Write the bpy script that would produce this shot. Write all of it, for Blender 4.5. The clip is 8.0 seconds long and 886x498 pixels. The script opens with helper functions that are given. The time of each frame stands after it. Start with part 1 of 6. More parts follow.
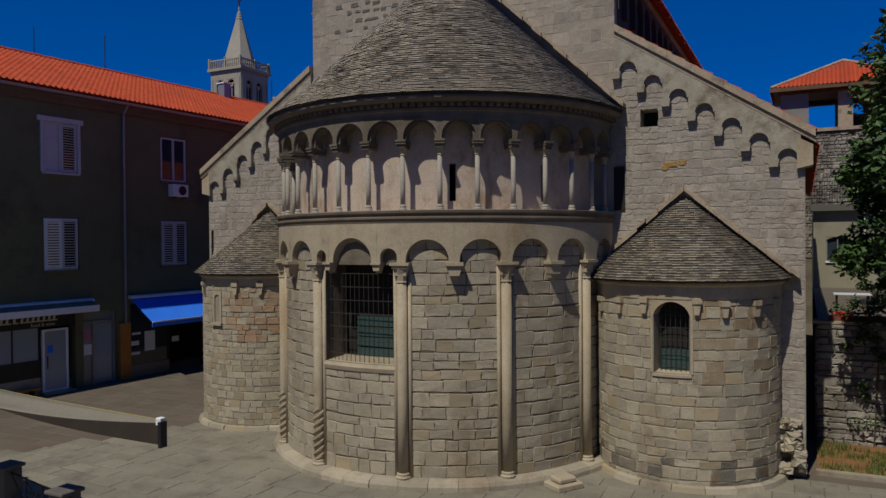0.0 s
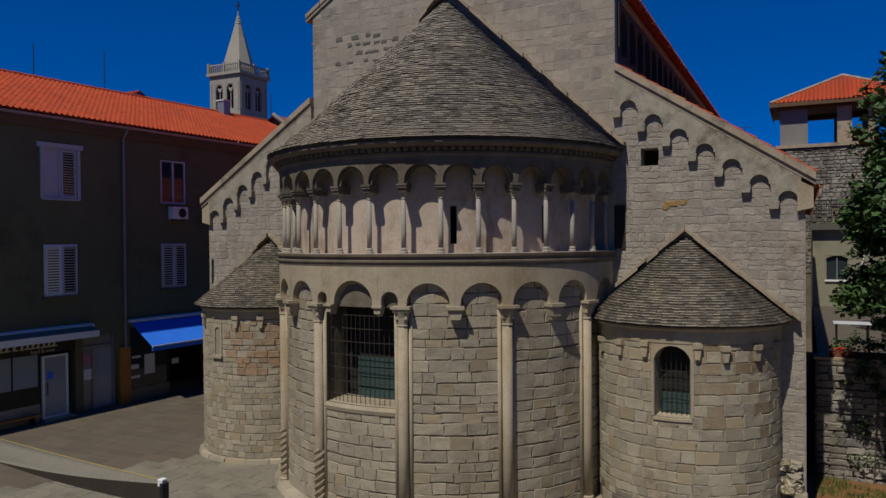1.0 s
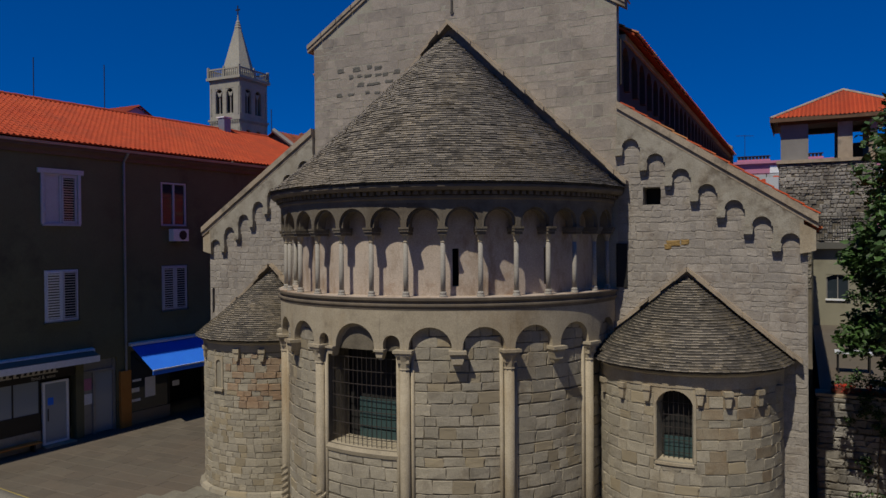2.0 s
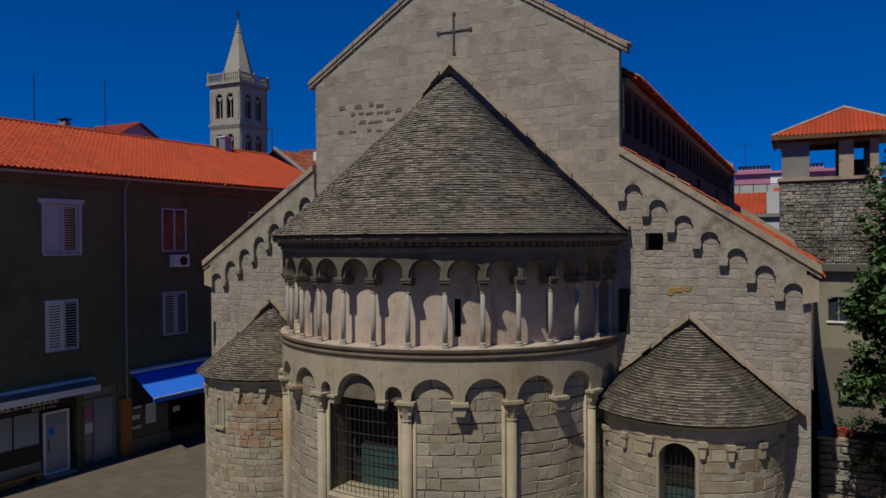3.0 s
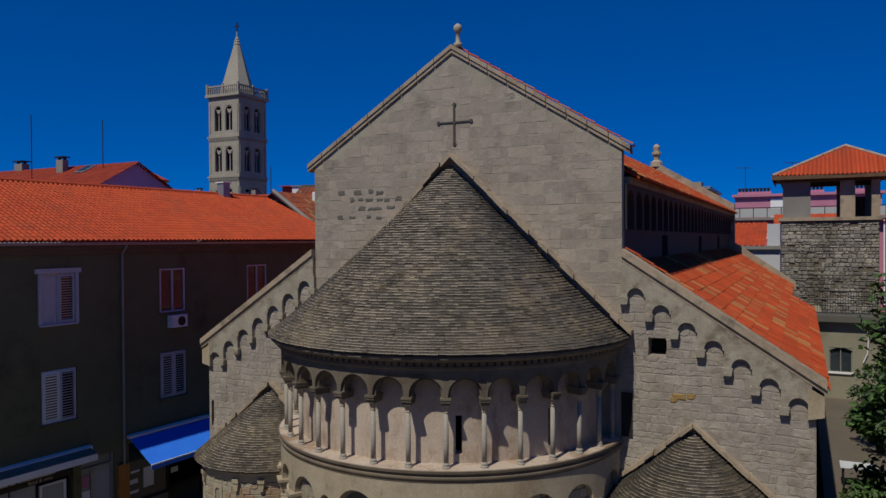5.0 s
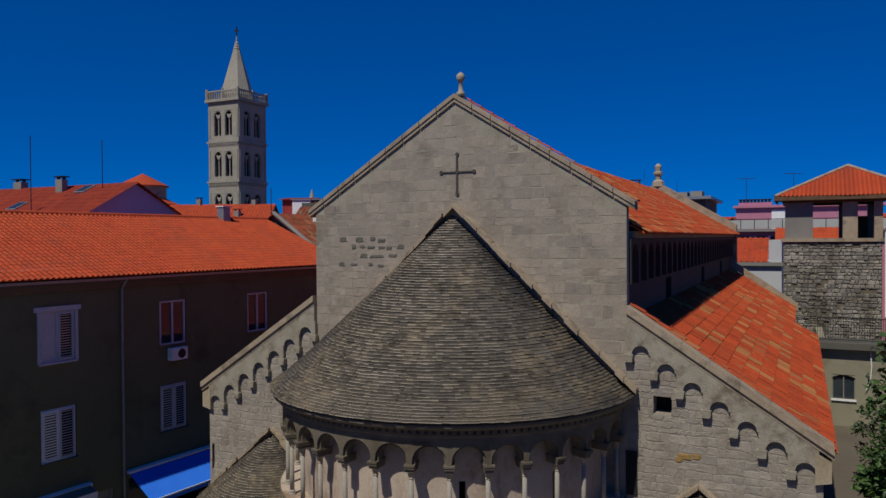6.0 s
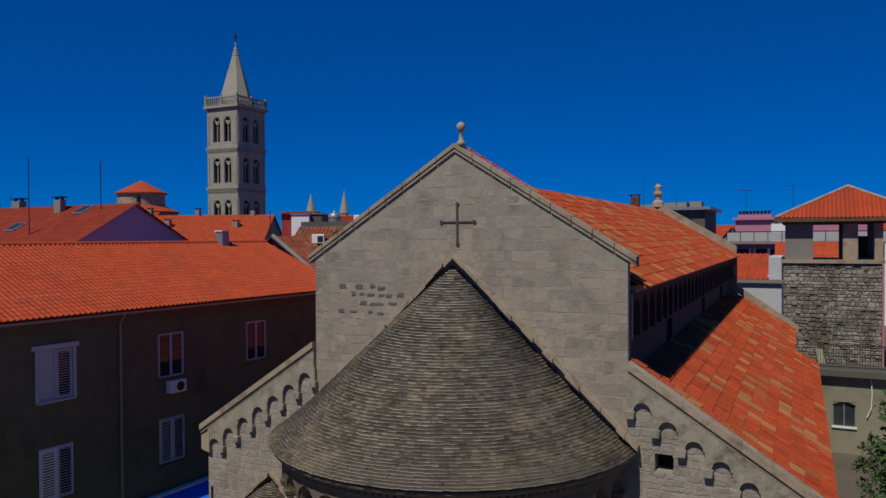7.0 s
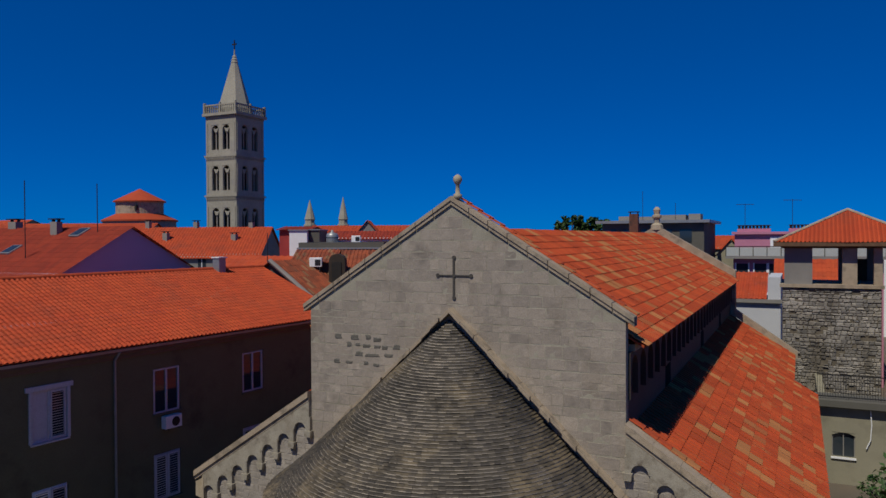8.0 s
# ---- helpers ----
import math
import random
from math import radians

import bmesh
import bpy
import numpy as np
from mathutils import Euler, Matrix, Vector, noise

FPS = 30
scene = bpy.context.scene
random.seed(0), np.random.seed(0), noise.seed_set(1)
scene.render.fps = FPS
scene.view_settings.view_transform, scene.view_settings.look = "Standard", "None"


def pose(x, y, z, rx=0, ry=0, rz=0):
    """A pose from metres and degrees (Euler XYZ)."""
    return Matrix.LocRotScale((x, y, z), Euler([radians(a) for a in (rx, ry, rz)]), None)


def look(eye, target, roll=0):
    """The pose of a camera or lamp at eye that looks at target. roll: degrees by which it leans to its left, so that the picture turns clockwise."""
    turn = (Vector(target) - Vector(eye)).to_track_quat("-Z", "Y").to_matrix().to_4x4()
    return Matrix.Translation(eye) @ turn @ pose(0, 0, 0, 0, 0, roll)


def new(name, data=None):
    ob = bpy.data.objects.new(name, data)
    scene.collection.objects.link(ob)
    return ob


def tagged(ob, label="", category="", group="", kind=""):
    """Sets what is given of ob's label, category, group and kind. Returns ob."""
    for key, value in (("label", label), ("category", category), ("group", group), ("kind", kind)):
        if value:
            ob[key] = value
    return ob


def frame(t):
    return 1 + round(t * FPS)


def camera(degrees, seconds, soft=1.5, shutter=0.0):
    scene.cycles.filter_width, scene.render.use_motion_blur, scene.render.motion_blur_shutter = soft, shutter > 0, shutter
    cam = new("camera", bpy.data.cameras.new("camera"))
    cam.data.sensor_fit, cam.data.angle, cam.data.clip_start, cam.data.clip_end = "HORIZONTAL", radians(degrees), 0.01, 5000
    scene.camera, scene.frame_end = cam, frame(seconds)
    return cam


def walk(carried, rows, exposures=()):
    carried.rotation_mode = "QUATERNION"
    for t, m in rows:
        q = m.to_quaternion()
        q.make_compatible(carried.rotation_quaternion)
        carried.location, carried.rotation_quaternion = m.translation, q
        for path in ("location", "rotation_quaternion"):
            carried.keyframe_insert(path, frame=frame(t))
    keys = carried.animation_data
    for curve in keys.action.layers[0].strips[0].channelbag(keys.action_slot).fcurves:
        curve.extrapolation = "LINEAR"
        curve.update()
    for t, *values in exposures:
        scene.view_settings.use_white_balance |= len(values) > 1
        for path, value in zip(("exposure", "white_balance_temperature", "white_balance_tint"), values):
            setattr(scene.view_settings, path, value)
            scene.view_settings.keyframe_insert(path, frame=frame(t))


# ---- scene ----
cam = camera(62.1, 8.0)
PATH = [
    (0, (0.069, -0.064, 5.989), (-0.814, 1.731, 5.968), -0.5),
    (0.5, (0.036, -0.09, 6.482), (-0.844, 1.705, 6.462), -0.5),
    (1, (0.032, -0.083, 7.044), (-0.848, 1.713, 7.023), -0.5),
    (1.5, (0.007, -0.077, 7.549), (-0.872, 1.719, 7.528), -0.5),
    (3, (-0.101, -0.047, 9.358), (-0.979, 1.749, 9.335), -0.4),
    (3.5, (-0.119, -0.019, 10.009), (-0.997, 1.778, 9.986), -0.4),
    (4, (-0.178, 0.014, 10.747), (-1.054, 1.812, 10.724), -0.4),
    (4.5, (-0.202, 0.093, 11.423), (-1.078, 1.891, 11.401), -0.4),
    (6, (-0.41, 0.35, 13.76), (-1.285, 2.148, 13.731), -0.4),
    (6.5, (-0.49, 0.398, 14.475), (-1.362, 2.198, 14.446), -0.4),
    (7, (-0.495, 0.47, 15.267), (-1.368, 2.27, 15.237), -0.4),
    (7.5, (-0.505, 0.603, 16.019), (-1.377, 2.403, 15.99), -0.4),
    (8, (-0.511, 0.714, 16.816), (-1.382, 2.515, 16.789), -0.3),
]
walk(cam, [(t, look(eye, target, roll)) for t, eye, target, roll in PATH])

# ---- light ----
SUN_SIDE, SUN_UP = radians(-7.5), radians(57.0)      # from the facade's normal, to the left; height
to_sun = Vector((math.sin(SUN_SIDE) * math.cos(SUN_UP), -math.cos(SUN_SIDE) * math.cos(SUN_UP), math.sin(SUN_UP)))
world = bpy.data.worlds.new("sky")
scene.world = world
world.use_nodes = True
wn, wl = world.node_tree.nodes, world.node_tree.links
sky = wn.new("ShaderNodeTexSky")
sky.sky_type, sky.sun_disc = "NISHITA", False
sky.sun_elevation = SUN_UP
sky.sun_rotation = math.atan2(to_sun.x, to_sun.y)
sky.air_density, sky.dust_density, sky.ozone_density = 0.7, 0.0, 6.0
sky.altitude = 2500
hsv = wn.new("ShaderNodeHueSaturation")
hsv.inputs["Saturation"].default_value, hsv.inputs["Value"].default_value = 1.2, 1.0
deep = wn.new("ShaderNodeMix")               # a clear, deep summer blue
deep.data_type, deep.blend_type = "RGBA", "MULTIPLY"
deep.inputs[0].default_value, deep.inputs[7].default_value = 1.0, (0.10, 0.515, 1.33, 1)
even = wn.new("ShaderNodeGamma")              # little brightening towards the horizon
even.inputs["Gamma"].default_value = 0.62
wl.new(sky.outputs[0], even.inputs[0])
wl.new(even.outputs[0], deep.inputs[6])
wl.new(deep.outputs[2], hsv.inputs["Color"])
wl.new(hsv.outputs[0], wn["Background"].inputs[0])
wn["Background"].inputs[1].default_value = 0.098
sun = new("sun", bpy.data.lights.new("sun", "SUN"))
sun.data.energy, sun.data.angle, sun.data.color = 3.2, radians(0.55), (1.0, 0.935, 0.78)
sun.matrix_world = look(to_sun * 60, (0, 0, 0))

# ---- materials ----
def material(name, c0, c1, scale=3.0, rough=0.85, bump=0.3, fine=30.0, spot=None, spot_scale=0.6, spot_low=0.55, spot_high=0.7,
             vary=0.0, island=False, alt=None, alt_from=0.72, metallic=0.0, bump_size=0.02, stretch=(1, 1, 1), wash=None, wash_size=0.45, wash_low=0.52, wash_high=0.72):
    """Two-colour mottle at two scales, an optional stain colour with its own shape, relief, and per-piece variation."""
    m = bpy.data.materials.new(name)
    m.use_nodes = True
    n, l = m.node_tree.nodes, m.node_tree.links
    bsdf = n["Principled BSDF"]
    geo = n.new("ShaderNodeNewGeometry")
    mp = n.new("ShaderNodeMapping")
    mp.inputs["Scale"].default_value = stretch
    l.new(geo.outputs["Position"], mp.inputs["Vector"])

    def noise_tex(s, detail, rough_n=0.6):
        t = n.new("ShaderNodeTexNoise")
        t.inputs["Scale"].default_value, t.inputs["Detail"].default_value, t.inputs["Roughness"].default_value = s, detail, rough_n
        l.new(mp.outputs[0], t.inputs["Vector"])
        return t

    def ramp(src, lo, hi):
        r = n.new("ShaderNodeMapRange")
        r.inputs["From Min"].default_value, r.inputs["From Max"].default_value = lo, hi
        l.new(src, r.inputs["Value"])
        return r.outputs[0]

    def mix(fac, a, b, mode="MIX"):
        x = n.new("ShaderNodeMix")
        x.data_type, x.blend_type = "RGBA", mode
        for sock, v in ((x.inputs[0], fac), (x.inputs[6], a), (x.inputs[7], b)):
            if isinstance(v, (int, float)):
                sock.default_value = v
            elif isinstance(v, tuple):
                sock.default_value = (*v, 1)
            else:
                l.new(v, sock)
        return x.outputs[2]

    big, small = noise_tex(scale, 5), noise_tex(fine, 4, 0.7)
    col = mix(ramp(big.outputs[0], 0.3, 0.7), c0, c1)
    grain = mix(ramp(small.outputs[0], 0.25, 0.75), (0.72, 0.72, 0.72), (1.22, 1.22, 1.22))
    col = mix(1.0, col, grain, "MULTIPLY")
    if spot:
        st = noise_tex(spot_scale, 6, 0.65)
        col = mix(ramp(st.outputs[0], spot_low, spot_high), col, spot)
    if wash:                                  # rain-washed stains, drawn out downwards
        wm = n.new("ShaderNodeMapping")
        wm.inputs["Scale"].default_value = (1, 1, 0.4)
        l.new(geo.outputs["Position"], wm.inputs["Vector"])
        wt = noise_tex(wash_size, 8, 0.7)
        l.new(wm.outputs[0], wt.inputs["Vector"])
        col = mix(ramp(wt.outputs[0], wash_low, wash_high), col, mix(1.0, col, wash, "MULTIPLY"))
    if vary:
        if island:
            rnd = geo.outputs["Random Per Island"]
        else:
            info = n.new("ShaderNodeObjectInfo")
            rnd = info.outputs["Random"]
        if alt:
            col = mix(ramp(rnd, alt_from, alt_from + 0.06), col, alt)
            again = n.new("ShaderNodeMath")
            again.operation = "FRACT"
            times = n.new("ShaderNodeMath")
            times.operation = "MULTIPLY"
            times.inputs[1].default_value = 7.31
            l.new(rnd, times.inputs[0])
            l.new(times.outputs[0], again.inputs[0])
            rnd = again.outputs[0]
        tone = mix(rnd, (1 - vary, 1 - vary, 1 - vary * 0.95), (1 + vary, 1 + vary * 0.92, 1 + vary * 0.8))
        col = mix(1.0, col, tone, "MULTIPLY")
    l.new(col, bsdf.inputs["Base Color"])
    bsdf.inputs["Roughness"].default_value, bsdf.inputs["Metallic"].default_value = rough, metallic
    if bump:
        b = n.new("ShaderNodeBump")
        b.inputs["Strength"].default_value, b.inputs["Distance"].default_value = bump, bump_size
        add = n.new("ShaderNodeMath")
        l.new(big.outputs[0], add.inputs[0])
        l.new(small.outputs[0], add.inputs[1])
        l.new(add.outputs[0], b.inputs["Height"])
        l.new(b.outputs[0], bsdf.inputs["Normal"])
    return m


def glass(name, tint, rough=0.05):
    m = bpy.data.materials.new(name)
    m.use_nodes = True
    b = m.node_tree.nodes["Principled BSDF"]
    b.inputs["Base Color"].default_value, b.inputs["Roughness"].default_value = (*tint, 1), rough
    b.inputs["Specular IOR Level"].default_value = 0.6
    return m


M_STONE = material("cut limestone", (0.312, 0.278, 0.212), (0.393, 0.349, 0.273), 1.2, spot=(0.2, 0.17, 0.13), spot_scale=1.1, spot_low=0.56, spot_high=0.75, vary=0.16, wash=(0.62, 0.52, 0.40), bump=0.6, alt=(0.312, 0.26, 0.176), alt_from=0.84)
M_STONE_J = material("limestone masonry", (0.312, 0.278, 0.212), (0.393, 0.349, 0.273), 1.2, spot=(0.2, 0.17, 0.13), spot_scale=1.1, spot_low=0.56, spot_high=0.75, vary=0.16, wash=(0.62, 0.52, 0.40), bump=0.6, alt=(0.312, 0.26, 0.176), alt_from=0.84, island=True)
M_MORTAR = material("old mortar", (0.101, 0.0833, 0.0595), (0.178, 0.152, 0.113), 2.0, bump=0.6)
M_CARVED = material("carved limestone", (0.345, 0.292, 0.209), (0.433, 0.368, 0.268), 1.5, spot=(0.197, 0.161, 0.116), spot_scale=1.6, spot_low=0.58, spot_high=0.8, bump=0.35, wash=(0.72, 0.62, 0.50))
M_COLUMN = material("pale column stone", (0.308, 0.283, 0.246), (0.357, 0.333, 0.296), 3.0, bump=0.15)
# brown stains; the wash also darkens the plaster for the gallery's shade
M_PLASTER = material("weathered apse plaster", (0.447, 0.364, 0.296), (0.519, 0.436, 0.365), 1.5, spot=(0.317, 0.199, 0.124), spot_scale=1.3, spot_low=0.57, spot_high=0.78, bump=0.25, wash=(0.54, 0.44, 0.34), wash_size=0.7, wash_low=0.52, wash_high=0.64)
M_GABLE = material("grey ashlar", (0.291, 0.25, 0.208), (0.357, 0.308, 0.26), 0.8, spot=(0.22, 0.191, 0.163), spot_scale=1.3, spot_low=0.52, spot_high=0.7, vary=0.13, bump=0.3, wash=(0.74, 0.70, 0.62))
M_GABLE_J = material("grey ashlar joined", (0.291, 0.25, 0.208), (0.357, 0.308, 0.26), 0.8, spot=(0.22, 0.191, 0.163), spot_scale=1.3, spot_low=0.52, spot_high=0.7, vary=0.13, bump=0.3, wash=(0.74, 0.70, 0.62), island=True)
M_SLATE = material("limestone roof slabs", (0.0477, 0.0409, 0.0326), (0.0775, 0.0668, 0.0532), 0.6, spot=(0.167, 0.131, 0.0797), spot_scale=0.55, spot_low=0.5, spot_high=0.72, wash=(0.52, 0.52, 0.50), wash_size=0.42, wash_low=0.47, wash_high=0.57, vary=0.36, island=True, bump=0.5)
M_TILE = material("clay roof tiles", (0.4, 0.0467, 0.0096), (0.44, 0.0638, 0.0132), 0.7, vary=0.11, island=True, bump=0.3, spot=(0.33, 0.0513, 0.0168), spot_scale=0.4)
M_TILE_O = material("patched clay tiles", (0.412, 0.0537, 0.0117), (0.453, 0.0756, 0.0169), 2.2, vary=0.16, alt=(0.402, 0.165, 0.0585), alt_from=0.8, bump=0.3, spot=(0.412, 0.134, 0.0455), spot_scale=1.3, spot_low=0.58, spot_high=0.7)
M_TILE_P = material("patched clay tiles joined", (0.412, 0.0537, 0.0117), (0.453, 0.0756, 0.0169), 2.2, vary=0.16, alt=(0.402, 0.165, 0.0585), alt_from=0.8, island=True, bump=0.3, spot=(0.412, 0.134, 0.0455), spot_scale=1.3, spot_low=0.58, spot_high=0.7)
M_OLIVE = material("olive render", (0.125, 0.122, 0.062), (0.155, 0.15, 0.076), 0.5, bump=0.15, spot=(0.085, 0.078, 0.042), spot_scale=0.35)
# near-black colour that stands in for the unlit space inside openings
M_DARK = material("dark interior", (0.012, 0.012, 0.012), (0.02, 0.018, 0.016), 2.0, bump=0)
# these side walls face away from the sun; their shade is put into the colour
M_NAVESIDE = material("shade-darkened side plaster", (0.055, 0.044, 0.0363), (0.0743, 0.0594, 0.0495), 0.6, bump=0.2, spot=(0.0495, 0.0385, 0.0347))
M_PAVE = material("stone paving", (0.175, 0.164, 0.127), (0.248, 0.229, 0.182), 0.5, rough=0.75, bump=0.3, spot=(0.138, 0.12, 0.0983), spot_scale=0.9, spot_low=0.5, spot_high=0.68, vary=0.1)
M_GROUND = material("plaza paving", (0.104, 0.0868, 0.0661), (0.14, 0.119, 0.0924), 0.4, rough=0.75, bump=0.25, spot=(0.134, 0.104, 0.0784), spot_scale=0.22, spot_low=0.45, spot_high=0.65)
M_PLAZA = material("plaza slabs", (0.0988, 0.0825, 0.0628), (0.133, 0.113, 0.0878), 0.4, rough=0.75, bump=0.25, spot=(0.127, 0.0988, 0.0745), spot_scale=0.22, spot_low=0.45, spot_high=0.65, vary=0.1, island=True, wash=(0.8, 0.78, 0.74))
M_WHITE = material("white paint", (0.80, 0.81, 0.83), (0.86, 0.87, 0.88), 2.0, rough=0.5, bump=0.05)
M_LILAC = material("lilac grey paint", (0.527, 0.527, 0.57), (0.578, 0.578, 0.62), 2.0, rough=0.6, bump=0.05)
M_RUBBLE = material("grey rubble", (0.175, 0.162, 0.144), (0.367, 0.346, 0.315), 0.8, vary=0.35, wash=(0.5, 0.47, 0.42), wash_low=0.47, wash_high=0.6, island=True, bump=0.6)
M_CREAM = material("cream render", (0.252, 0.2345, 0.168), (0.301, 0.28, 0.203), 0.6, bump=0.1, spot=(0.203, 0.1855, 0.133), spot_scale=0.5)
M_METAL = material("dark metal", (0.03, 0.03, 0.032), (0.05, 0.05, 0.05), 4.0, rough=0.5, bump=0.05, metallic=0.6)
M_GREYMETAL = material("zinc", (0.28, 0.29, 0.30), (0.36, 0.37, 0.38), 2.0, rough=0.45, bump=0.05, metallic=0.5)
M_GLASS = glass("window glass", (0.03, 0.04, 0.05))
M_PURPLE = material("violet render", (0.464, 0.416, 0.544), (0.496, 0.448, 0.576), 0.4, bump=0.05)
M_PINK = material("pink render", (0.464, 0.176, 0.272), (0.512, 0.216, 0.312), 0.4, bump=0.05)
M_BLUE = material("blue canvas", (0.02, 0.18, 0.90), (0.025, 0.21, 0.95), 1.0, rough=0.7, bump=0.05)
M_WOOD = material("stained timber", (0.10, 0.055, 0.03), (0.16, 0.09, 0.05), 3.0, bump=0.2)
M_COPING = material("weathered coping stone", (0.315, 0.247, 0.176), (0.425, 0.344, 0.252), 1.6, spot=(0.147, 0.124, 0.0966), spot_scale=1.4, spot_low=0.52, spot_high=0.7, bump=0.5)
# sooty stone, darkened further for the shade under eaves and vault
M_CORNICE = material("sooty shade-darkened cornice stone", (0.1187, 0.0931, 0.0665), (0.1995, 0.1596, 0.1159), 1.6, spot=(0.1235, 0.1045, 0.0855), spot_scale=1.2, spot_low=0.5, spot_high=0.7, bump=0.4)
M_REDSTONE = material("reddish stone", (0.308, 0.1995, 0.1225), (0.35, 0.2695, 0.189), 2.0, vary=0.13, bump=0.4)
M_TEAL = glass("greenish glass", (0.04, 0.078, 0.078), 0.35)
M_IRON = material("wrought iron", (0.025, 0.02, 0.0175), (0.0425, 0.03, 0.025), 6.0, rough=0.7, bump=0.1)
M_BROWNTRIM = material("brown trim", (0.119, 0.077, 0.0595), (0.154, 0.105, 0.0805), 1.0, bump=0.1)
M_CURTAIN = material("dark red curtain", (0.208, 0.0325, 0.039), (0.286, 0.0455, 0.052), 2.0, bump=0.1)
M_BLACK = material("black paint", (0.014, 0.013, 0.013), (0.022, 0.02, 0.02), 2.0, rough=0.5, bump=0.05)
M_SHOPGLASS = glass("shop glass", (0.32, 0.36, 0.38), 0.08)
M_SIGN = material("sign lettering", (0.55, 0.52, 0.45), (0.62, 0.58, 0.5), 2.0, bump=0)
M_CANVAS = material("cream canvas", (0.185, 0.168, 0.132), (0.213, 0.196, 0.154), 0.8, rough=0.9, bump=0.1, spot=(0.246, 0.224, 0.174), spot_scale=0.6)
M_ORANGEWOOD = material("orange ochre paint", (0.42, 0.17, 0.03), (0.50, 0.22, 0.045), 2.0, bump=0.1)
M_TOWER = material("tower limestone", (0.298, 0.278, 0.223), (0.37, 0.346, 0.284), 0.25, bump=0.1, fine=4.0, spot=(0.266, 0.25, 0.241), spot_scale=0.2)
M_GREYREND = material("grey render", (0.21, 0.1995, 0.1855), (0.266, 0.252, 0.2345), 0.6, bump=0.1)
M_REDREND = material("red render", (0.30, 0.03, 0.03), (0.36, 0.045, 0.04), 0.5, bump=0.1)
M_WHITEBLUE = material("cool white render", (0.495, 0.513, 0.558), (0.558, 0.576, 0.612), 0.4, bump=0.05)
M_GREYGREEN = material("grey green render", (0.0952, 0.0922, 0.0774), (0.125, 0.119, 0.101), 0.4, bump=0.1)
M_BRICKC = material("sooty brick", (0.119, 0.042, 0.028), (0.168, 0.063, 0.0385), 3.0, bump=0.3, spot=(0.042, 0.028, 0.0245), spot_scale=0.8)
M_BALGLASS = material("frosted panel", (0.42, 0.44, 0.42), (0.48, 0.5, 0.48), 0.5, rough=0.4, bump=0)
M_RUBBLE_O = material("grey rubble stone", (0.175, 0.162, 0.144), (0.367, 0.346, 0.315), 0.8, vary=0.35, wash=(0.5, 0.47, 0.42), wash_low=0.47, wash_high=0.6, bump=0.6)
M_SOIL = material("dry soil", (0.182, 0.084, 0.0315), (0.238, 0.119, 0.0455), 1.5, bump=0.5, spot=(0.084, 0.07, 0.028), spot_scale=1.2)
M_GRASS = material("grass", (0.048, 0.096, 0.0144), (0.096, 0.144, 0.024), 2.0, bump=0, vary=0.35, island=True)
M_LEAF = material("leaves", (0.0248, 0.0653, 0.0124), (0.054, 0.112, 0.0225), 1.2, rough=0.6, bump=0, vary=0.45, island=True)
M_BARK = material("bark", (0.07, 0.05, 0.035), (0.12, 0.09, 0.06), 4.0, bump=0.6)
M_FLOWER = material("red petals", (0.55, 0.03, 0.02), (0.65, 0.06, 0.03), 4.0, bump=0)
M_FLAP = material("dark canvas", (0.0303, 0.022, 0.0165), (0.0413, 0.0303, 0.022), 2.0, bump=0.1)
M_YELLOW = material("yellow strap", (0.34, 0.25, 0.05), (0.40, 0.31, 0.07), 3.0, bump=0)
M_DARKSTONE = material("dark post stone", (0.10, 0.09, 0.085), (0.15, 0.135, 0.125), 3.0, bump=0.4)
M_PAVE_J = material("flagstone paving", (0.175, 0.164, 0.127), (0.248, 0.229, 0.182), 0.5, rough=0.75, bump=0.3, spot=(0.138, 0.12, 0.0983), spot_scale=0.9, spot_low=0.5, spot_high=0.68, vary=0.1, island=True)
M_MORTAR_L = material("pale mortar", (0.265, 0.234, 0.197), (0.345, 0.31, 0.265), 2.0, bump=0.6)
M_SLIT = material("shadowed slit stone", (0.049, 0.0434, 0.0385), (0.077, 0.07, 0.063), 3.0, bump=0.2)
M_MORTAR_G = material("gable mortar", (0.238, 0.217, 0.168), (0.392, 0.3605, 0.287), 1.0, bump=0.5)
M_SLAB_EDGE = material("pale slab edge", (0.341, 0.301, 0.243), (0.477, 0.42, 0.347), 1.2, spot=(0.104, 0.0889, 0.0699), spot_scale=1.4, spot_low=0.54, spot_high=0.66, vary=0.45, island=True, bump=0.3)
M_ERODED = material("eroded dark stone", (0.105, 0.098, 0.084), (0.154, 0.1435, 0.1225), 5.0, bump=0.8)
M_TILE_DARK = material("deep red tiles", (0.25, 0.024, 0.008), (0.30, 0.034, 0.01), 0.7, vary=0.15, island=True, bump=0.3)
M_RUBBLEW = material("whitish rubble", (0.278, 0.248, 0.214), (0.36, 0.324, 0.285), 1.6, spot=(0.215, 0.178, 0.146), spot_scale=1.8, spot_low=0.54, spot_high=0.72, vary=0.12, wash=(0.68, 0.58, 0.48), bump=0.45)
M_RUBBLEW_J = material("whitish rubble joined", (0.278, 0.248, 0.214), (0.36, 0.324, 0.285), 1.6, spot=(0.215, 0.178, 0.146), spot_scale=1.8, spot_low=0.54, spot_high=0.72, vary=0.12, wash=(0.68, 0.58, 0.48), island=True, bump=0.45)
M_FOOT = material("damp worn limestone", (0.10, 0.095, 0.085), (0.22, 0.195, 0.15), 2.2, spot=(0.17, 0.11, 0.05), spot_scale=1.5, vary=0.25, bump=0.7)
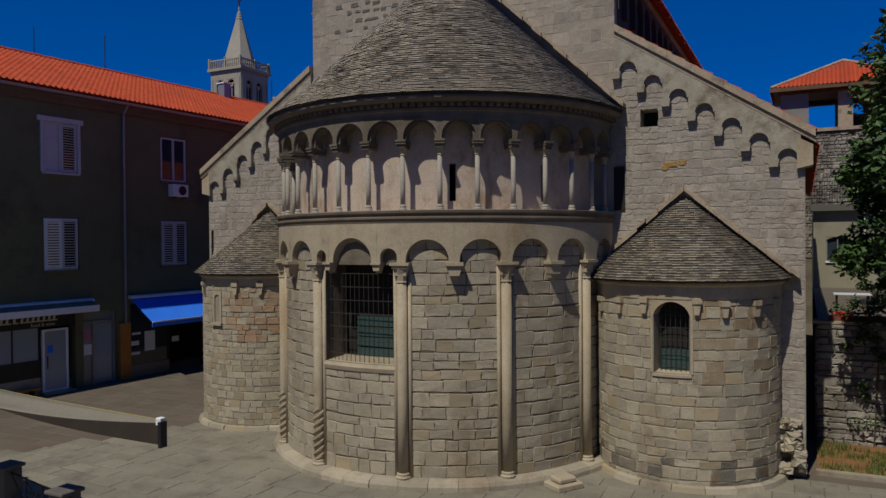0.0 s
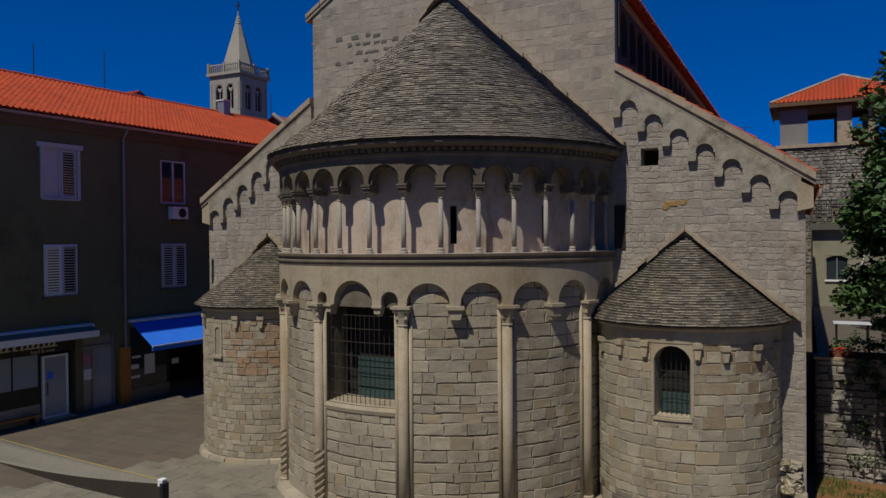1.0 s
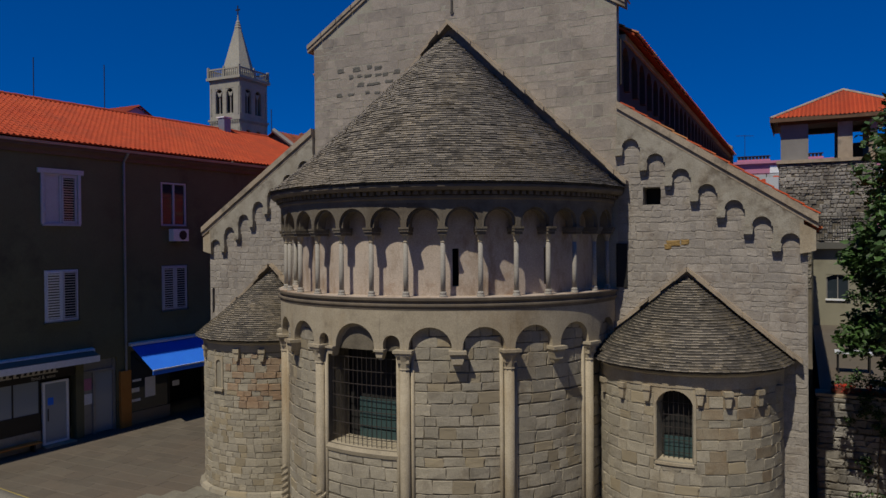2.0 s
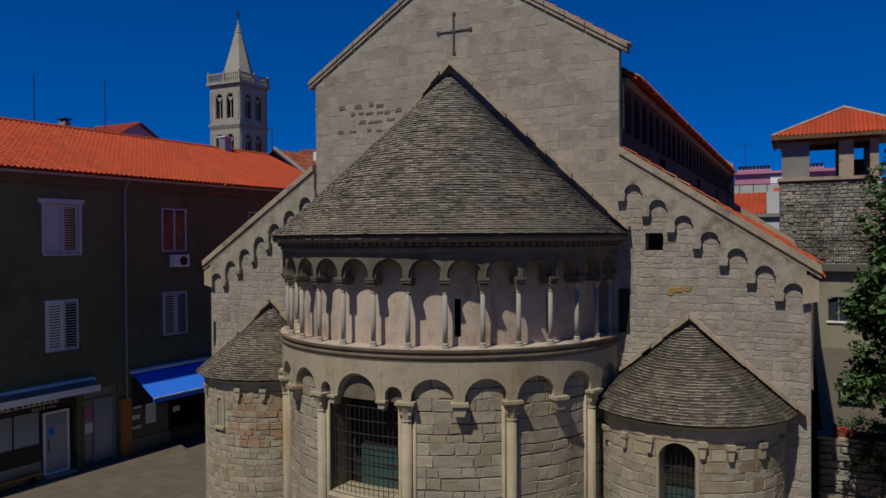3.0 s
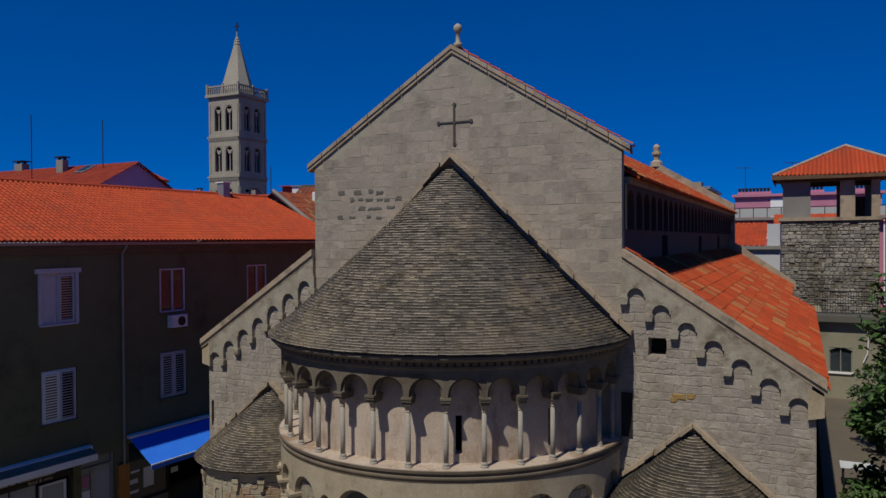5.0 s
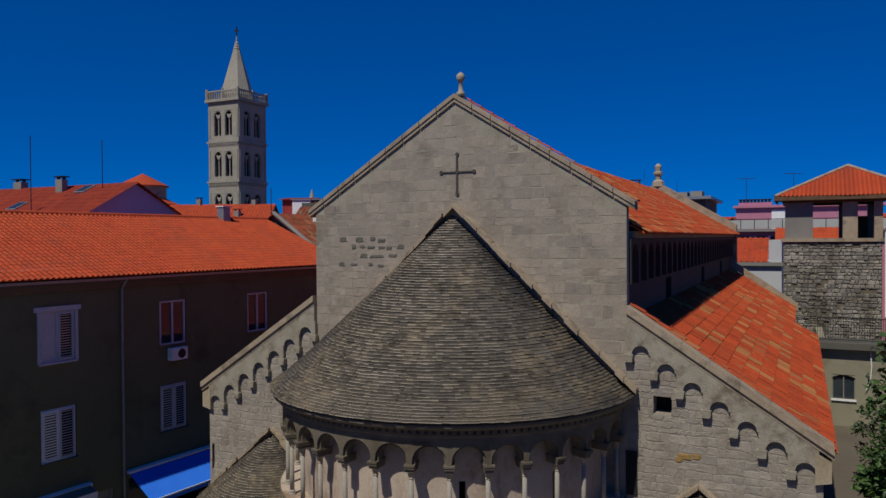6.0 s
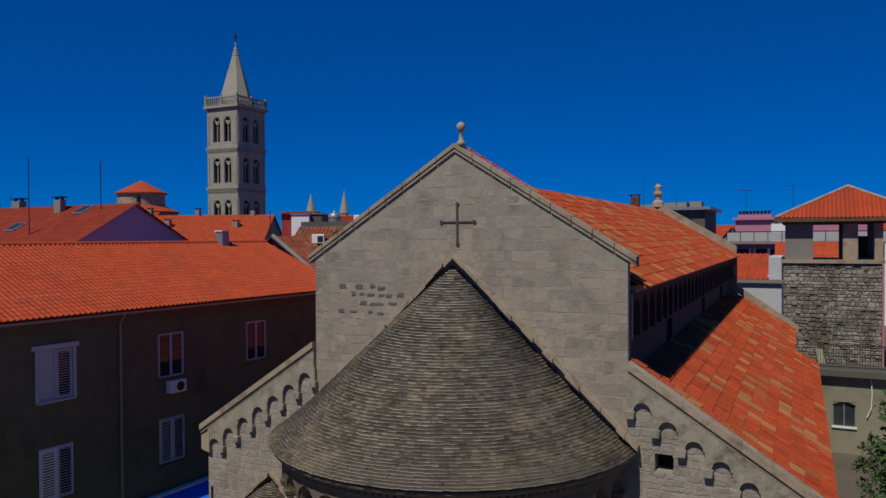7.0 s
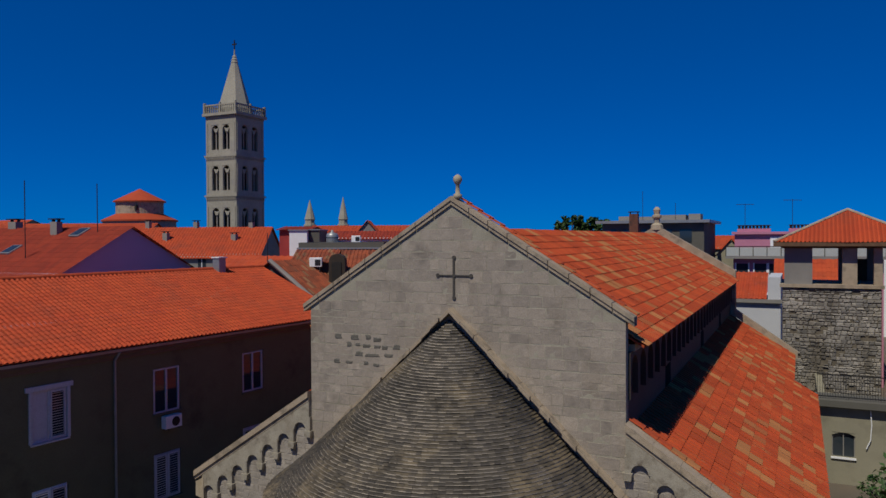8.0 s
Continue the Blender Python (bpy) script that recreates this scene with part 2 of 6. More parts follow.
M_WARM = material("ochre-stained limestone", (0.27, 0.20, 0.125), (0.34, 0.285, 0.20), 2.0, spot=(0.22, 0.15, 0.08), spot_scale=1.6, vary=0.15, bump=0.5)
M_JOINT = material("worn brown mortar", (0.208, 0.182, 0.137), (0.325, 0.293, 0.227), 2.0, bump=0.6)
M_RAKE = material("rough arch stone", (0.29, 0.26, 0.205), (0.385, 0.35, 0.285), 2.6, spot=(0.17, 0.14, 0.105), spot_scale=2.4, spot_low=0.52, spot_high=0.68, bump=0.8, wash=(0.66, 0.56, 0.46), wash_size=0.9)
M_TILE_OLD = material("old lichened clay tiles", (0.20, 0.042, 0.016), (0.28, 0.066, 0.024), 1.6, vary=0.3, alt=(0.22, 0.105, 0.05), alt_from=0.8, island=True, bump=0.4, spot=(0.10, 0.05, 0.03), spot_scale=1.2)
M_OCHRE = material("ochre stone", (0.28, 0.168, 0.049), (0.322, 0.21, 0.077), 3.0, bump=0.5)
# browned stone, with the eave's shade over the arches added to the colour
M_GALSTONE = material("browned shade-darkened gallery stone", (0.124, 0.103, 0.075), (0.172, 0.145, 0.11), 1.6, spot=(0.0685, 0.0536, 0.0386), spot_scale=1.4, spot_low=0.52, spot_high=0.72, bump=0.4, wash=(0.55, 0.45, 0.36), wash_size=0.6)

# ---- building kit ----
def part(name, bm, mat, parent=None, label="", smooth=False, loc=None):
    me = bpy.data.meshes.new(name)
    bmesh.ops.recalc_face_normals(bm, faces=bm.faces)
    bm.to_mesh(me)
    bm.free()
    me.materials.append(mat)
    if smooth:
        for p in me.polygons:
            p.use_smooth = len(p.vertices) <= 4
    ob = new(name, me)
    if parent:
        ob.parent = parent
    if label:
        ob["label"] = label
    return ob


def from_lists(name, verts, faces, mat, parent=None, label=""):
    me = bpy.data.meshes.new(name)
    me.from_pydata(verts, [], faces)
    me.update()
    me.materials.append(mat)
    ob = new(name, me)
    if parent:
        ob.parent = parent
    if label:
        ob["label"] = label
    return ob


def thing(name, label, category, group="", at=(0, 0, 0), kind=""):
    e = new(name)
    e.location = at
    e.empty_display_size = 0.2
    return tagged(e, label, category, group, kind)


def box(bm, x0, x1, y0, y1, z0, z1, bevel=0.0):
    v = [bm.verts.new(p) for p in ((x0, y0, z0), (x1, y0, z0), (x1, y1, z0), (x0, y1, z0), (x0, y0, z1), (x1, y0, z1), (x1, y1, z1), (x0, y1, z1))]
    f = [bm.faces.new([v[i] for i in q]) for q in ((0, 3, 2, 1), (4, 5, 6, 7), (0, 1, 5, 4), (1, 2, 6, 5), (2, 3, 7, 6), (3, 0, 4, 7))]
    if bevel:
        es = list({e for q in f for e in q.edges})
        bmesh.ops.bevel(bm, geom=es, offset=bevel, segments=1, affect="EDGES", clamp_overlap=True)


def boxed(name, dims, mat, parent=None, label="", bevel=0.0):
    bm = bmesh.new()
    box(bm, *dims, bevel=bevel)
    return part(name, bm, mat, parent, label)


def prism(bm, pts, fn, d0, d1):
    """A polygon pts (u, v) pushed from depth d0 to d1; fn(u, v, d) gives the place."""
    a = [bm.verts.new(fn(u, v, d0)) for u, v in pts]
    b = [bm.verts.new(fn(u, v, d1)) for u, v in pts]
    bm.faces.new(a)
    bm.faces.new(b[::-1])
    for i in range(len(pts)):
        j = (i + 1) % len(pts)
        bm.faces.new((a[j], a[i], b[i], b[j]))


def on_y(y0):
    return lambda u, v, d: (u, y0 - d, v)


def on_x(x0):
    return lambda u, v, d: (x0 + d, u, v)


def ring(bm, cx, cy, profile, a0, a1, n=72, close=True):
    """A profile of (radius, z) swept about a vertical axis from angle a0 to a1; 0 faces the front."""
    rows = []
    for i in range(n + 1):
        a = radians(a0 + (a1 - a0) * i / n)
        rows.append([bm.verts.new((cx + r * math.sin(a), cy - r * math.cos(a), z)) for r, z in profile])
    k = len(profile)
    for i in range(n):
        for j in range(k if close else k - 1):
            q = (rows[i][j], rows[i + 1][j], rows[i + 1][(j + 1) % k], rows[i][(j + 1) % k])
            bm.faces.new(q)
    if close and abs(a1 - a0) < 359.9:
        bm.faces.new(rows[0])
        bm.faces.new(rows[-1][::-1])


def lathe(bm, profile, at=(0, 0, 0), n=12):
    """A turned shape, profile of (radius, z) from bottom to top, capped."""
    rows = []
    for r, z in profile:
        rows.append([bm.verts.new((at[0] + r * math.cos(2 * math.pi * i / n), at[1] + r * math.sin(2 * math.pi * i / n), at[2] + z)) for i in range(n)])
    for a, b in zip(rows, rows[1:]):
        for i in range(n):
            bm.faces.new((a[i], a[(i + 1) % n], b[(i + 1) % n], b[i]))
    bm.faces.new(rows[0][::-1])
    bm.faces.new(rows[-1])


def tube(bm, p, q, r, n=6):
    p, q = Vector(p), Vector(q)
    m = (q - p).to_track_quat("Z", "Y").to_matrix()
    rows = [[bm.verts.new(c + m @ Vector((r * math.cos(2 * math.pi * i / n), r * math.sin(2 * math.pi * i / n), 0))) for i in range(n)] for c in (p, q)]
    for i in range(n):
        bm.faces.new((rows[0][i], rows[0][(i + 1) % n], rows[1][(i + 1) % n], rows[1][i]))
    bm.faces.new(rows[0][::-1])
    bm.faces.new(rows[1])


def arcade(bm, fn, items, ztop, d_in, d_out, n=12):
    """A band of arches. items: (u0, u1, centre, radius, spring, bottom); ztop(u): its upper edge; fn(u, v, d): the place."""
    for u0, u1, uc, r, zs, zb in items:
        pts = [(u0, zb), (uc - r, zb), (uc - r, zs)] if zb < zs - 1e-4 else [(u0, zs), (uc - r, zs)]
        pts += [(uc - r * math.cos(math.pi * i / n), zs + r * math.sin(math.pi * i / n)) for i in range(1, n)]
        pts += [(uc + r, zs), (uc + r, zb), (u1, zb)] if zb < zs - 1e-4 else [(uc + r, zs), (u1, zs)]
        lo = [(bm.verts.new(fn(u, v, d_in)), bm.verts.new(fn(u, v, d_out))) for u, v in pts]
        hi = [(bm.verts.new(fn(u, ztop(u), d_in)), bm.verts.new(fn(u, ztop(u), d_out))) for u, v in pts]
        for i in range(len(pts) - 1):
            bm.faces.new((lo[i][0], lo[i + 1][0], lo[i + 1][1], lo[i][1]))
            if abs(pts[i][0] - pts[i + 1][0]) > 1e-5:
                bm.faces.new((lo[i][1], lo[i + 1][1], hi[i + 1][1], hi[i][1]))
                bm.faces.new((lo[i + 1][0], lo[i][0], hi[i][0], hi[i + 1][0]))
                bm.faces.new((hi[i][1], hi[i + 1][1], hi[i + 1][0], hi[i][0]))
        for k in (0, -1):
            bm.faces.new((lo[k][0], lo[k][1], hi[k][1], hi[k][0]))


def wall_holes(bm, u0, u1, v0, v1, holes, fn, d0, d1, cuts=()):
    """A wall slab from depth d0 (front) to d1 (back) with rectangular holes (ua, ub, va, vb) cut through."""
    us = sorted({u0, u1, *cuts, *[h[i] for h in holes for i in (0, 1)]})
    vs = sorted({v0, v1, *[h[i] for h in holes for i in (2, 3)]})
    us, vs = [u for u in us if u0 <= u <= u1], [v for v in vs if v0 <= v <= v1]
    solid = {}
    for i in range(len(us) - 1):
        for j in range(len(vs) - 1):
            uc, vc = (us[i] + us[i + 1]) / 2, (vs[j] + vs[j + 1]) / 2
            solid[i, j] = not any(h[0] < uc < h[1] and h[2] < vc < h[3] for h in holes)
    cache = {}

    def vert(i, j, d):
        if (i, j, d) not in cache:
            cache[i, j, d] = bm.verts.new(fn(us[i], vs[j], d))
        return cache[i, j, d]
    for (i, j), s in solid.items():
        if not s:
            continue
        for d in (d0, d1):
            bm.faces.new([vert(a, b, d) for a, b in ((i, j), (i + 1, j), (i + 1, j + 1), (i, j + 1))])
        for di, dj, e in ((-1, 0, ((i, j), (i, j + 1))), (1, 0, ((i + 1, j), (i + 1, j + 1))), (0, -1, ((i, j), (i + 1, j))), (0, 1, ((i, j + 1), (i + 1, j + 1)))):
            if not solid.get((i + di, j + dj), False):
                bm.faces.new((vert(*e[0], d0), vert(*e[1], d0), vert(*e[1], d1), vert(*e[0], d1)))


def barrel_roof(name, origin, along, down, length, slope_len, mat, parent=None, pitch=0.24, course=0.42, lift=0.055, label=""):
    """Rows of curved tiles: origin is the ridge's start, along runs with the ridge, down runs down the slope."""
    o, a, d = Vector(origin), Vector(along).normalized(), Vector(down).normalized()
    up = a.cross(d)
    if up.z < 0:
        up = -up
    cols, rows = max(1, round(length / pitch)), max(1, round(slope_len / course))
    pitch, course = length / cols, slope_len / rows
    prof = [(0.0, 0.0), (0.16, 0.75), (0.34, 1.0), (0.52, 0.75), (0.68, 0.0), (1.0, -0.12)]
    verts, faces = [], []
    for c in range(cols):
        for r in range(rows):
            j = random.uniform(-0.002, 0.002)
            base = len(verts)
            for e, tip in ((0, -0.009), (1, 0.009)):
                for s, h in prof:
                    verts.append(o + a * (pitch * (c + s)) + d * (course * (r + e * 1.06)) + up * (lift * h + tip + j))
            k = len(prof)
            for i in range(k - 1):
                faces.append((base + i, base + i + 1, base + k + i + 1, base + k + i))
            low = len(verts)
            for s, h in prof[:5]:
                verts.append(o + a * (pitch * (c + s)) + d * (course * (r + 1.06)) + up * (-0.03))
            for i in range(4):
                faces.append((base + k + i, base + k + i + 1, low + i + 1, low + i))
    ob = from_lists(name, verts, faces, mat, parent, label)
    ob["kind"] = "stuff"
    return ob


def tiles_flat(name, origin, along, down, length, slope_len, parent, pitch, course, limit):
    """Lapped flat clay tiles with raised edges; the first ones are parts, the rest is joined."""
    o, a, d = Vector(origin), Vector(along).normalized(), Vector(down).normalized()
    up = a.cross(d)
    if up.z < 0:
        up = -up
    cols, rows = max(1, round(length / pitch)), max(1, round(slope_len / course))
    pitch, course = length / cols, slope_len / rows
    ribs = max(1, round(pitch / 0.36))
    prof = [((i + q) / ribs, h) for i in range(ribs) for q, h in ((0.0, 0.0), (0.03, 0.035), (0.16, 0.035), (0.22, 0.0), (0.97, 0.0))]
    k = len(prof)
    uv = [(s * pitch, e * course * 1.08, h + t) for e, t in ((0, -0.012), (1, 0.022)) for s, h in prof] + [(s * pitch, course * 1.08, -0.03) for s, h in prof]
    fc = [(i, i + 1, k + i + 1, k + i) for i in range(k - 1)] + [(k + i, k + i + 1, 2 * k + i + 1, 2 * k + i) for i in range(k - 1)]
    shared = bpy.data.meshes.new(name)
    m3 = Matrix((a, d, up)).transposed()
    shared.from_pydata([m3 @ Vector(p) for p in uv], [], fc)
    shared.materials.append(M_TILE_O)
    verts, faces, made = [], [], 0
    for c in range(cols):
        for r in range(rows):
            p = o + a * (pitch * c) + d * (course * r) + up * random.uniform(-0.006, 0.008)
            if made < limit:
                ob = new(name, shared)
                ob.parent = parent
                ob.location = p
                made += 1
            else:
                base = len(verts)
                verts += [p + x.co for x in shared.vertices]
                faces += [tuple(base + i for i in f) for f in fc]
    ob = from_lists(name + "_field", verts, faces, M_TILE_P, parent)
    ob["kind"] = "stuff"

# ---- masonry pieces ----
def unit_blocks(name, mat, count=9, rough=0.04, cham=0.03):
    """Block meshes one unit across (x width, z height, front at y = -1, back at y = 0) with chamfered, slightly uneven faces."""
    out = []
    for _ in range(count):
        j = lambda a=rough: random.uniform(-a, a)
        rim = [(-0.5, -0.5), (0, -0.5), (0.5, -0.5), (0.5, 0), (0.5, 0.5), (0, 0.5), (-0.5, 0.5), (-0.5, 0)]
        off = [(j(), j()) for _ in rim]
        back = [(x, 0, z) for x, z in rim]
        mid = [(x + p, -0.72, z + q) for (x, z), (p, q) in zip(rim, off)]
        frt = [(x * (1 - 2 * cham) + p, -1 + j(0.14), z * (1 - 3 * cham) + q) for (x, z), (p, q) in zip(rim, off)]
        v = back + mid + frt + [(j(0.2), -1 + j(0.14), j(0.2))]
        f = []
        for k in range(8):
            n = (k + 1) % 8
            f += [(k, n, 8 + n, 8 + k), (8 + k, 8 + n, 16 + n, 16 + k), (16 + k, 16 + n, 24)]
        me = bpy.data.meshes.new(name)
        me.from_pydata(v, [], f)
        me.materials.append(mat)
        out.append(me)
    return out


def seat(fn, u, v, d=0.0):
    """The frame of a piece that lies on a surface fn: x along it, z up, -y out of it."""
    p, q = Vector(fn(u - 0.01, v, d)), Vector(fn(u + 0.01, v, d))
    x = (q - p).normalized()
    out = Vector(fn(u, v, d + 0.1)) - Vector(fn(u, v, d))
    y = -(out - x * out.dot(x)).normalized()
    z = x.cross(y)
    m = Matrix((x, y, z)).transposed().to_4x4()
    m.translation = Vector(fn(u, v, d))
    return m


def courses(u0, u1, v0, v1, hs, ws):
    """A bond of uneven courses: yields (u, v, width, height)."""
    v = v0
    while v < v1 - 0.05:
        h = min(random.uniform(*hs), v1 - v)
        if v1 - v - h < hs[0] * 0.5:
            h = v1 - v
        u = u0
        while u < u1 - 0.02:
            w = random.uniform(*ws)
            if u1 - u - w < ws[0] * 0.6:
                w = u1 - u
            yield u + w / 2, v + h / 2 + random.uniform(-0.014, 0.014), w, h * random.uniform(0.9, 1.03)
            u += w
        v += h


def trim(cells, rects):
    """Cuts blocks back to the edges of openings."""
    for u, v, w, h in cells:
        keep = [(u - w / 2, u + w / 2, v - h / 2, v + h / 2)]
        for a, b, c, d in rects:
            rest = []
            for p, q, r, s in keep:
                if q <= a or p >= b or s <= c or r >= d:
                    rest.append((p, q, r, s))
                    continue
                rest += [(p, min(q, a), r, s)] if a - p > 0.05 else []
                rest += [(max(p, b), q, r, s)] if q - b > 0.05 else []
                p2, q2 = max(p, a), min(q, b)
                rest += [(p2, q2, r, c)] if c - r > 0.05 else []
                rest += [(p2, q2, d, s)] if s - d > 0.05 else []
            keep = rest
        for p, q, r, s in keep:
            yield (p + q) / 2, (r + s) / 2, q - p, s - r


def masonry(name, fn, cells, meshes, parent, joint=0.012, depth=0.055, back=-0.03, limit=300, joined_mat=None, wob=0.012):
    """Lays blocks; the first ones are parts of their own, what goes past the limit is joined."""
    cells = list(cells)
    verts, faces = [], []
    for i, (u, v, w, h) in enumerate(cells):
        g = joint * random.uniform(0.5, 1.9)
        m = seat(fn, u, v, back) @ Matrix.Rotation(random.uniform(-0.012, 0.012), 4, "Y") @ Matrix.Diagonal((max(w - g, 0.02), depth + random.uniform(-wob, wob), max(h - g, 0.02), 1))
        me = random.choice(meshes)
        if i < limit:
            ob = new(name, me)
            ob.parent = parent
            ob.matrix_basis = m
        else:
            base = len(verts)
            verts += [m @ x.co for x in me.vertices]
            faces += [tuple(base + k for k in p.vertices) for p in me.polygons]
    if verts:
        ob = from_lists(name + "_field", verts, faces, joined_mat or meshes[0].materials[0], parent)
        ob["kind"] = "stuff"


# ---- church ----
F = 20.36                      # plane of the east front
CX = -9.72                     # axis of the nave
AX, CY = -9.82, 20.40          # axis of the main apse
NAVE, AISLE, BACK = 5.08, 9.80, 55.2
church = thing("church", "Romanesque limestone basilica with three round apses and arcades", "church")
front = on_y(F)
B_STONE = unit_blocks("stone_block", M_STONE, 14, 0.052, 0.02)
B_ROUGH = unit_blocks("rubble_stone", M_STONE, 8, 0.07, 0.09)
B_GABLE = unit_blocks("ashlar", M_GABLE, 9, 0.025, 0.012)
B_WHITE = unit_blocks("rubble_stone", M_RUBBLEW, 12, 0.11, 0.03)
B_ERODED = unit_blocks("eroded_stone", M_ERODED, 5, 0.12, 0.12)
B_OCHRE = unit_blocks("ochre_stone", M_OCHRE, 3, 0.1, 0.1)
B_FOOT = unit_blocks("worn_block", M_FOOT, 5, 0.07, 0.05)
B_WARM = unit_blocks("ochre_block", M_WARM, 5, 0.03, 0.014)
B_RED = unit_blocks("reddish_block", M_REDSTONE, 4)


def polar(cx, cy, r, deg, z):
    a = radians(deg)
    return (cx + r * math.sin(a), cy - r * math.cos(a), z)


def on_apse(cx, cy, r):
    """u metres round the apse from its front, v height, d out of the wall."""
    return lambda u, v, d: polar(cx, cy, r + d, math.degrees(u / r), v)


# nave gable with its cross-shaped opening
bm = bmesh.new()
prism(bm, [(CX - NAVE, 0), (CX + NAVE, 0), (CX + NAVE, 14.78), (CX, 17.97), (CX - NAVE, 14.78)], front, -0.003, -0.3)
gable = part("gable_wall", bm, M_MORTAR_G, church, "grey ashlar gable with a cross-shaped opening")
for s in (-1, 1):
    for k in range(9):
        a, b = k / 9, (k + 1) / 9 - 0.004
        ya, yb = 18.08 - 3.36 * a, 18.08 - 3.36 * b
        bm = bmesh.new()
        prism(bm, [(CX + s * 5.34 * a, ya - 0.13), (CX + s * 5.34 * a, ya), (CX + s * 5.34 * b, yb), (CX + s * 5.34 * b, yb - 0.13)], front, 0.09, -0.3)
        prism(bm, [(CX + s * 5.34 * a, ya - 0.25), (CX + s * 5.34 * a, ya - 0.13), (CX + s * 5.34 * b, yb - 0.13), (CX + s * 5.34 * b, yb - 0.25)], front, 0.055, -0.3)
        part("coping_stone", bm, M_COPING, gable)
# no hole is cut: a raised dark inlay carries the slit's shade
bm = bmesh.new()
cross = on_y(F)
for q in ((-9.70, -9.625, 15.12, 16.22), (-10.15, -9.70, 15.72, 15.76), (-9.615, -9.13, 15.72, 15.76)):
    prism(bm, [(q[0] + 0.01, q[2]), (q[1], q[2]), (q[1], q[3]), (q[0] + 0.01, q[3])], cross, 0.032, -0.03)
for u, v in ((-9.65, 16.27), (-9.65, 15.08), (-10.18, 15.74), (-9.10, 15.74), (-9.65, 15.74)):
    prism(bm, [(u + 0.058 * math.cos(i * math.pi / 6), v + 0.058 * math.sin(i * math.pi / 6)) for i in range(12)], cross, 0.034, -0.03)
part("cross_opening", bm, M_SLIT, gable, "cross-shaped slit with round ends, its shade a dark inlay")
cells = [c for c in courses(CX - NAVE, CX + NAVE, 9.4, 18.0, (0.2, 0.38), (0.22, 0.62))
         if c[1] + c[3] / 2 < 17.9 - 0.63 * (abs(c[0] - CX) + c[2] / 2) and c[1] > 14.6 - 0.97 * abs(c[0] - CX) - 0.3]
cells.sort(key=lambda c: abs(c[0] - CX) + abs(c[1] - 14))
masonry("ashlar", front, cells, B_GABLE, gable, 0.007, 0.031, -0.03, 300, M_GABLE_J, 0.002)
for k in range(30):                           # eroded, pitted stones
    u, v = -13.75 + 0.36 * (k % 7) + random.uniform(-0.08, 0.08), 13.75 - 0.27 * (k // 7) + random.uniform(-0.05, 0.05)
    if random.random() < 0.25 or (k // 7 > 2 and k % 7 > 4):
        continue
    ob = new("eroded_stone", random.choice(B_ERODED))
    ob.parent = gable
    ob.matrix_basis = seat(front, u, v, -0.02) @ Matrix.Diagonal((random.uniform(0.16, 0.3), 0.034, random.uniform(0.08, 0.16), 1))
for s in (-1, 1):                             # tiles that cap the gable behind its coping
    tiles_flat("cap_tile", (CX, F + 0.26, 18.1), (0, 1, 0), (s * 5.34, 0, -3.36), 0.4, 6.25, gable, 0.36, 0.42, 300)
bm = bmesh.new()
lathe(bm, [(0.13, 18.0), (0.13, 18.12), (0.07, 18.16), (0.055, 18.42), (0.09, 18.45), (0.135, 18.56), (0.12, 18.64), (0.06, 18.7), (0.02, 18.72)], (CX + 0.15, F + 0.1, 0))
part("finial", bm, M_CARVED, church, "round stone ball finial", smooth=True)

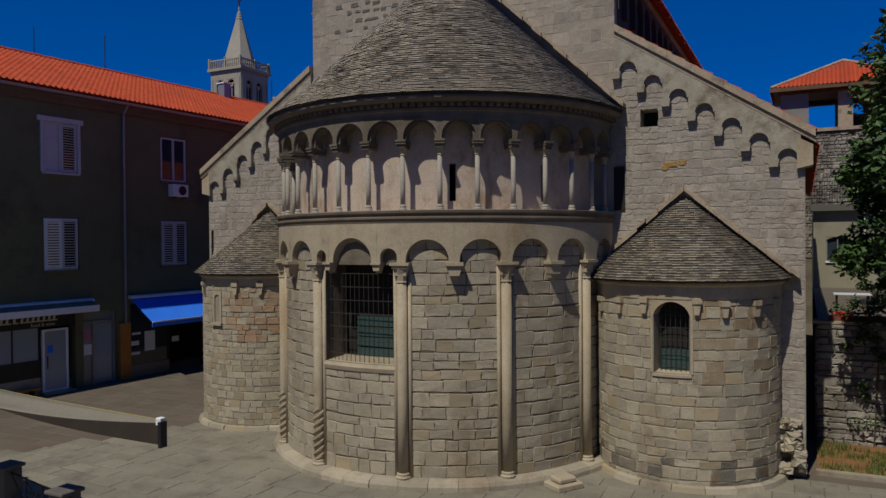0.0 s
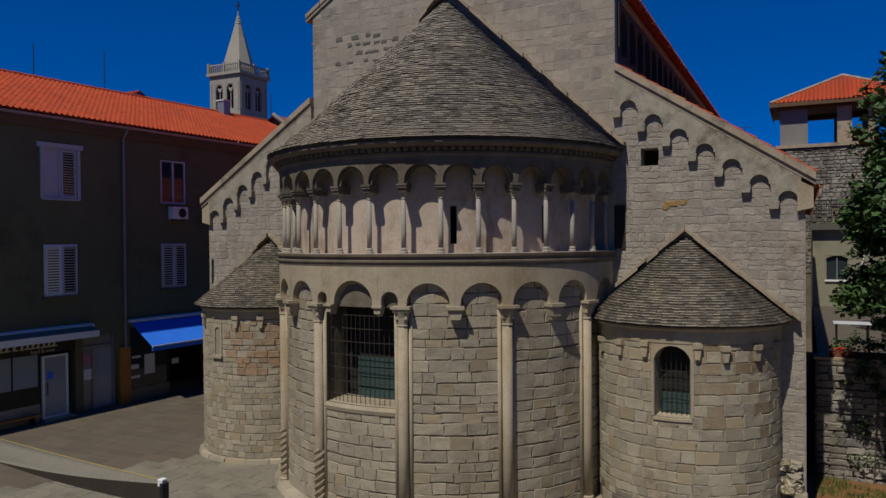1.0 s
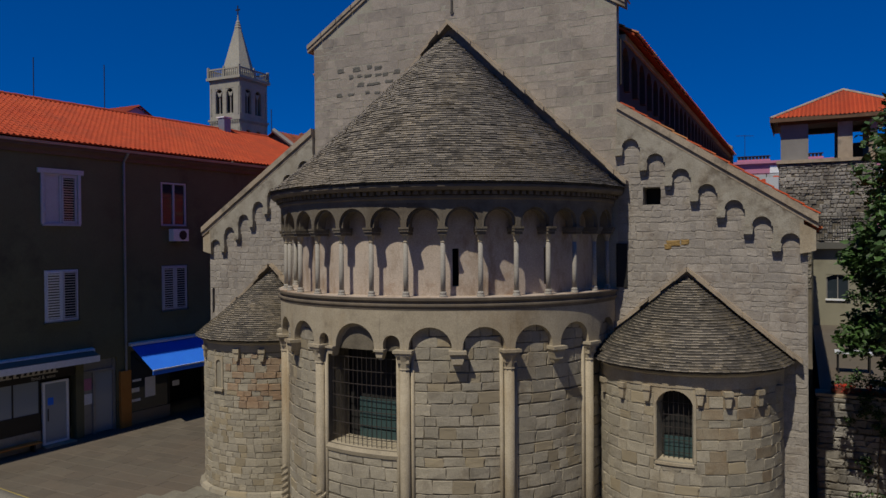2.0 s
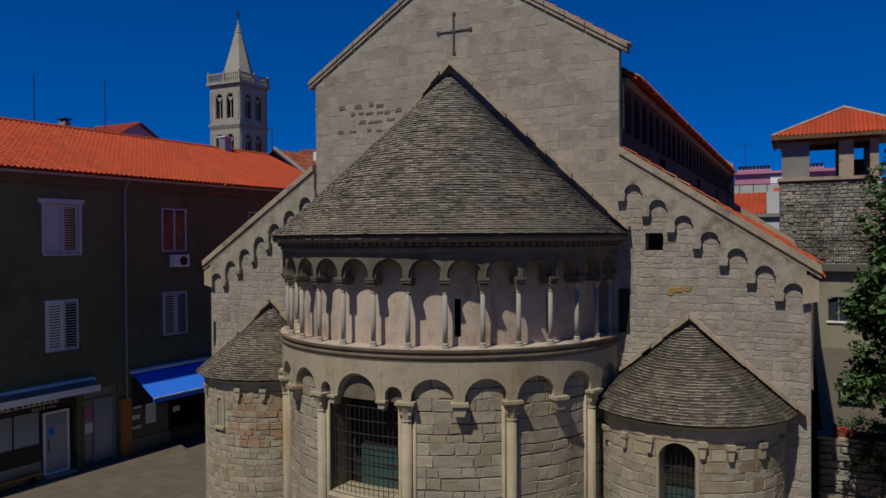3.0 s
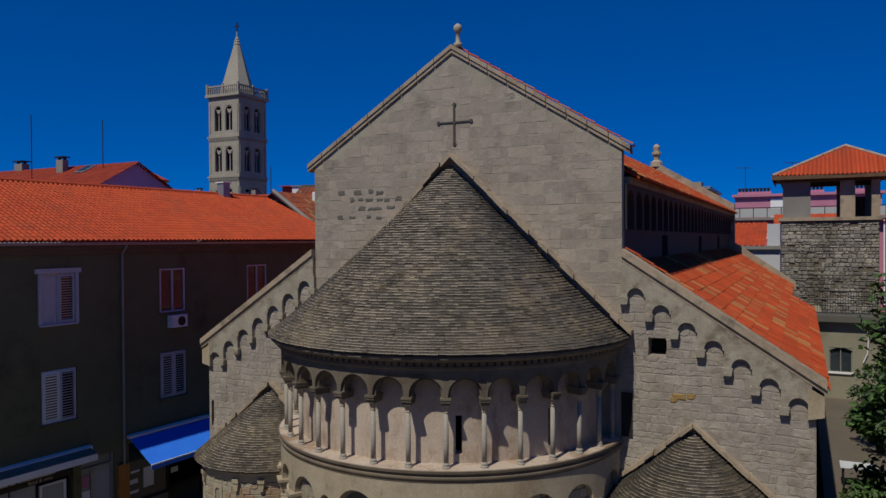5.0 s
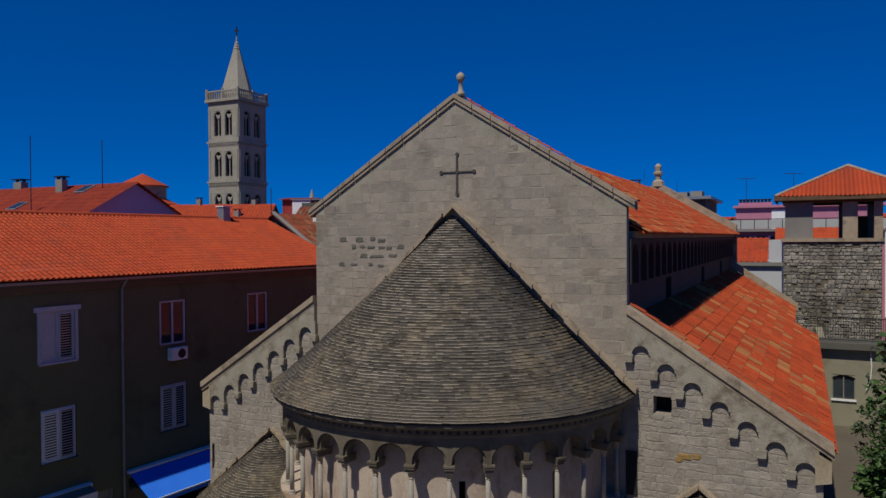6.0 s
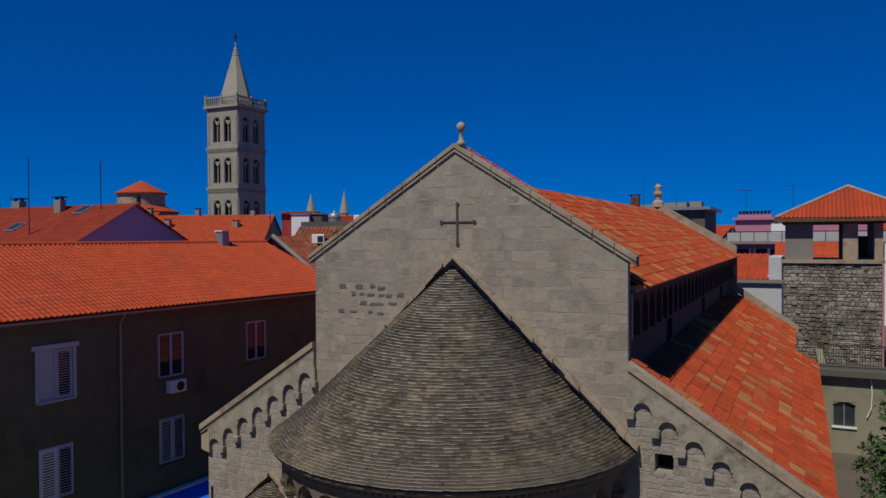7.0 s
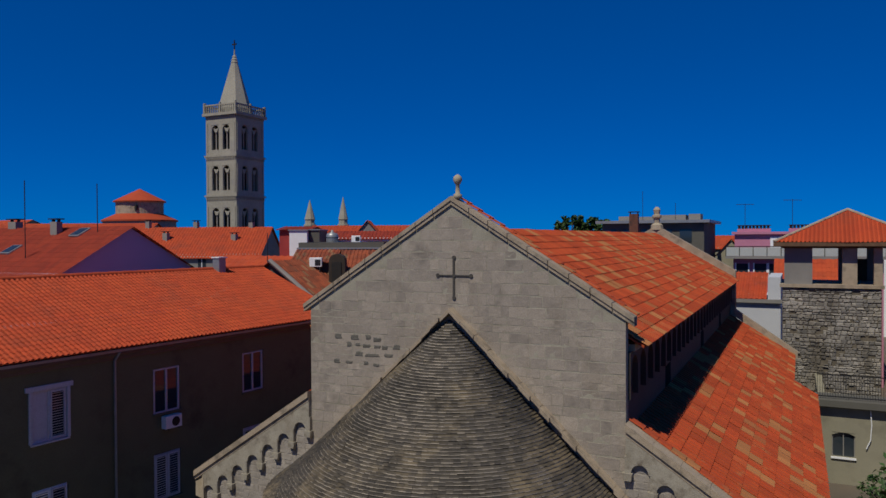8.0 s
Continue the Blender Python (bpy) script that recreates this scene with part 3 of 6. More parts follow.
# aisle fronts with raking arcades
RAKE = 0.664
for s in (-1, 1):
    bm = bmesh.new()
    top_of = lambda u: 11.5 - 3.2 * (abs(u - CX) - NAVE + 0.02) / (AISLE - NAVE + 0.02)
    gap = (-3.95, -3.47, 9.05, 9.52) if s > 0 else (-19.43, -19.31, 5.55, 6.45)
    e0, e1 = sorted((CX + s * (NAVE - 0.02), CX + s * AISLE))
    for q0, q1, low, high in ((e0, gap[0], 0, None), (gap[1], e1, 0, None), (gap[0], gap[1], 0, gap[2]), (gap[0], gap[1], gap[3], None)):
        prism(bm, [(q0, low), (q1, low), (q1, high or top_of(q1)), (q0, high or top_of(q0))], front, -0.006, -0.6)
    bmesh.ops.remove_doubles(bm, verts=bm.verts, dist=0.0005)
    aisle = part("aisle_front", bm, M_MORTAR_L, church, "roughly coursed pale limestone aisle front with stepped arches")
    for k in range(7):
        a, b = NAVE + 0.02 + 4.94 * k / 7, NAVE + 0.02 + 4.94 * (k + 1) / 7 - 0.006
        za, zb = 11.93 - 0.655 * (a - NAVE), 11.93 - 0.655 * (b - NAVE)
        bm = bmesh.new()
        prism(bm, [(CX + s * a, za - 0.2), (CX + s * a, za), (CX + s * b, zb), (CX + s * b, zb - 0.2)], front, 0.2, -0.3)
        prism(bm, [(CX + s * a, za - 0.33), (CX + s * a, za - 0.2), (CX + s * b, zb - 0.2), (CX + s * b, zb - 0.33)], front, 0.14, -0.3)
        part("coping_stone", bm, M_COPING, aisle)
    tiles_flat("cap_tile", (CX + s * (NAVE + 0.02), F + 0.26, 11.95), (0, 1, 0), (s * 4.94, 0, -3.24), 0.4, 5.9, aisle, 0.36, 0.42, 300)
    for k in range(7):
        uc, crown = CX + s * (5.43 + 0.658 * k), 10.86 - 0.437 * k
        zs = crown - 0.23
        u0, u1 = sorted((uc - s * 0.33, uc + s * 0.328))
        zt = lambda u: 11.62 - 0.655 * (abs(u - CX) - NAVE)
        bm = bmesh.new()
        arcade(bm, front, [(u0, u1, uc + s * 0.03, 0.225, zs, zs - 0.02)], zt, -0.03, 0.13)
        part("rake_arch", bm, M_RAKE, aisle)
        # corbel on the upper side of each arch
        bm = bmesh.new()
        cu = uc - s * 0.29
        prism(bm, [(cu - 0.1, zs - 0.22), (cu + 0.1, zs - 0.22), (cu + 0.13, zs - 0.02), (cu - 0.13, zs - 0.02)], front, 0.17, -0.03)
        prism(bm, [(cu - 0.06, zs - 0.33), (cu + 0.06, zs - 0.33), (cu + 0.08, zs - 0.22), (cu - 0.08, zs - 0.22)], front, 0.09, -0.03)
        prism(bm, [sorted_pt for sorted_pt in ((cu - 0.075, zs - 0.02), (cu + 0.075, zs - 0.02), (cu + 0.075, zs + 0.42), (cu - 0.075, zs + 0.42))], front, 0.126, -0.03)
        part("corbel", bm, M_RAKE, aisle)
    bm = bmesh.new()
    prism(bm, [(CX + s * 9.62, 7.72), (CX + s * 9.98, 7.8), (CX + s * 9.98, 8.3), (CX + s * 9.62, 8.5)], front, 0.15, -0.5)
    part("kneeler", bm, M_CARVED, aisle)
    if s > 0:
        rects = [(-3.95, -3.47, 9.05, 9.52)]
        boxed("square_window", (-4.05, -3.37, F + 0.61, F + 0.65, 8.95, 9.62), M_DARK, aisle, "small square dark window")
    else:
        rects = [(-19.42, -19.32, 5.55, 6.45)]
        boxed("slit_window", (-19.5, -19.2, F + 0.61, F + 0.65, 5.45, 6.55), M_DARK, aisle, "narrow dark slit window")
    cu0, cu1 = sorted((CX + s * (NAVE + 0.05), CX + s * (AISLE - 0.02)))
    sx = CX + s * 6.93
    cells = [c for c in trim(courses(cu0, cu1, 0.0, 11.5, (0.11, 0.26), (0.13, 0.42)), rects)
             if c[1] + c[3] / 2 < 11.5 - 0.655 * (abs(c[0] - CX) - NAVE) - 0.28
             and (abs(c[0] - sx) > 2.15 or c[1] > 7.0 - 0.85 * abs(c[0] - sx) - 0.3)]
    random.shuffle(cells)
    masonry("rubble_stone", front, cells, B_WHITE, aisle, 0.003, 0.034, -0.03, 300, M_RUBBLEW_J, 0.002)
    if s > 0:
        for u, v, w in ((-3.15, 8.0, 0.34), (-2.86, 8.02, 0.2), (-3.3, 7.9, 0.18)):
            ob = new("ochre_stone", random.choice(B_OCHRE))
            ob.parent = aisle
            ob.matrix_basis = seat(front, u, v, -0.02) @ Matrix.Diagonal((w, 0.045, 0.14, 1))

# nave body, side walls and roofs
for s in (-1, 1):
    fnw = (lambda x0: (lambda u, v, d: (x0 + s * d, u, v)))(CX + s * 4.98)
    bm = bmesh.new()
    wins = [(27.4, 28.6, 9.9, 12.3), (37.8, 39.0, 9.9, 12.3), (46.7, 47.9, 9.9, 12.3)]
    wall_holes(bm, F + 0.6, BACK, 9.0, 13.95, wins, fnw, 0.0, -0.5)
    side = part("nave_wall", bm, M_NAVESIDE, church, "plastered clerestory wall, darkened for its shade, with blind arches under the eaves")
    for a, b, c, d in wins:
        x0, x1 = sorted((CX + s * 4.55, CX + s * 4.6))
        boxed("window_pane", (x0, x1, a, b, c, d), M_GLASS, side)
    for k in range(28):
        uc = 21.25 + 1.19 * k
        bm = bmesh.new()
        arcade(bm, fnw, [(uc - 0.595, uc + 0.593, uc, 0.48, 13.12, 12.45)], lambda u: 13.72, 0.0, 0.16, 8)
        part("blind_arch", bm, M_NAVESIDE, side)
    x0, x1 = sorted((CX + s * 4.98, CX + s * 5.2))
    boxed("eaves_course", (x0, x1, F + 0.6, BACK - 0.35, 13.73, 13.92), M_CARVED, side)
    x0, x1 = sorted((CX + s * 9.3, CX + s * 9.78))
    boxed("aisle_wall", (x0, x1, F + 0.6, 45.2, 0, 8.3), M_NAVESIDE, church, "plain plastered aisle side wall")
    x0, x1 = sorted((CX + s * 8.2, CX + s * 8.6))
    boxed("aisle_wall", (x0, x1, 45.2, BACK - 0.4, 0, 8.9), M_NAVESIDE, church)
for s in (-1, 1):
    bm = bmesh.new()
    prism(bm, [(CX, 17.0), (CX + s * 5.45, 13.84), (CX + s * 5.45, 13.9), (CX, 17.1)], on_y(0), -(F + 0.56), -(BACK - 0.3))
    deck = part("nave_roof", bm, M_TILE_O, church, "orange and tan clay tile nave roof")
    tiles_flat("roof_tile", (CX, F + 0.6, 17.16), (0, 1, 0), (s * 5.3, 0, -3.13), BACK - F - 0.95, 6.4, deck, 0.64, 0.46, 0)
    bm = bmesh.new()
    prism(bm, [(CX + s * 4.98, 11.42), (CX + s * 10.06, 8.26), (CX + s * 10.06, 8.34), (CX + s * 4.98, 11.5)], on_y(0), -(F + 0.56), -45.0)
    deck = part("aisle_roof", bm, M_TILE_O, church, "patchy orange and tan clay tile aisle roof")
    tiles_flat("roof_tile", (CX + s * 4.98, F + 0.6, 11.54), (0, 1, 0), (s * 5.1, 0, -3.18), 45.05 - F - 0.6, 6.02, deck, 0.64, 0.46, 300 if s > 0 else 0)
    bm = bmesh.new()
    prism(bm, [(CX + s * 4.98, 11.42), (CX + s * 8.95, 8.95), (CX + s * 8.95, 9.03), (CX + s * 4.98, 11.5)], on_y(0), -45.0, -(BACK - 0.4))
    deck = part("aisle_roof", bm, M_TILE_O, church)
    tiles_flat("roof_tile", (CX + s * 4.98, 45.05, 11.54), (0, 1, 0), (s * 5.1, 0, -3.18), BACK - 45.5, 4.7, deck, 0.64, 0.46, 0)
    bm = bmesh.new()
    prism(bm, [(CX + s * 4.98, 11.6), (CX + s * 4.98, 12.1), (CX + s * 9.15, 9.2), (CX + s * 9.15, 8.7)], on_y(BACK - 0.1), 0.25, -0.35)
    part("rear_parapet", bm, M_COPING, church, "sloping weathered rear parapet")
bm = bmesh.new()
prism(bm, [(CX - 5.3, 0), (CX + 5.3, 0), (CX + 5.3, 14.2), (CX + 5.3, 14.55), (CX, 17.72), (CX - 5.3, 14.55)], on_y(BACK), 0.32, -0.4)
rear = part("rear_gable", bm, M_COPING, church, "weathered stone rear gable")
bm = bmesh.new()
lathe(bm, [(0.45, 17.4), (0.42, 17.75), (0.2, 17.9), (0.22, 18.2), (0.34, 18.3), (0.34, 18.45), (0.2, 18.5), (0.26, 18.85), (0.1, 19.05)], (CX, BACK, 0), 8)
part("stone_pinnacle", bm, M_CARVED, rear, "carved stone ridge pinnacle")

# ---- main apse ----
R0 = 4.93
AP = on_apse(AX, CY, R0)
deg = lambda a: radians(a) * R0
LOW0, LOWP = -2.1, 29.5                      # half-columns stand at LOW0 +- LOWP / 2, ...
WIN = (deg(-14.6), deg(9.9), 2.95, 5.42)     # the barred window
bm = bmesh.new()
cuts = [deg(a) for a in range(-95, 96, 3)]
wall_holes(bm, deg(-95), deg(95), 0, 6.5, [WIN], AP, -0.008, -0.75, cuts)
apse = part("apse_wall", bm, M_MORTAR, church, "curved wall of pale squared limestone blocks")
bm = bmesh.new()
ring(bm, AX, CY, [(4.1, 2.7), (4.1, 5.6), (4.05, 5.6), (4.05, 2.7)], -20, 16, 16)
part("window_back", bm, M_DARK, apse)
# glazing behind the bars
for j in range(4):
    bm = bmesh.new()
    ring(bm, AX, CY, [(4.2, 3.0 + 0.27 * j), (4.2, 3.24 + 0.27 * j), (4.17, 3.24 + 0.27 * j), (4.17, 3.0 + 0.27 * j)], -9, 12, 10)
    part("glazing_strip", bm, M_TEAL, apse, "greenish leaded glazing")
bm = bmesh.new()
ring(bm, AX, CY, [(4.97, 2.76), (5.0, 2.86), (4.96, 2.94), (4.2, 3.02), (4.2, 2.76)], -14.9, 10.4, 14)
part("window_sill", bm, M_CARVED, apse, "moulded stone sill")
grille = part("window_grille", bmesh.new(), M_IRON, apse, "wrought iron bars")
for i in range(15):
    bm = bmesh.new()
    a = -13.9 + 23.2 * i / 14
    tube(bm, polar(AX, CY, 4.78, a, 2.96), polar(AX, CY, 4.78, a, 5.42), 0.009, 5)
    part("bar", bm, M_IRON, grille)
for j in range(7):
    bm = bmesh.new()
    z = 3.15 + 0.34 * j
    for i in range(8):
        tube(bm, polar(AX, CY, 4.78, -14.3 + 24.0 * i / 8, z), polar(AX, CY, 4.78, -14.3 + 24.0 * (i + 1) / 8, z), 0.011, 5)
    part("bar", bm, M_IRON, grille)
cols = [LOW0 + LOWP * (k + 0.5) for k in range(-3, 3)]
cells = []
for a, b in zip([-90] + cols, cols + [90]):
    lo, hi = deg(a + 2.0), deg(b - 2.0)
    if hi - lo < 0.2:
        continue
    win_bay = a < 0 < b
    for c in courses(lo, hi, 0.22, 2.78 if win_bay else 6.12, (0.2, 0.36), (0.24, 0.62)):
        cells.append(c)
cells.sort(key=lambda c: abs(math.degrees(c[0] / R0) - 25))
masonry("stone_block", AP, cells, B_STONE, apse, 0.011, 0.04, -0.03, 300, M_STONE_J, 0.005)
for sgn, a in ((-1, -15.2), (1, 10.6)):
    cells = list(courses(deg(a - 0.6), deg(a + 0.6), 2.95, 5.45, (0.35, 0.6), (0.2, 0.2)))
    masonry("jamb_stone", AP, cells, B_STONE, apse, 0.008, 0.06, -0.03)
# half-columns with moulded strips beside them
for i, a in enumerate(cols):
    p = polar(AX, CY, R0 + 0.07, a, 0)
    bm = bmesh.new()
    lathe(bm, [(0.135, 0.36), (0.13, 2.0), (0.125, 5.02)], p, 14)
    shaft = part("half_column", bm, M_CARVED, apse, smooth=True)
    bm = bmesh.new()
    lathe(bm, [(0.22, 0.1), (0.22, 0.2), (0.18, 0.22), (0.195, 0.27), (0.16, 0.31), (0.165, 0.35), (0.135, 0.38)], p, 14)
    part("base", bm, M_CARVED, shaft)
    bm = bmesh.new()
    lathe(bm, [(0.15, 5.0), (0.13, 5.04), (0.15, 5.2), (0.2, 5.34)], p, 8)
    m = seat(AP, deg(a), 0.0)
    for x0, x1, d, z0, z1 in ((-0.24, 0.24, 0.3, 5.41, 5.48), (-0.2, 0.2, 0.26, 5.34, 5.41), (-0.15, 0.15, 0.2, 5.16, 5.34)):
        q = [m @ Vector((x, y, z)) for z in (z0, z1) for x, y in ((x0, -d), (x1, -d), (x1, 0.05), (x0, 0.05))]
        vs = [bm.verts.new(v) for v in q]
        for f in ((0, 1, 2, 3), (4, 7, 6, 5), (0, 4, 5, 1), (1, 5, 6, 2), (2, 6, 7, 3), (3, 7, 4, 0)):
            bm.faces.new([vs[k] for k in f])
    part("capital", bm, M_CARVED, shaft, "carved leaf capital")
    for off in (-2.1, 2.1):
        bm = bmesh.new()
        lathe(bm, [(0.05, 0.2), (0.05, 5.4)], polar(AX, CY, R0 + 0.015, a + off, 0), 8)
        part("roll_moulding", bm, M_CARVED, shaft, smooth=True)
    if i == 2 or i == 1:
        bm = bmesh.new()
        for k in range(3):
            pts = []
            for t in range(41):
                w = t / 40 * math.pi * 5 + k * 2 * math.pi / 3
                pts.append((p[0] + 0.13 * math.cos(w), p[1] + 0.13 * math.sin(w), 0.36 + 1.35 * t / 40))
            for p0, p1 in zip(pts, pts[1:]):
                tube(bm, p0, p1, 0.04, 5)
        part("rope_twist", bm, M_CARVED, shaft, "twisted rope-carved lower shaft")


def hung_corbel(a, w=1.0, name="corbel"):
    """A tapered bracket under the springing of two arches; w: its width."""
    for hw, hb, z0, z1, d in ((0.2, 0.2, 5.40, 5.48, 0.33), (0.18, 0.11, 5.16, 5.40, 0.27), (0.1, 0.07, 5.06, 5.16, 0.16)):
        if z0 == 5.40:
            bm = bmesh.new()
        prism(bm, [(deg(a) - hb * w, 5.48 - (5.48 - z0) * w), (deg(a) + hb * w, 5.48 - (5.48 - z0) * w), (deg(a) + hw * w, 5.48 - (5.48 - z1) * w), (deg(a) - hw * w, 5.48 - (5.48 - z1) * w)], AP, d * (0.5 + 0.5 * w), -0.02)
    part(name, bm, M_CARVED, apse, "tapered stone corbel")


arches = []
for a, b in zip(cols, cols[1:]):
    if a < 0 < b:
        arches += [(a, -10.7, 0.17, 5.62), (-10.7, 5.8, 0.56, 5.53), (5.8, b, 0.21, 5.62)]
        hung_corbel(-10.7, 0.62)
        hung_corbel(5.8, 0.62)
    else:
        arches += [(a, (a + b) / 2, 0.51, 5.53), ((a + b) / 2, b, 0.51, 5.53)]
        hung_corbel((a + b) / 2)
arches = [(-92, -92 + (92 + cols[0]), 0.4, 5.53)] + arches + [(cols[-1], 92, 0.5, 5.53)]
for a, b, r, zs in arches:
    if b - a < 4:
        continue
    bm = bmesh.new()
    arcade(bm, AP, [(deg(a), deg(b) - 0.003, deg((a + b) / 2), min(r, deg(b - a) / 2 - 0.03), zs, 5.48)], lambda u: 6.45, -0.03, 0.17, 14)
    part("blind_arch", bm, M_CARVED, apse)
bm = bmesh.new()                              # tympanum over the window
prism(bm, [(deg(-2.4) + 0.6 * math.cos(math.pi * i / 12), 5.53 + 0.55 * math.sin(math.pi * i / 12)) for i in range(13)], AP, 0.0, -0.4)
part("tympanum", bm, M_CARVED, apse)
for a0 in range(-92, 92, 8):
    bm = bmesh.new()
    r = random.uniform(5.24, 5.3)
    ring(bm, AX, CY, [(4.8, 0), (r + 0.06, 0), (r + 0.05, 0.12), (r, 0.2), (r - 0.2, 0.24), (4.8, 0.24)], a0, a0 + 7.9, 4)
    part("plinth_stone", bm, M_STONE, apse)
bm = bmesh.new()
ring(bm, AX, CY, [(4.9, 6.45), (5.11, 6.45), (5.12, 6.50), (5.155, 6.54), (5.155, 6.58), (5.11, 6.60), (5.12, 6.65), (5.165, 6.68), (5.175, 6.74), (4.2, 6.74), (4.2, 6.45)], -93, 93, 90)
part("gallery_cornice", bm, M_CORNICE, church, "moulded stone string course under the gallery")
# gallery
GAL = on_apse(AX, CY, 4.93)
RB = on_apse(AX, CY, 4.55)
bm = bmesh.new()
slits = [(radians(a - 1.0) * 4.55, radians(a + 1.0) * 4.55, 6.98, 7.92) for a in (27.4, 58.5)]
wall_holes(bm, radians(-94) * 4.55, radians(94) * 4.55, 6.7, 9.3, slits, RB, 0.0, -0.35, [radians(a) * 4.55 for a in range(-94, 95, 4)])
gal = part("gallery_wall", bm, M_PLASTER, church, "pinkish white weathered plaster behind the columns")
bm = bmesh.new()
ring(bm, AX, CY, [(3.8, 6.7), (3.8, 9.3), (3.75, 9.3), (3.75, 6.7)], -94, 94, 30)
# near-black sheet behind the slits, in place of interior shade
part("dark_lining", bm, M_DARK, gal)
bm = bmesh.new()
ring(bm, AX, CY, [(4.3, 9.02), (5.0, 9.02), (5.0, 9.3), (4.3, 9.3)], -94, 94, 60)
# vault underside wears the dark cornice colour in place of its shade
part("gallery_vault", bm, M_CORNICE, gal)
bm = bmesh.new()
ring(bm, AX, CY, [(4.3, 6.72), (5.14, 6.72), (5.14, 6.755), (4.3, 6.755)], -93, 93, 60)
part("gallery_floor", bm, M_PLASTER, gal)
G0, GP = 2.4, 10.62
for k in range(-8, 9):
    a = G0 + GP * k
    p = polar(AX, CY, 4.93, a, 0)
    bm = bmesh.new()
    lathe(bm, [(0.062, 6.88), (0.062, 7.3), (0.056, 8.08)], p, 12)
    shaft = part("gallery_column", bm, M_COLUMN, gal, "slender pale stone column", smooth=True)
    bm = bmesh.new()
    lathe(bm, [(0.1, 6.74), (0.1, 6.79), (0.08, 6.81), (0.088, 6.85), (0.064, 6.89)], p, 12)
    part("base", bm, M_COLUMN, shaft)
    bm = bmesh.new()
    lathe(bm, [(0.058, 8.07), (0.074, 8.09), (0.06, 8.11), (0.085, 8.2), (0.1, 8.26)], p, 8)
    part("capital", bm, M_CARVED, shaft)
    u = radians(a) * 4.93
    bm = bmesh.new()
    for w, d, z0, z1 in ((0.105, 0.14, 8.26, 8.33), (0.12, 0.18, 8.34, 8.40), (0.128, 0.2, 8.40, 8.45)):
        prism(bm, [(u - w, z0), (u + w, z0), (u + w, z1), (u - w, z1)], GAL, d, -0.3)
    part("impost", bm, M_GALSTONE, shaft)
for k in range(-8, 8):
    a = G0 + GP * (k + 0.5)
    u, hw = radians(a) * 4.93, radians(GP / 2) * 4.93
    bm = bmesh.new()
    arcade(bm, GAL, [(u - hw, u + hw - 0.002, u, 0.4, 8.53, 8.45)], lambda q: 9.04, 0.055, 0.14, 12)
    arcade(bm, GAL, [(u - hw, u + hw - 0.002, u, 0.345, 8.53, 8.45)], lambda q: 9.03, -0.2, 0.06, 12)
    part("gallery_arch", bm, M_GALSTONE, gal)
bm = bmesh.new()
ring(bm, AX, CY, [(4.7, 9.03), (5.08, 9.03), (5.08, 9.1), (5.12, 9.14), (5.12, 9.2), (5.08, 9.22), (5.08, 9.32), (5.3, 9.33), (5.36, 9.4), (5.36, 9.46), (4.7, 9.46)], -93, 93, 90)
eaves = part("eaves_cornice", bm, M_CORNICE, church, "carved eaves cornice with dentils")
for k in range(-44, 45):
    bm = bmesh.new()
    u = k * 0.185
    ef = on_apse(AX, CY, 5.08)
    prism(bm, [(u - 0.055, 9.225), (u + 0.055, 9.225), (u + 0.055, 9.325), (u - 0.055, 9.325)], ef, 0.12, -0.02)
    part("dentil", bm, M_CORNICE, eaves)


def slab_roof(name, cx, cy, profile, rows, width, parent, singles=0):
    """A half cone of lapped stone slabs. profile(t): (radius, z) from the eave (0) to the top (1)."""
    verts, faces, pale = [], [], []
    made = 0
    for r in range(rows):
        r0, z0 = profile(r / rows)
        r1, z1 = profile(min(1, (r + 1.5) / rows))
        arc, dz = math.pi * r0, profile((r + 1) / rows)[1] - z0
        n = max(3, int(arc / width))
        a = -91.0
        jit = [random.uniform(0.7, 1.3) for _ in range(n)]
        tot = sum(jit)
        row_lift = random.uniform(-0.003, 0.004)
        for w in jit:
            b = a + 182.0 * w / tot
            th = dz * random.uniform(0.78, 0.95)
            lip = dz * random.uniform(0.26, 0.38)
            up = random.uniform(0, 0.009) + row_lift
            out = random.uniform(-0.012, 0.014)
            vv = []
            for ang in (a + 0.03, b - 0.03):
                inner = max(r0 + out - 0.07, 0.01)
                vv += [polar(cx, cy, r0 + out, ang, z0 + th - lip + up), polar(cx, cy, r0 + out, ang, z0 + th + up),
                          polar(cx, cy, max(r1, 0.01), ang, z1 + up), polar(cx, cy, max(r1, 0.01), ang, z1 - 0.05),
                          polar(cx, cy, inner, ang, z0 + th - lip + 0.012 + up), polar(cx, cy, inner, ang, z0 - 0.03 + up)]
            ff = ((0, 6, 7, 1), (1, 7, 8, 2), (0, 1, 2, 4), (6, 10, 8, 7), (0, 4, 10, 6), (4, 5, 11, 10), (4, 2, 3, 5), (10, 11, 9, 8))
            if made < singles and abs((a + b) / 2 - 20) < 45:
                made += 1
                ob = from_lists("roof_slab", vv, ff, M_SLATE, parent)
                ob.data.materials.append(M_SLAB_EDGE)
                ob.data.polygons[0].material_index = 1
            else:
                base = len(verts)
                verts += vv
                for q in ff:
                    faces.append(tuple(base + i for i in q))
                    pale.append(1 if q == (0, 6, 7, 1) else 0)
            a = b
    ob = from_lists(name, verts, faces, M_SLATE, parent)
    ob.data.materials.append(M_SLAB_EDGE)
    ob.data.polygons.foreach_set("material_index", pale)
    ob["kind"] = "stuff"
    return ob


def main_profile(t):
    r = 5.44 * (1 - t)
    return r, 14.46 - 0.945 * r + 0.18 * max(0.0, (r - 4.1) / 1.34) ** 1.8


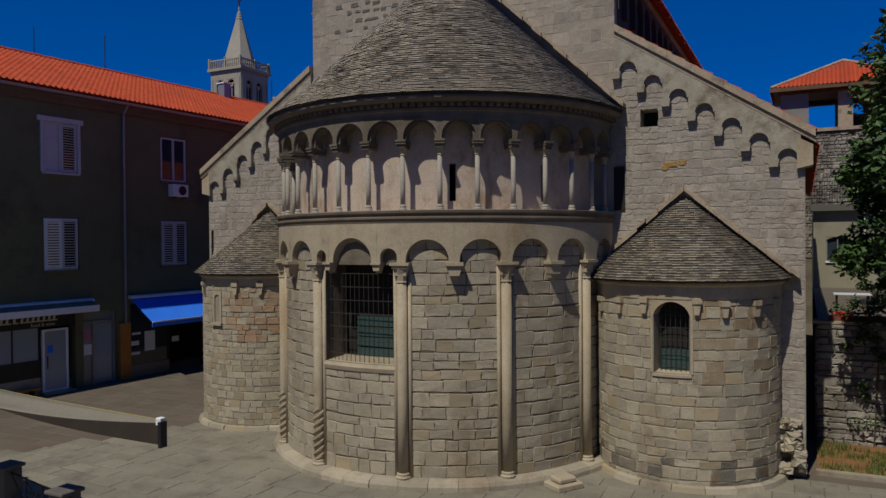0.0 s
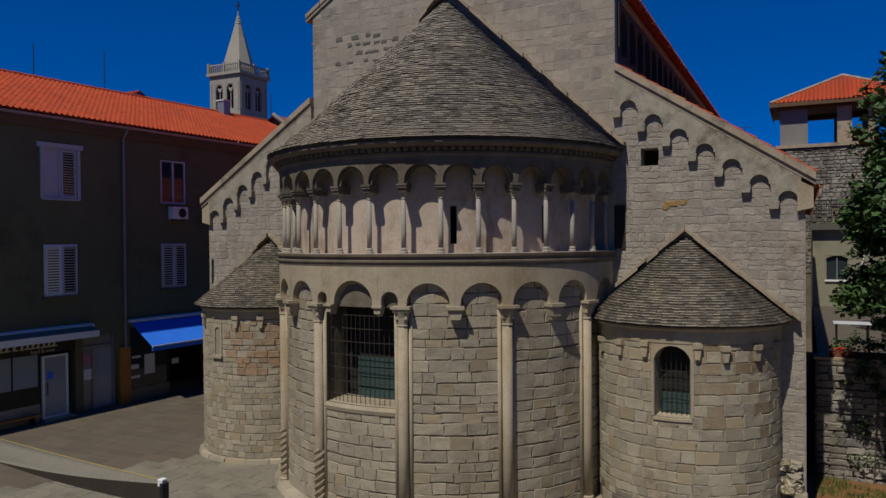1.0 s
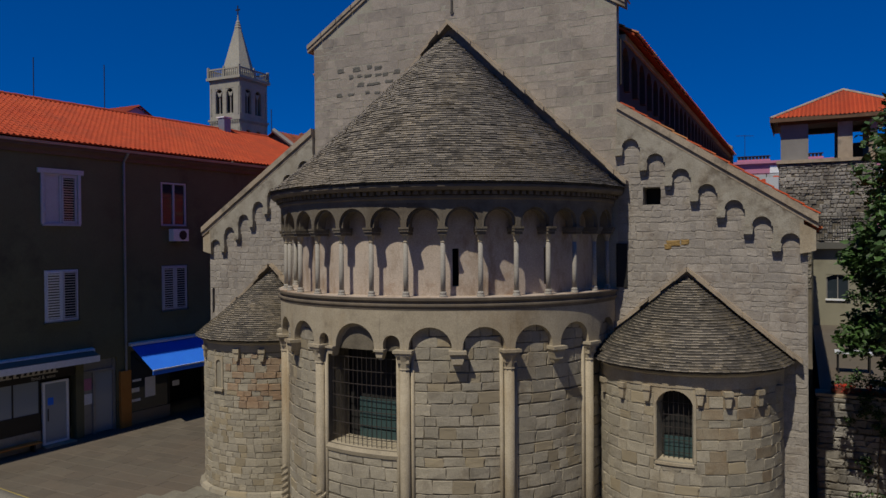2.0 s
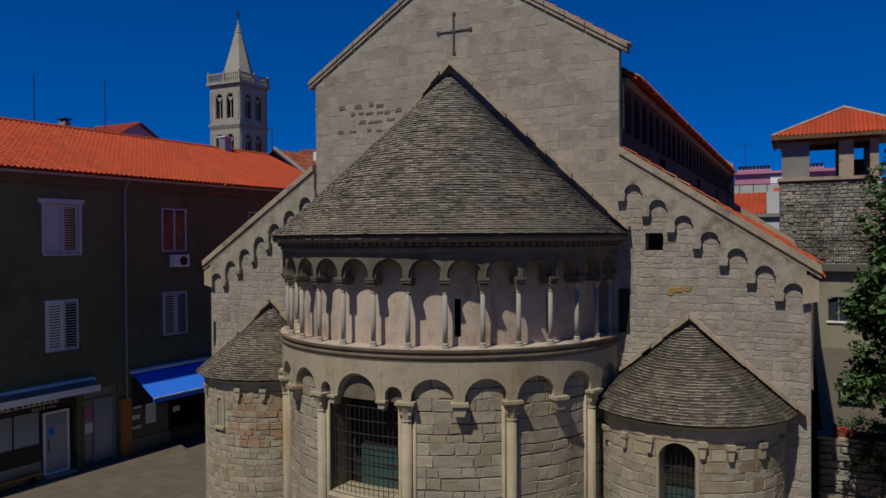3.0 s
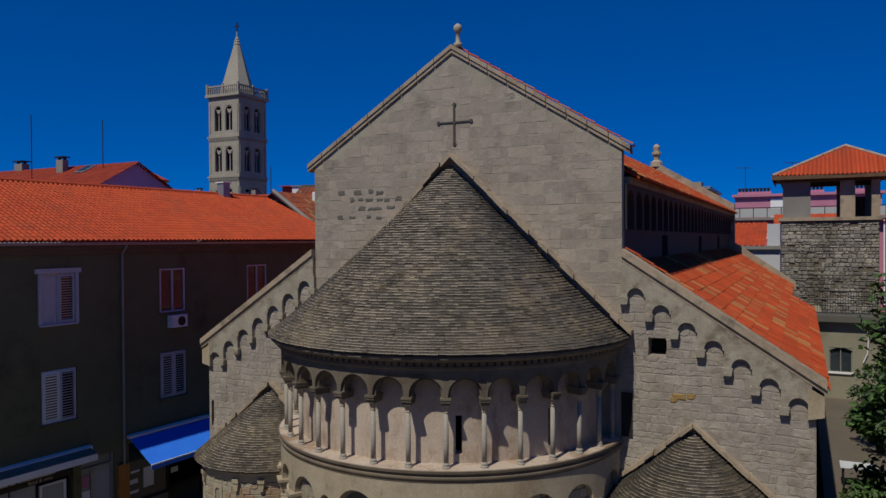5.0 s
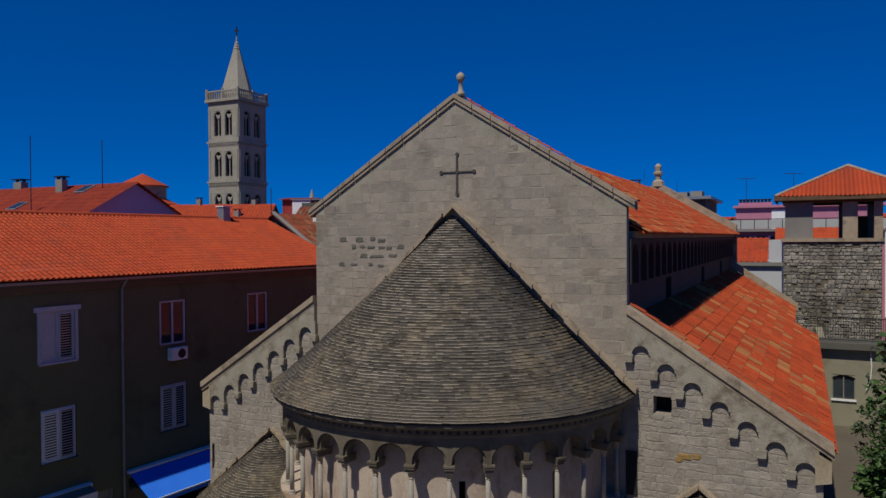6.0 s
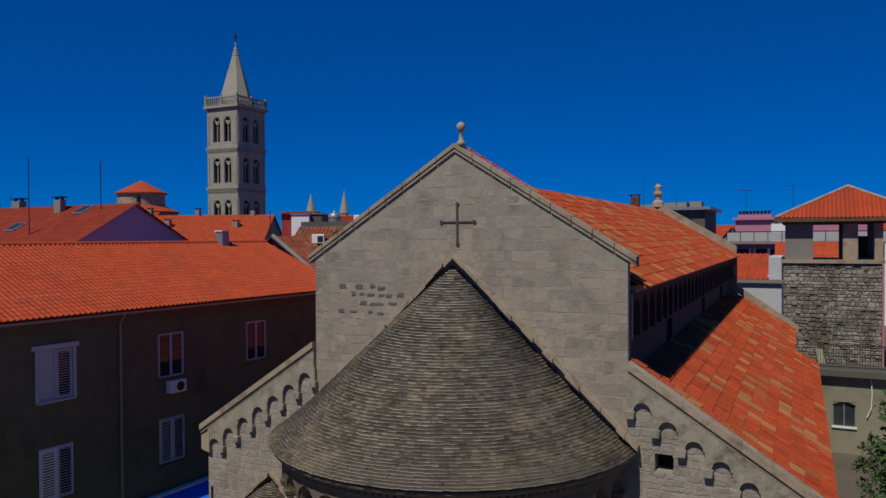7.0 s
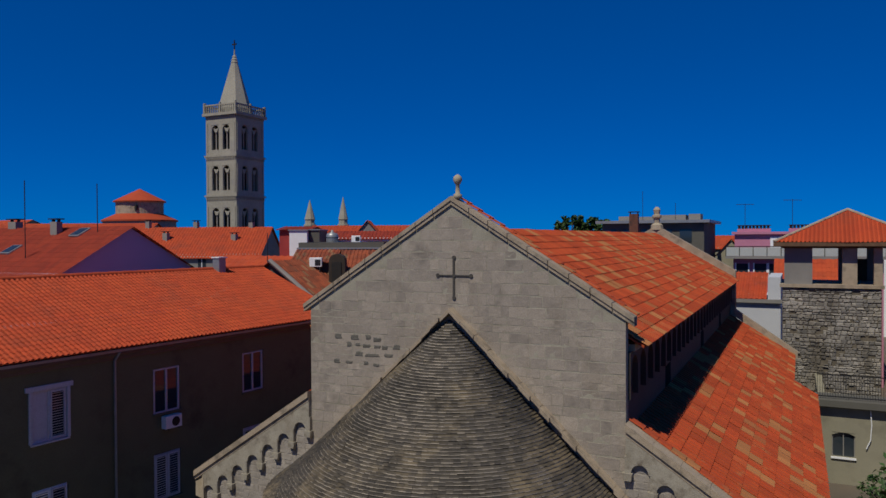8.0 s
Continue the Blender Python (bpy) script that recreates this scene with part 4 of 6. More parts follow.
bm = bmesh.new()
ring(bm, AX, CY, [(5.3, 9.42), (5.3, 9.5), (4.5, 10.1), (0.03, 14.36), (0.03, 9.42)], -91, 91, 60)
roof = part("apse_roof", bm, M_MORTAR, church, "half-cone roof of thin grey stone slabs")
slab_roof("slab_field", AX, CY, main_profile, 72, 0.18, roof, 300)


def junction(cx, top, half, drop, n, parent, reach):
    """Uneven drip stones let into the wall above the line where a half-cone roof meets it."""
    for s in (-1, 1):
        cut = [0.0]
        while cut[-1] < 1:
            cut.append(min(1.0, cut[-1] + random.uniform(0.6, 1.4) / n))
        for a, b in zip(cut, cut[1:]):
            if b - a < 0.006:
                continue
            b -= 0.0012
            lift = random.uniform(-0.014, 0.014)
            za, zb = top - drop * a + lift, top - drop * b + lift + random.uniform(-0.01, 0.01)
            t = random.uniform(0.09, 0.13)
            bm = bmesh.new()
            prism(bm, [(cx + s * half * a, za - t), (cx + s * half * a, za), (cx + s * half * (a + b) / 2, (za + zb) / 2 + random.uniform(0.0, 0.02)), (cx + s * half * b, zb), (cx + s * half * b, zb - t)],
                  front, reach + random.uniform(-0.07, 0.08), -0.05)
            part("junction_stone", bm, M_COPING, parent)


junction(CX + 0.03, 14.80, 5.36, 5.1, 17, roof, 0.32)
for s, g in ((-1, -1), (1, 1)):               # flat dark panels for the shaded slots where the gallery meets the front
    boxed("gallery_end", (CX + s * 5.2 - 0.15, CX + s * 5.2 + 0.15, F - 0.045, F - 0.03, 6.8, 8.0), M_DARK, gal)

# ---- side apses ----
for s in (-1, 1):
    sx = CX + s * 6.93
    RS = 2.3
    SA = on_apse(sx, F, RS)
    sd = lambda a: radians(a) * RS
    bm = bmesh.new()
    hole = [(sd(-10.8), sd(10.2), 2.78, 4.5)] if s > 0 else []
    wall_holes(bm, sd(-93), sd(93), 0, 4.95, hole, SA, -0.01, -0.5, [sd(a) for a in range(-93, 94, 4)])
    wall = part("side_apse_wall", bm, M_JOINT, church, "small round apse of squared pale limestone" if s > 0 else "small round apse with a reddish patch of stone")
    bm = bmesh.new()
    ring(bm, sx, F, [(2.2, 4.56 if s > 0 else 4.62), (2.325, 4.56 if s > 0 else 4.62), (2.335, 4.85), (2.42, 4.9), (2.42, 4.98), (2.2, 4.98)], -92, 92, 40)
    part("plain_frieze", bm, M_CARVED, wall)
    if s > 0:
        rects = [(sd(-12.6), sd(12.1), 2.66, 4.6)]
        bm = bmesh.new()
        arcade(bm, SA, [(sd(-12.6), sd(12.1), sd(-0.3), 0.44, 4.06, 2.78)], lambda u: 4.6, -0.4, 0.008, 12)
        part("window_surround", bm, M_CARVED, wall, "round-headed stone window surround")
        bm = bmesh.new()
        ring(bm, sx, F, [(1.9, 2.6), (1.9, 4.6), (1.85, 4.6), (1.85, 2.6)], -18, 18, 8)
        part("window_back", bm, M_DARK, wall)
        for j in range(2):
            bm = bmesh.new()
            ring(bm, sx, F, [(1.96, 2.82 + 0.26 * j), (1.96, 3.06 + 0.26 * j), (1.93, 3.06 + 0.26 * j), (1.93, 2.82 + 0.26 * j)], -9, 11, 6)
            part("glazing_strip", bm, M_TEAL, wall)
        bm = bmesh.new()
        ring(bm, sx, F, [(2.34, 2.7), (2.34, 2.76), (1.9, 2.82), (1.9, 2.7)], -11.5, 11, 6)
        part("window_sill", bm, M_CARVED, wall, "warm pale stone sill")
        for i in range(6):
            bm = bmesh.new()
            tube(bm, polar(sx, F, 2.04, -8.5 + 3.3 * i, 2.78), polar(sx, F, 2.04, -8.5 + 3.3 * i, 4.42), 0.008, 5)
            part("bar", bm, M_IRON, wall)
        for j in range(5):
            bm = bmesh.new()
            tube(bm, polar(sx, F, 2.04, -10, 2.95 + 0.3 * j), polar(sx, F, 2.04, 9.6, 2.95 + 0.3 * j), 0.008, 5)
            part("bar", bm, M_IRON, wall)
    else:
        rects = [(sd(-14.5), sd(-4.2), 3.3, 4.45)]
        bm = bmesh.new()
        arcade(bm, SA, [(sd(-14.4), sd(-4.3), sd(-9.3), 0.13, 4.2, 3.42)], lambda u: 4.44, -0.1, 0.03, 8)
        part("niche_surround", bm, M_CARVED, wall, "small round-headed blind niche")
        bm = bmesh.new()
        prism(bm, [(sd(-15.5), 3.33), (sd(-3.4), 3.33), (sd(-3.4), 3.42), (sd(-15.5), 3.42)], SA, 0.1, -0.03)
        part("niche_sill", bm, M_CARVED, wall)
    cells = list(trim(courses(sd(-88), sd(88), 0.0, 4.58, *(((0.18, 0.34), (0.24, 0.6)) if s > 0 else ((0.14, 0.27), (0.18, 0.42)))), rects))
    red = [c for c in cells if s < 0 and 1 < math.degrees(c[0] / RS) < 45 and 2.9 < c[1] < 4.5 and random.random() < 0.7]
    masonry("reddish_block", SA, red, B_RED, wall, 0.012, 0.045, -0.03)
    foot = [c for c in cells if s > 0 and c[1] < 0.75 and random.random() < 0.42]
    masonry("worn_block", SA, foot, B_FOOT, wall, 0.02, 0.032, -0.03, 300, None, 0.004)
    warm = [c for c in cells if s > 0 and c not in foot and 8 < math.degrees(c[0] / RS) < 60 and c[1] > 2.2 and random.random() < 0.3]
    masonry("ochre_block", SA, warm, B_WARM, wall, 0.008, 0.034, -0.03, 300, None, 0.004)
    red = red + foot + warm
    masonry("stone_block", SA, [c for c in cells if c not in red], B_STONE, wall, 0.008, 0.034, -0.03, 300, M_STONE_J, 0.004)
    for a, z in ((-34, 4.32), (-16, 4.36), (14, 4.36), (29.8, 4.3), (50.9, 4.3), (-55, 4.3), (72, 4.3)) if s > 0 else ((10, 4.5), (30, 4.5), (-30, 4.5)):
        bm = bmesh.new()
        prism(bm, [(sd(a) - 0.05, z - 0.16), (sd(a) + 0.05, z - 0.16), (sd(a) + 0.09, z + 0.1), (sd(a) - 0.09, z + 0.1)], SA, 0.1, -0.03)
        prism(bm, [(sd(a) - 0.1, z + 0.1), (sd(a) + 0.1, z + 0.1), (sd(a) + 0.1, z + 0.22), (sd(a) - 0.1, z + 0.22)], SA, 0.13, -0.03)
        part("corbel", bm, M_CARVED, wall)
    for a0 in range(-90, 90, 18):
        bm = bmesh.new()
        rr = random.uniform(2.38, 2.46)
        ring(bm, sx, F, [(2.2, 0), (rr + 0.04, 0), (rr, 0.13), (2.2, 0.17)], a0, a0 + 17.6, 4)
        part("plinth_stone", bm, M_STONE, wall)
    bm = bmesh.new()
    ring(bm, sx, F, [(2.45, 4.95), (2.45, 5.0), (0.03, 7.1), (0.03, 4.95)], -91, 91, 40)
    sroof = part("side_apse_roof", bm, M_MORTAR, church, "small half-cone roof of thin stone slabs")
    slab_roof("slab_field", sx, F, lambda t: (2.58 * (1 - t), 7.12 - 0.83 * 2.58 * (1 - t)), 36, 0.15, sroof)
    junction(sx, 7.37, 2.75, 2.3, 9, sroof, 0.24)
# broken stones at the foot of the aisle corner
ruin = thing("broken_masonry", "jagged broken stones bonded into the church corner", "stones")
random.seed(5)
for k in range(34):
    z = random.uniform(0.05, 1.45)
    w = (1.5 - z) * 0.22 + 0.12
    ob = new("stone", random.choice(B_ROUGH))
    ob.parent = ruin
    ob.matrix_basis = Matrix.Translation((-0.28 + random.uniform(-w, w * 0.9), F - 0.02 - random.uniform(0, 0.25) * (1.6 - z) / 1.6, z)) @ Euler((random.uniform(-0.3, 0.3), random.uniform(-0.3, 0.3), random.uniform(-0.5, 0.5))).to_matrix().to_4x4() @ Matrix.Diagonal((random.uniform(0.18, 0.34), random.uniform(0.15, 0.3), random.uniform(0.12, 0.22), 1))
fb = thing("fallen_block", "weathered column base block beside the apse", "stone block")
m = seat(AP, deg(55), 0.0)
bm = bmesh.new()
box(bm, -0.42, 0.35, -1.05, -0.45, 0, 0.16, 0.03)
bmesh.ops.transform(bm, matrix=m, verts=bm.verts)
part("slab", bm, M_CARVED, fb)
bm = bmesh.new()
box(bm, -0.3, 0.22, -0.95, -0.55, 0.16, 0.3, 0.04)
bmesh.ops.transform(bm, matrix=m, verts=bm.verts)
part("upper_block", bm, M_CARVED, fb)

# ---- ground, and unseen plain walls that close the square to block skylight ----
bm = bmesh.new()
bmesh.ops.create_grid(bm, x_segments=8, y_segments=8, size=1500)
tagged(part("ground", bm, M_GROUND), "worn grey-brown stone plaza round the church", "ground", kind="structure")
tagged(boxed("wall_east", (-70, 45, -27, -26, 0, 17), M_CREAM), "unseen plain wall closing the square, added to block skylight", "wall", kind="structure")
tagged(boxed("wall_north", (34, 35, -26, 60, 0, 15), M_CREAM), "unseen plain wall beside the garden, added to block skylight", "wall", kind="structure")

# ---- house across the square ----
LX = -27.1
wallx = on_x(LX)
house = thing("house", "olive three-storey house with shops and a red tile roof", "house")
WY = (20.05, 25.65, 31.1)
holes = [(12.5, 20.6, 0.0, 3.3), (20.95, 22.5, 0.0, 3.15), (23.2, 31.0, 0.0, 3.3)]
for yc in WY:
    holes += [(yc - 0.75, yc + 0.75, 8.9, 10.98), (yc - 0.75, yc + 0.75, 4.92, 7.08)]
bm = bmesh.new()
wall_holes(bm, 7.0, 38.2, 0.0, 12.1, holes, wallx, 0.0, -0.4)
hw = part("wall", bm, M_OLIVE, house, "dark olive rendered facade")
boxed("rear_wall", (LX - 12.4, LX - 12.0, 7, 38.2, 0, 12.1), M_OLIVE, house)
for y in (7.0, 37.8):
    bm = bmesh.new()
    prism(bm, [(LX - 12.4, 0), (LX - 0.4, 0), (LX - 0.4, 12.1), (LX - 6.2, 14.7), (LX - 12.4, 12.1)], on_y(y), 0, -0.4)
    part("end_wall", bm, M_OLIVE, house)
# near-black sheet added so that the rooms behind the openings look unlit
boxed("inner_wall", (LX - 2.6, LX - 2.5, 7.1, 38, 0, 12), M_DARK, house)
bm = bmesh.new()
prism(bm, [(0.0, 11.72), (0.10, 11.72), (0.14, 11.85), (0.34, 11.98), (0.34, 12.14), (-0.2, 12.14)], lambda u, v, d: (LX + u, d, v), 6.8, 38.3)
part("eaves_moulding", bm, M_BROWNTRIM, house, "brown moulded eaves band")
bm = bmesh.new()
prism(bm, [(0.35, 12.08), (0.42, 12.08), (0.44, 12.19), (0.345, 12.19)], lambda u, v, d: (LX + u, d, v), 6.8, 38.3)
part("gutter", bm, M_GREYMETAL, house)
barrel_roof("roof", (LX - 6.2, 6.8, 15.1), (0, 1, 0), (6.62, 0, -2.82), 31.5, 7.2, M_TILE, house, pitch=0.24, course=0.34, lift=0.06, label="red clay barrel tile roof")
barrel_roof("roof", (LX - 6.2, 6.8, 15.1), (0, 1, 0), (-6.72, 0, -2.86), 31.5, 7.3, M_TILE, house, pitch=0.24, course=0.34, lift=0.06)
bm = bmesh.new()
for k in range(70):
    y = 6.8 + 0.45 * k
    prism(bm, [(LX - 6.2 + (0.15 + 0.012 * (k % 2)) * math.cos(math.pi * i / 6), 15.08 + (0.13 + 0.012 * (k % 2)) * math.sin(math.pi * i / 6)) for i in range(7)], on_y(0), -y, -(y + 0.44))
part("ridge_tile_field", bm, M_TILE, house)["kind"] = "stuff"
bm = bmesh.new()
tube(bm, (LX + 0.08, 22.92, 0.1), (LX + 0.08, 22.92, 11.7), 0.055, 8)
tube(bm, (LX + 0.08, 22.92, 11.7), (LX + 0.42, 22.92, 12.08), 0.055, 8)
part("downpipe", bm, M_GREYMETAL, house, "grey metal downpipe")


def house_window(yc, z0, z1, style):
    w = 0.72
    win = part("window", bmesh.new(), M_WHITE, house, "white framed window" if style != "lilac" else "lilac shuttered window with a lintel")
    mat = M_WHITE if style == "half" else M_LILAC
    for a, b, c, d in ((yc - w, yc - w + 0.09, z0, z1), (yc + w - 0.09, yc + w, z0, z1), (yc - w + 0.09, yc + w - 0.09, z0, z0 + 0.08), (yc - w + 0.09, yc + w - 0.09, z1 - 0.08, z1), (yc - 0.05, yc + 0.05, z0 + 0.08, z1 - 0.08)):
        boxed("frame", (LX - 0.12, LX - 0.02, a, b, c, d), mat, win, bevel=0.008)
    boxed("pane", (LX - 0.1, LX - 0.085, yc - w, yc + w, z0, z1), M_GLASS, win)
    boxed("sill", (LX - 0.1, LX + 0.1, yc - w - 0.08, yc + w + 0.08, z0 - 0.07, z0 - 0.002), M_OLIVE if style != "lilac" else M_LILAC, win)
    if style == "lilac":
        for a, b, c, d in ((yc - 0.98, yc + 0.98, z1 + 0.0, z1 + 0.2), (yc - 0.85, yc - w, z0, z1), (yc + w, yc + 0.85, z0, z1)):
            boxed("surround", (LX - 0.05, LX + 0.07, a, b, c, d), M_LILAC, win, bevel=0.01)
        boxed("panel", (LX - 0.08, LX - 0.05, yc - 0.62, yc - 0.06, z0 + 0.08, z1 - 0.08), M_LILAC, win)
    if style == "curtain":
        for s in (-1, 1):
            bm = bmesh.new()
            for k in range(6):
                y0 = yc + s * 0.07 + s * k * 0.09
                box(bm, LX - 0.3 + 0.02 * (k % 2), LX - 0.27 + 0.02 * (k % 2), min(y0, y0 + s * 0.085), max(y0, y0 + s * 0.085), z0 + 0.05, z1 - 0.05)
            part("curtain", bm, M_CURTAIN, win, "dark red curtain")
    sides = {"lilac": (1,), "louvre": (-1, 1), "half": (-1, 1)}.get(style, ())
    for s in sides:
        ya, yb = (yc - 0.66, yc - 0.04) if s < 0 else (yc + 0.04, yc + 0.66)
        sh = part("shutter", bmesh.new(), M_WHITE, win)
        bm = bmesh.new()
        box(bm, LX - 0.02, LX + 0.03, ya, ya + 0.06, z0 + 0.06, z1 - 0.06)
        box(bm, LX - 0.02, LX + 0.03, yb - 0.06, yb, z0 + 0.06, z1 - 0.06)
        box(bm, LX - 0.018, LX + 0.028, ya + 0.06, yb - 0.06, z0 + 0.06, z0 + 0.14)
        box(bm, LX - 0.018, LX + 0.028, ya + 0.06, yb - 0.06, z1 - 0.14, z1 - 0.06)
        bm.to_mesh(sh.data)
        bm.free()
        sh.data.materials.clear()
        sm = M_WHITE if style == "half" and s < 0 else M_LILAC
        sh.data.materials.append(sm)
        n, first = 17, None
        for k in range(n):
            z = z0 + 0.19 + (z1 - z0 - 0.38) * k / (n - 1)
            if first is None:
                sb = bmesh.new()
                hs = 0.032 if style == "half" and s < 0 else 0.02 if s < 0 else 0.013
                prism(sb, [(-0.02, -hs), (-0.01, -hs - 0.008), (0.024, hs - 0.006), (0.014, hs)], lambda u, v, d: (LX + u, d, v), ya + 0.06, yb - 0.06)
                first = part("slat", sb, sm, win)
                first.location.z = z
            else:
                sl = new("slat", first.data)
                sl.parent = win
                sl.location.z = z


house_window(WY[0], 8.92, 10.96, "lilac")
house_window(WY[0], 4.94, 7.06, "half")
house_window(WY[1], 8.92, 10.96, "curtain")
house_window(WY[1], 4.94, 7.06, "louvre")
house_window(WY[2], 8.92, 10.96, "curtain")
house_window(WY[2], 4.94, 7.06, "louvre")
ac = thing("air_conditioner", "white air conditioner unit on the olive wall", "air conditioner")
boxed("body", (LX + 0.02, LX + 0.36, 25.3, 26.2, 8.2, 8.78), M_WHITE, ac, bevel=0.02)
bm = bmesh.new()
prism(bm, [(25.85 + 0.22 * math.cos(i * math.pi / 8), 8.49 + 0.22 * math.sin(i * math.pi / 8)) for i in range(16)], wallx, 0.37, 0.34)
part("fan_grille", bm, M_METAL, ac)
for y in (25.45, 26.05):
    boxed("bracket", (LX, LX + 0.36, y, y + 0.03, 8.14, 8.2), M_METAL, ac)

# shops
shop = thing("restaurant_front", "dark restaurant shopfront with white awning case", "shopfront")
boxed("fascia", (LX - 0.12, LX - 0.04, 12.5, 20.6, 2.68, 3.3), M_BLACK, shop, "black sign board")
boxed("stall_riser", (LX - 0.12, LX - 0.04, 12.5, 19.1, 0.7, 1.4), M_BLACK, shop)
boxed("stone_base", (LX - 0.14, LX - 0.02, 12.5, 19.1, 0.0, 0.7), M_STONE, shop)
for a, b in ((12.5, 14.6), (14.66, 16.6), (16.66, 18.0), (18.05, 19.05)):
    boxed("pane", (LX - 0.10, LX - 0.08, a, b, 1.4, 2.68), M_SHOPGLASS, shop, "tinted shop window glass")
    boxed("mullion", (LX - 0.12, LX - 0.05, b, b + 0.05, 1.4, 2.68), M_METAL, shop)
door = boxed("door", (LX - 0.10, LX - 0.07, 19.3, 20.2, 0.12, 2.5), M_SHOPGLASS, shop, "glazed door in a white frame")
for a, b, c, d in ((19.2, 19.3, 0.02, 2.58), (20.2, 20.3, 0.02, 2.58), (19.3, 20.2, 2.5, 2.58), (19.3, 20.2, 0.02, 0.14)):
    boxed("frame", (LX - 0.14, LX - 0.03, a, b, c, d), M_WHITE, door)
bm = bmesh.new()
tube(bm, (LX, 19.4, 1.0), (LX, 19.4, 1.5), 0.02, 6)
part("handle", bm, M_METAL, door)
boxed("notice", (LX - 0.066, LX - 0.06, 19.42, 19.66, 1.62, 1.92), M_BLUE, door)
boxed("step", (LX - 0.1, LX + 0.35, 19.1, 20.4, 0.0, 0.06), M_STONE, shop)
boxed("bench", (LX + 0.05, LX + 0.4, 15.0, 18.9, 0.3, 0.36), M_ORANGEWOOD, shop, "orange timber bench")
for y in (15.2, 16.9, 18.6):
    boxed("bench_leg", (LX + 0.08, LX + 0.37, y, y + 0.06, 0.0, 0.3), M_METAL, shop)
# name drawn as plain strokes, the small words lettered
for k, (dy, hgt) in enumerate(((0, 0.34), (0.22, 0.42), (0.5, 0.36), (0.78, 0.2), (1.0, 0.2), (1.22, 0.2), (1.44, 0.36), (1.66, 0.2), (1.88, 0.22), (2.08, 0.2))):
    bm = bmesh.new()
    prism(bm, [(17.55 + dy, 2.92), (17.65 + dy, 2.92), (17.70 + dy, 2.92 + hgt), (17.60 + dy, 2.92 + hgt)], wallx, -0.03, -0.045)
    prism(bm, [(17.65 + dy, 2.92), (17.76 + dy, 2.92), (17.77 + dy, 2.97), (17.66 + dy, 2.97)], wallx, -0.032, -0.045)
    part("sign_stroke", bm, M_SIGN, shop)
txt = bpy.data.curves.new("sign_words", "FONT")
txt.body, txt.size, txt.extrude = "food & wine", 0.2, 0.004
txt_ob = new("sign_words", txt)
txt_ob.parent = shop
txt_ob.matrix_basis = Matrix.Translation((LX - 0.035, 18.75, 2.73)) @ Euler((radians(90), 0, radians(90))).to_matrix().to_4x4()
txt.materials.append(M_SIGN)
aw = thing("awning_case", "white retracted awning above the restaurant", "awning")
bm = bmesh.new()
prism(bm, [(0.0, 3.5), (0.12, 3.46), (0.2, 3.55), (0.2, 3.68), (0.0, 3.72)], lambda u, v, d: (LX + u, d, v), 11.5, 21.35)
part("cassette", bm, M_WHITE, aw)
bm = bmesh.new()
prism(bm, [(0.2, 3.56), (0.62, 3.36), (0.66, 3.4), (0.66, 3.46), (0.2, 3.62)], lambda u, v, d: (LX + u, d, v), 11.5, 21.25)
part("canvas", bm, M_CANVAS, aw, "rolled cream canvas")
bm = bmesh.new()
prism(bm, [(0.62, 3.2), (0.68, 3.2), (0.68, 3.46), (0.62, 3.4)], lambda u, v, d: (LX + u, d, v), 11.5, 21.25)
part("front_bar", bm, M_WHITE, aw)
ent = thing("side_door", "grey framed glazed side door with transom", "door")
for a, b, c, d in ((20.97, 21.45, 0.02, 2.6), (21.55, 22.4, 0.02, 2.6), (20.97, 22.48, 2.7, 3.12)):
    boxed("pane", (LX - 0.2, LX - 0.18, a, b, c, d), M_SHOPGLASS if a > 21 else M_GREYMETAL, ent)
for a, b, c, d in ((20.95, 21.02, 0, 3.15), (21.43, 21.55, 0, 2.62), (22.38, 22.5, 0, 3.15), (21.02, 22.38, 2.62, 2.72)):
    boxed("frame", (LX - 0.22, LX - 0.1, a, b, c, d), M_GREYMETAL, ent)
boxed("notice_board", (LX - 0.17, LX - 0.15, 21.02, 21.42, 1.3, 1.75), M_WHITE, ent)
boxed("poster", (LX - 0.17, LX - 0.15, 21.05, 21.4, 1.9, 2.4), M_PINK, ent)
tagged(boxed("pilaster", (LX - 0.02, LX + 0.14, 22.6, 23.12, 0.0, 2.5), M_ORANGEWOOD), "narrow orange ochre pilaster beside the downpipe", "pilaster")
shop2 = thing("shop_front", "dark shop with posters under a blue awning", "shopfront")
boxed("low_wall", (LX - 0.14, LX - 0.03, 23.2, 25.3, 0.0, 0.55), M_STONE, shop2)
boxed("pane", (LX - 0.12, LX - 0.1, 23.25, 25.25, 0.55, 3.2), M_GLASS, shop2)
boxed("mullion", (LX - 0.15, LX - 0.05, 25.25, 25.33, 0.0, 3.25), M_METAL, shop2)
boxed("mullion", (LX - 0.15, LX - 0.05, 27.2, 27.28, 0.0, 3.25), M_METAL, shop2)
for a, b, c, d in ((23.3, 23.75, 1.0, 1.12), (23.3, 23.7, 1.42, 1.62), (23.35, 23.8, 1.9, 2.0), (24.0, 24.55, 1.1, 2.0), (25.5, 25.9, 1.35, 1.6)):
    boxed("poster", (LX - 0.098, LX - 0.09, a, b, c, d), M_WHITE, shop2)
bl = thing("blue_awning", "bright blue canvas awning over the shop", "awning")
bm = bmesh.new()
fa = lambda u, v, d: (LX + u, d, v)
prism(bm, [(0.05, 3.52), (1.5, 2.56), (1.5, 2.6), (0.05, 3.58)], fa, 23.2, 30.6)
part("canvas", bm, M_BLUE, bl)
bm = bmesh.new()
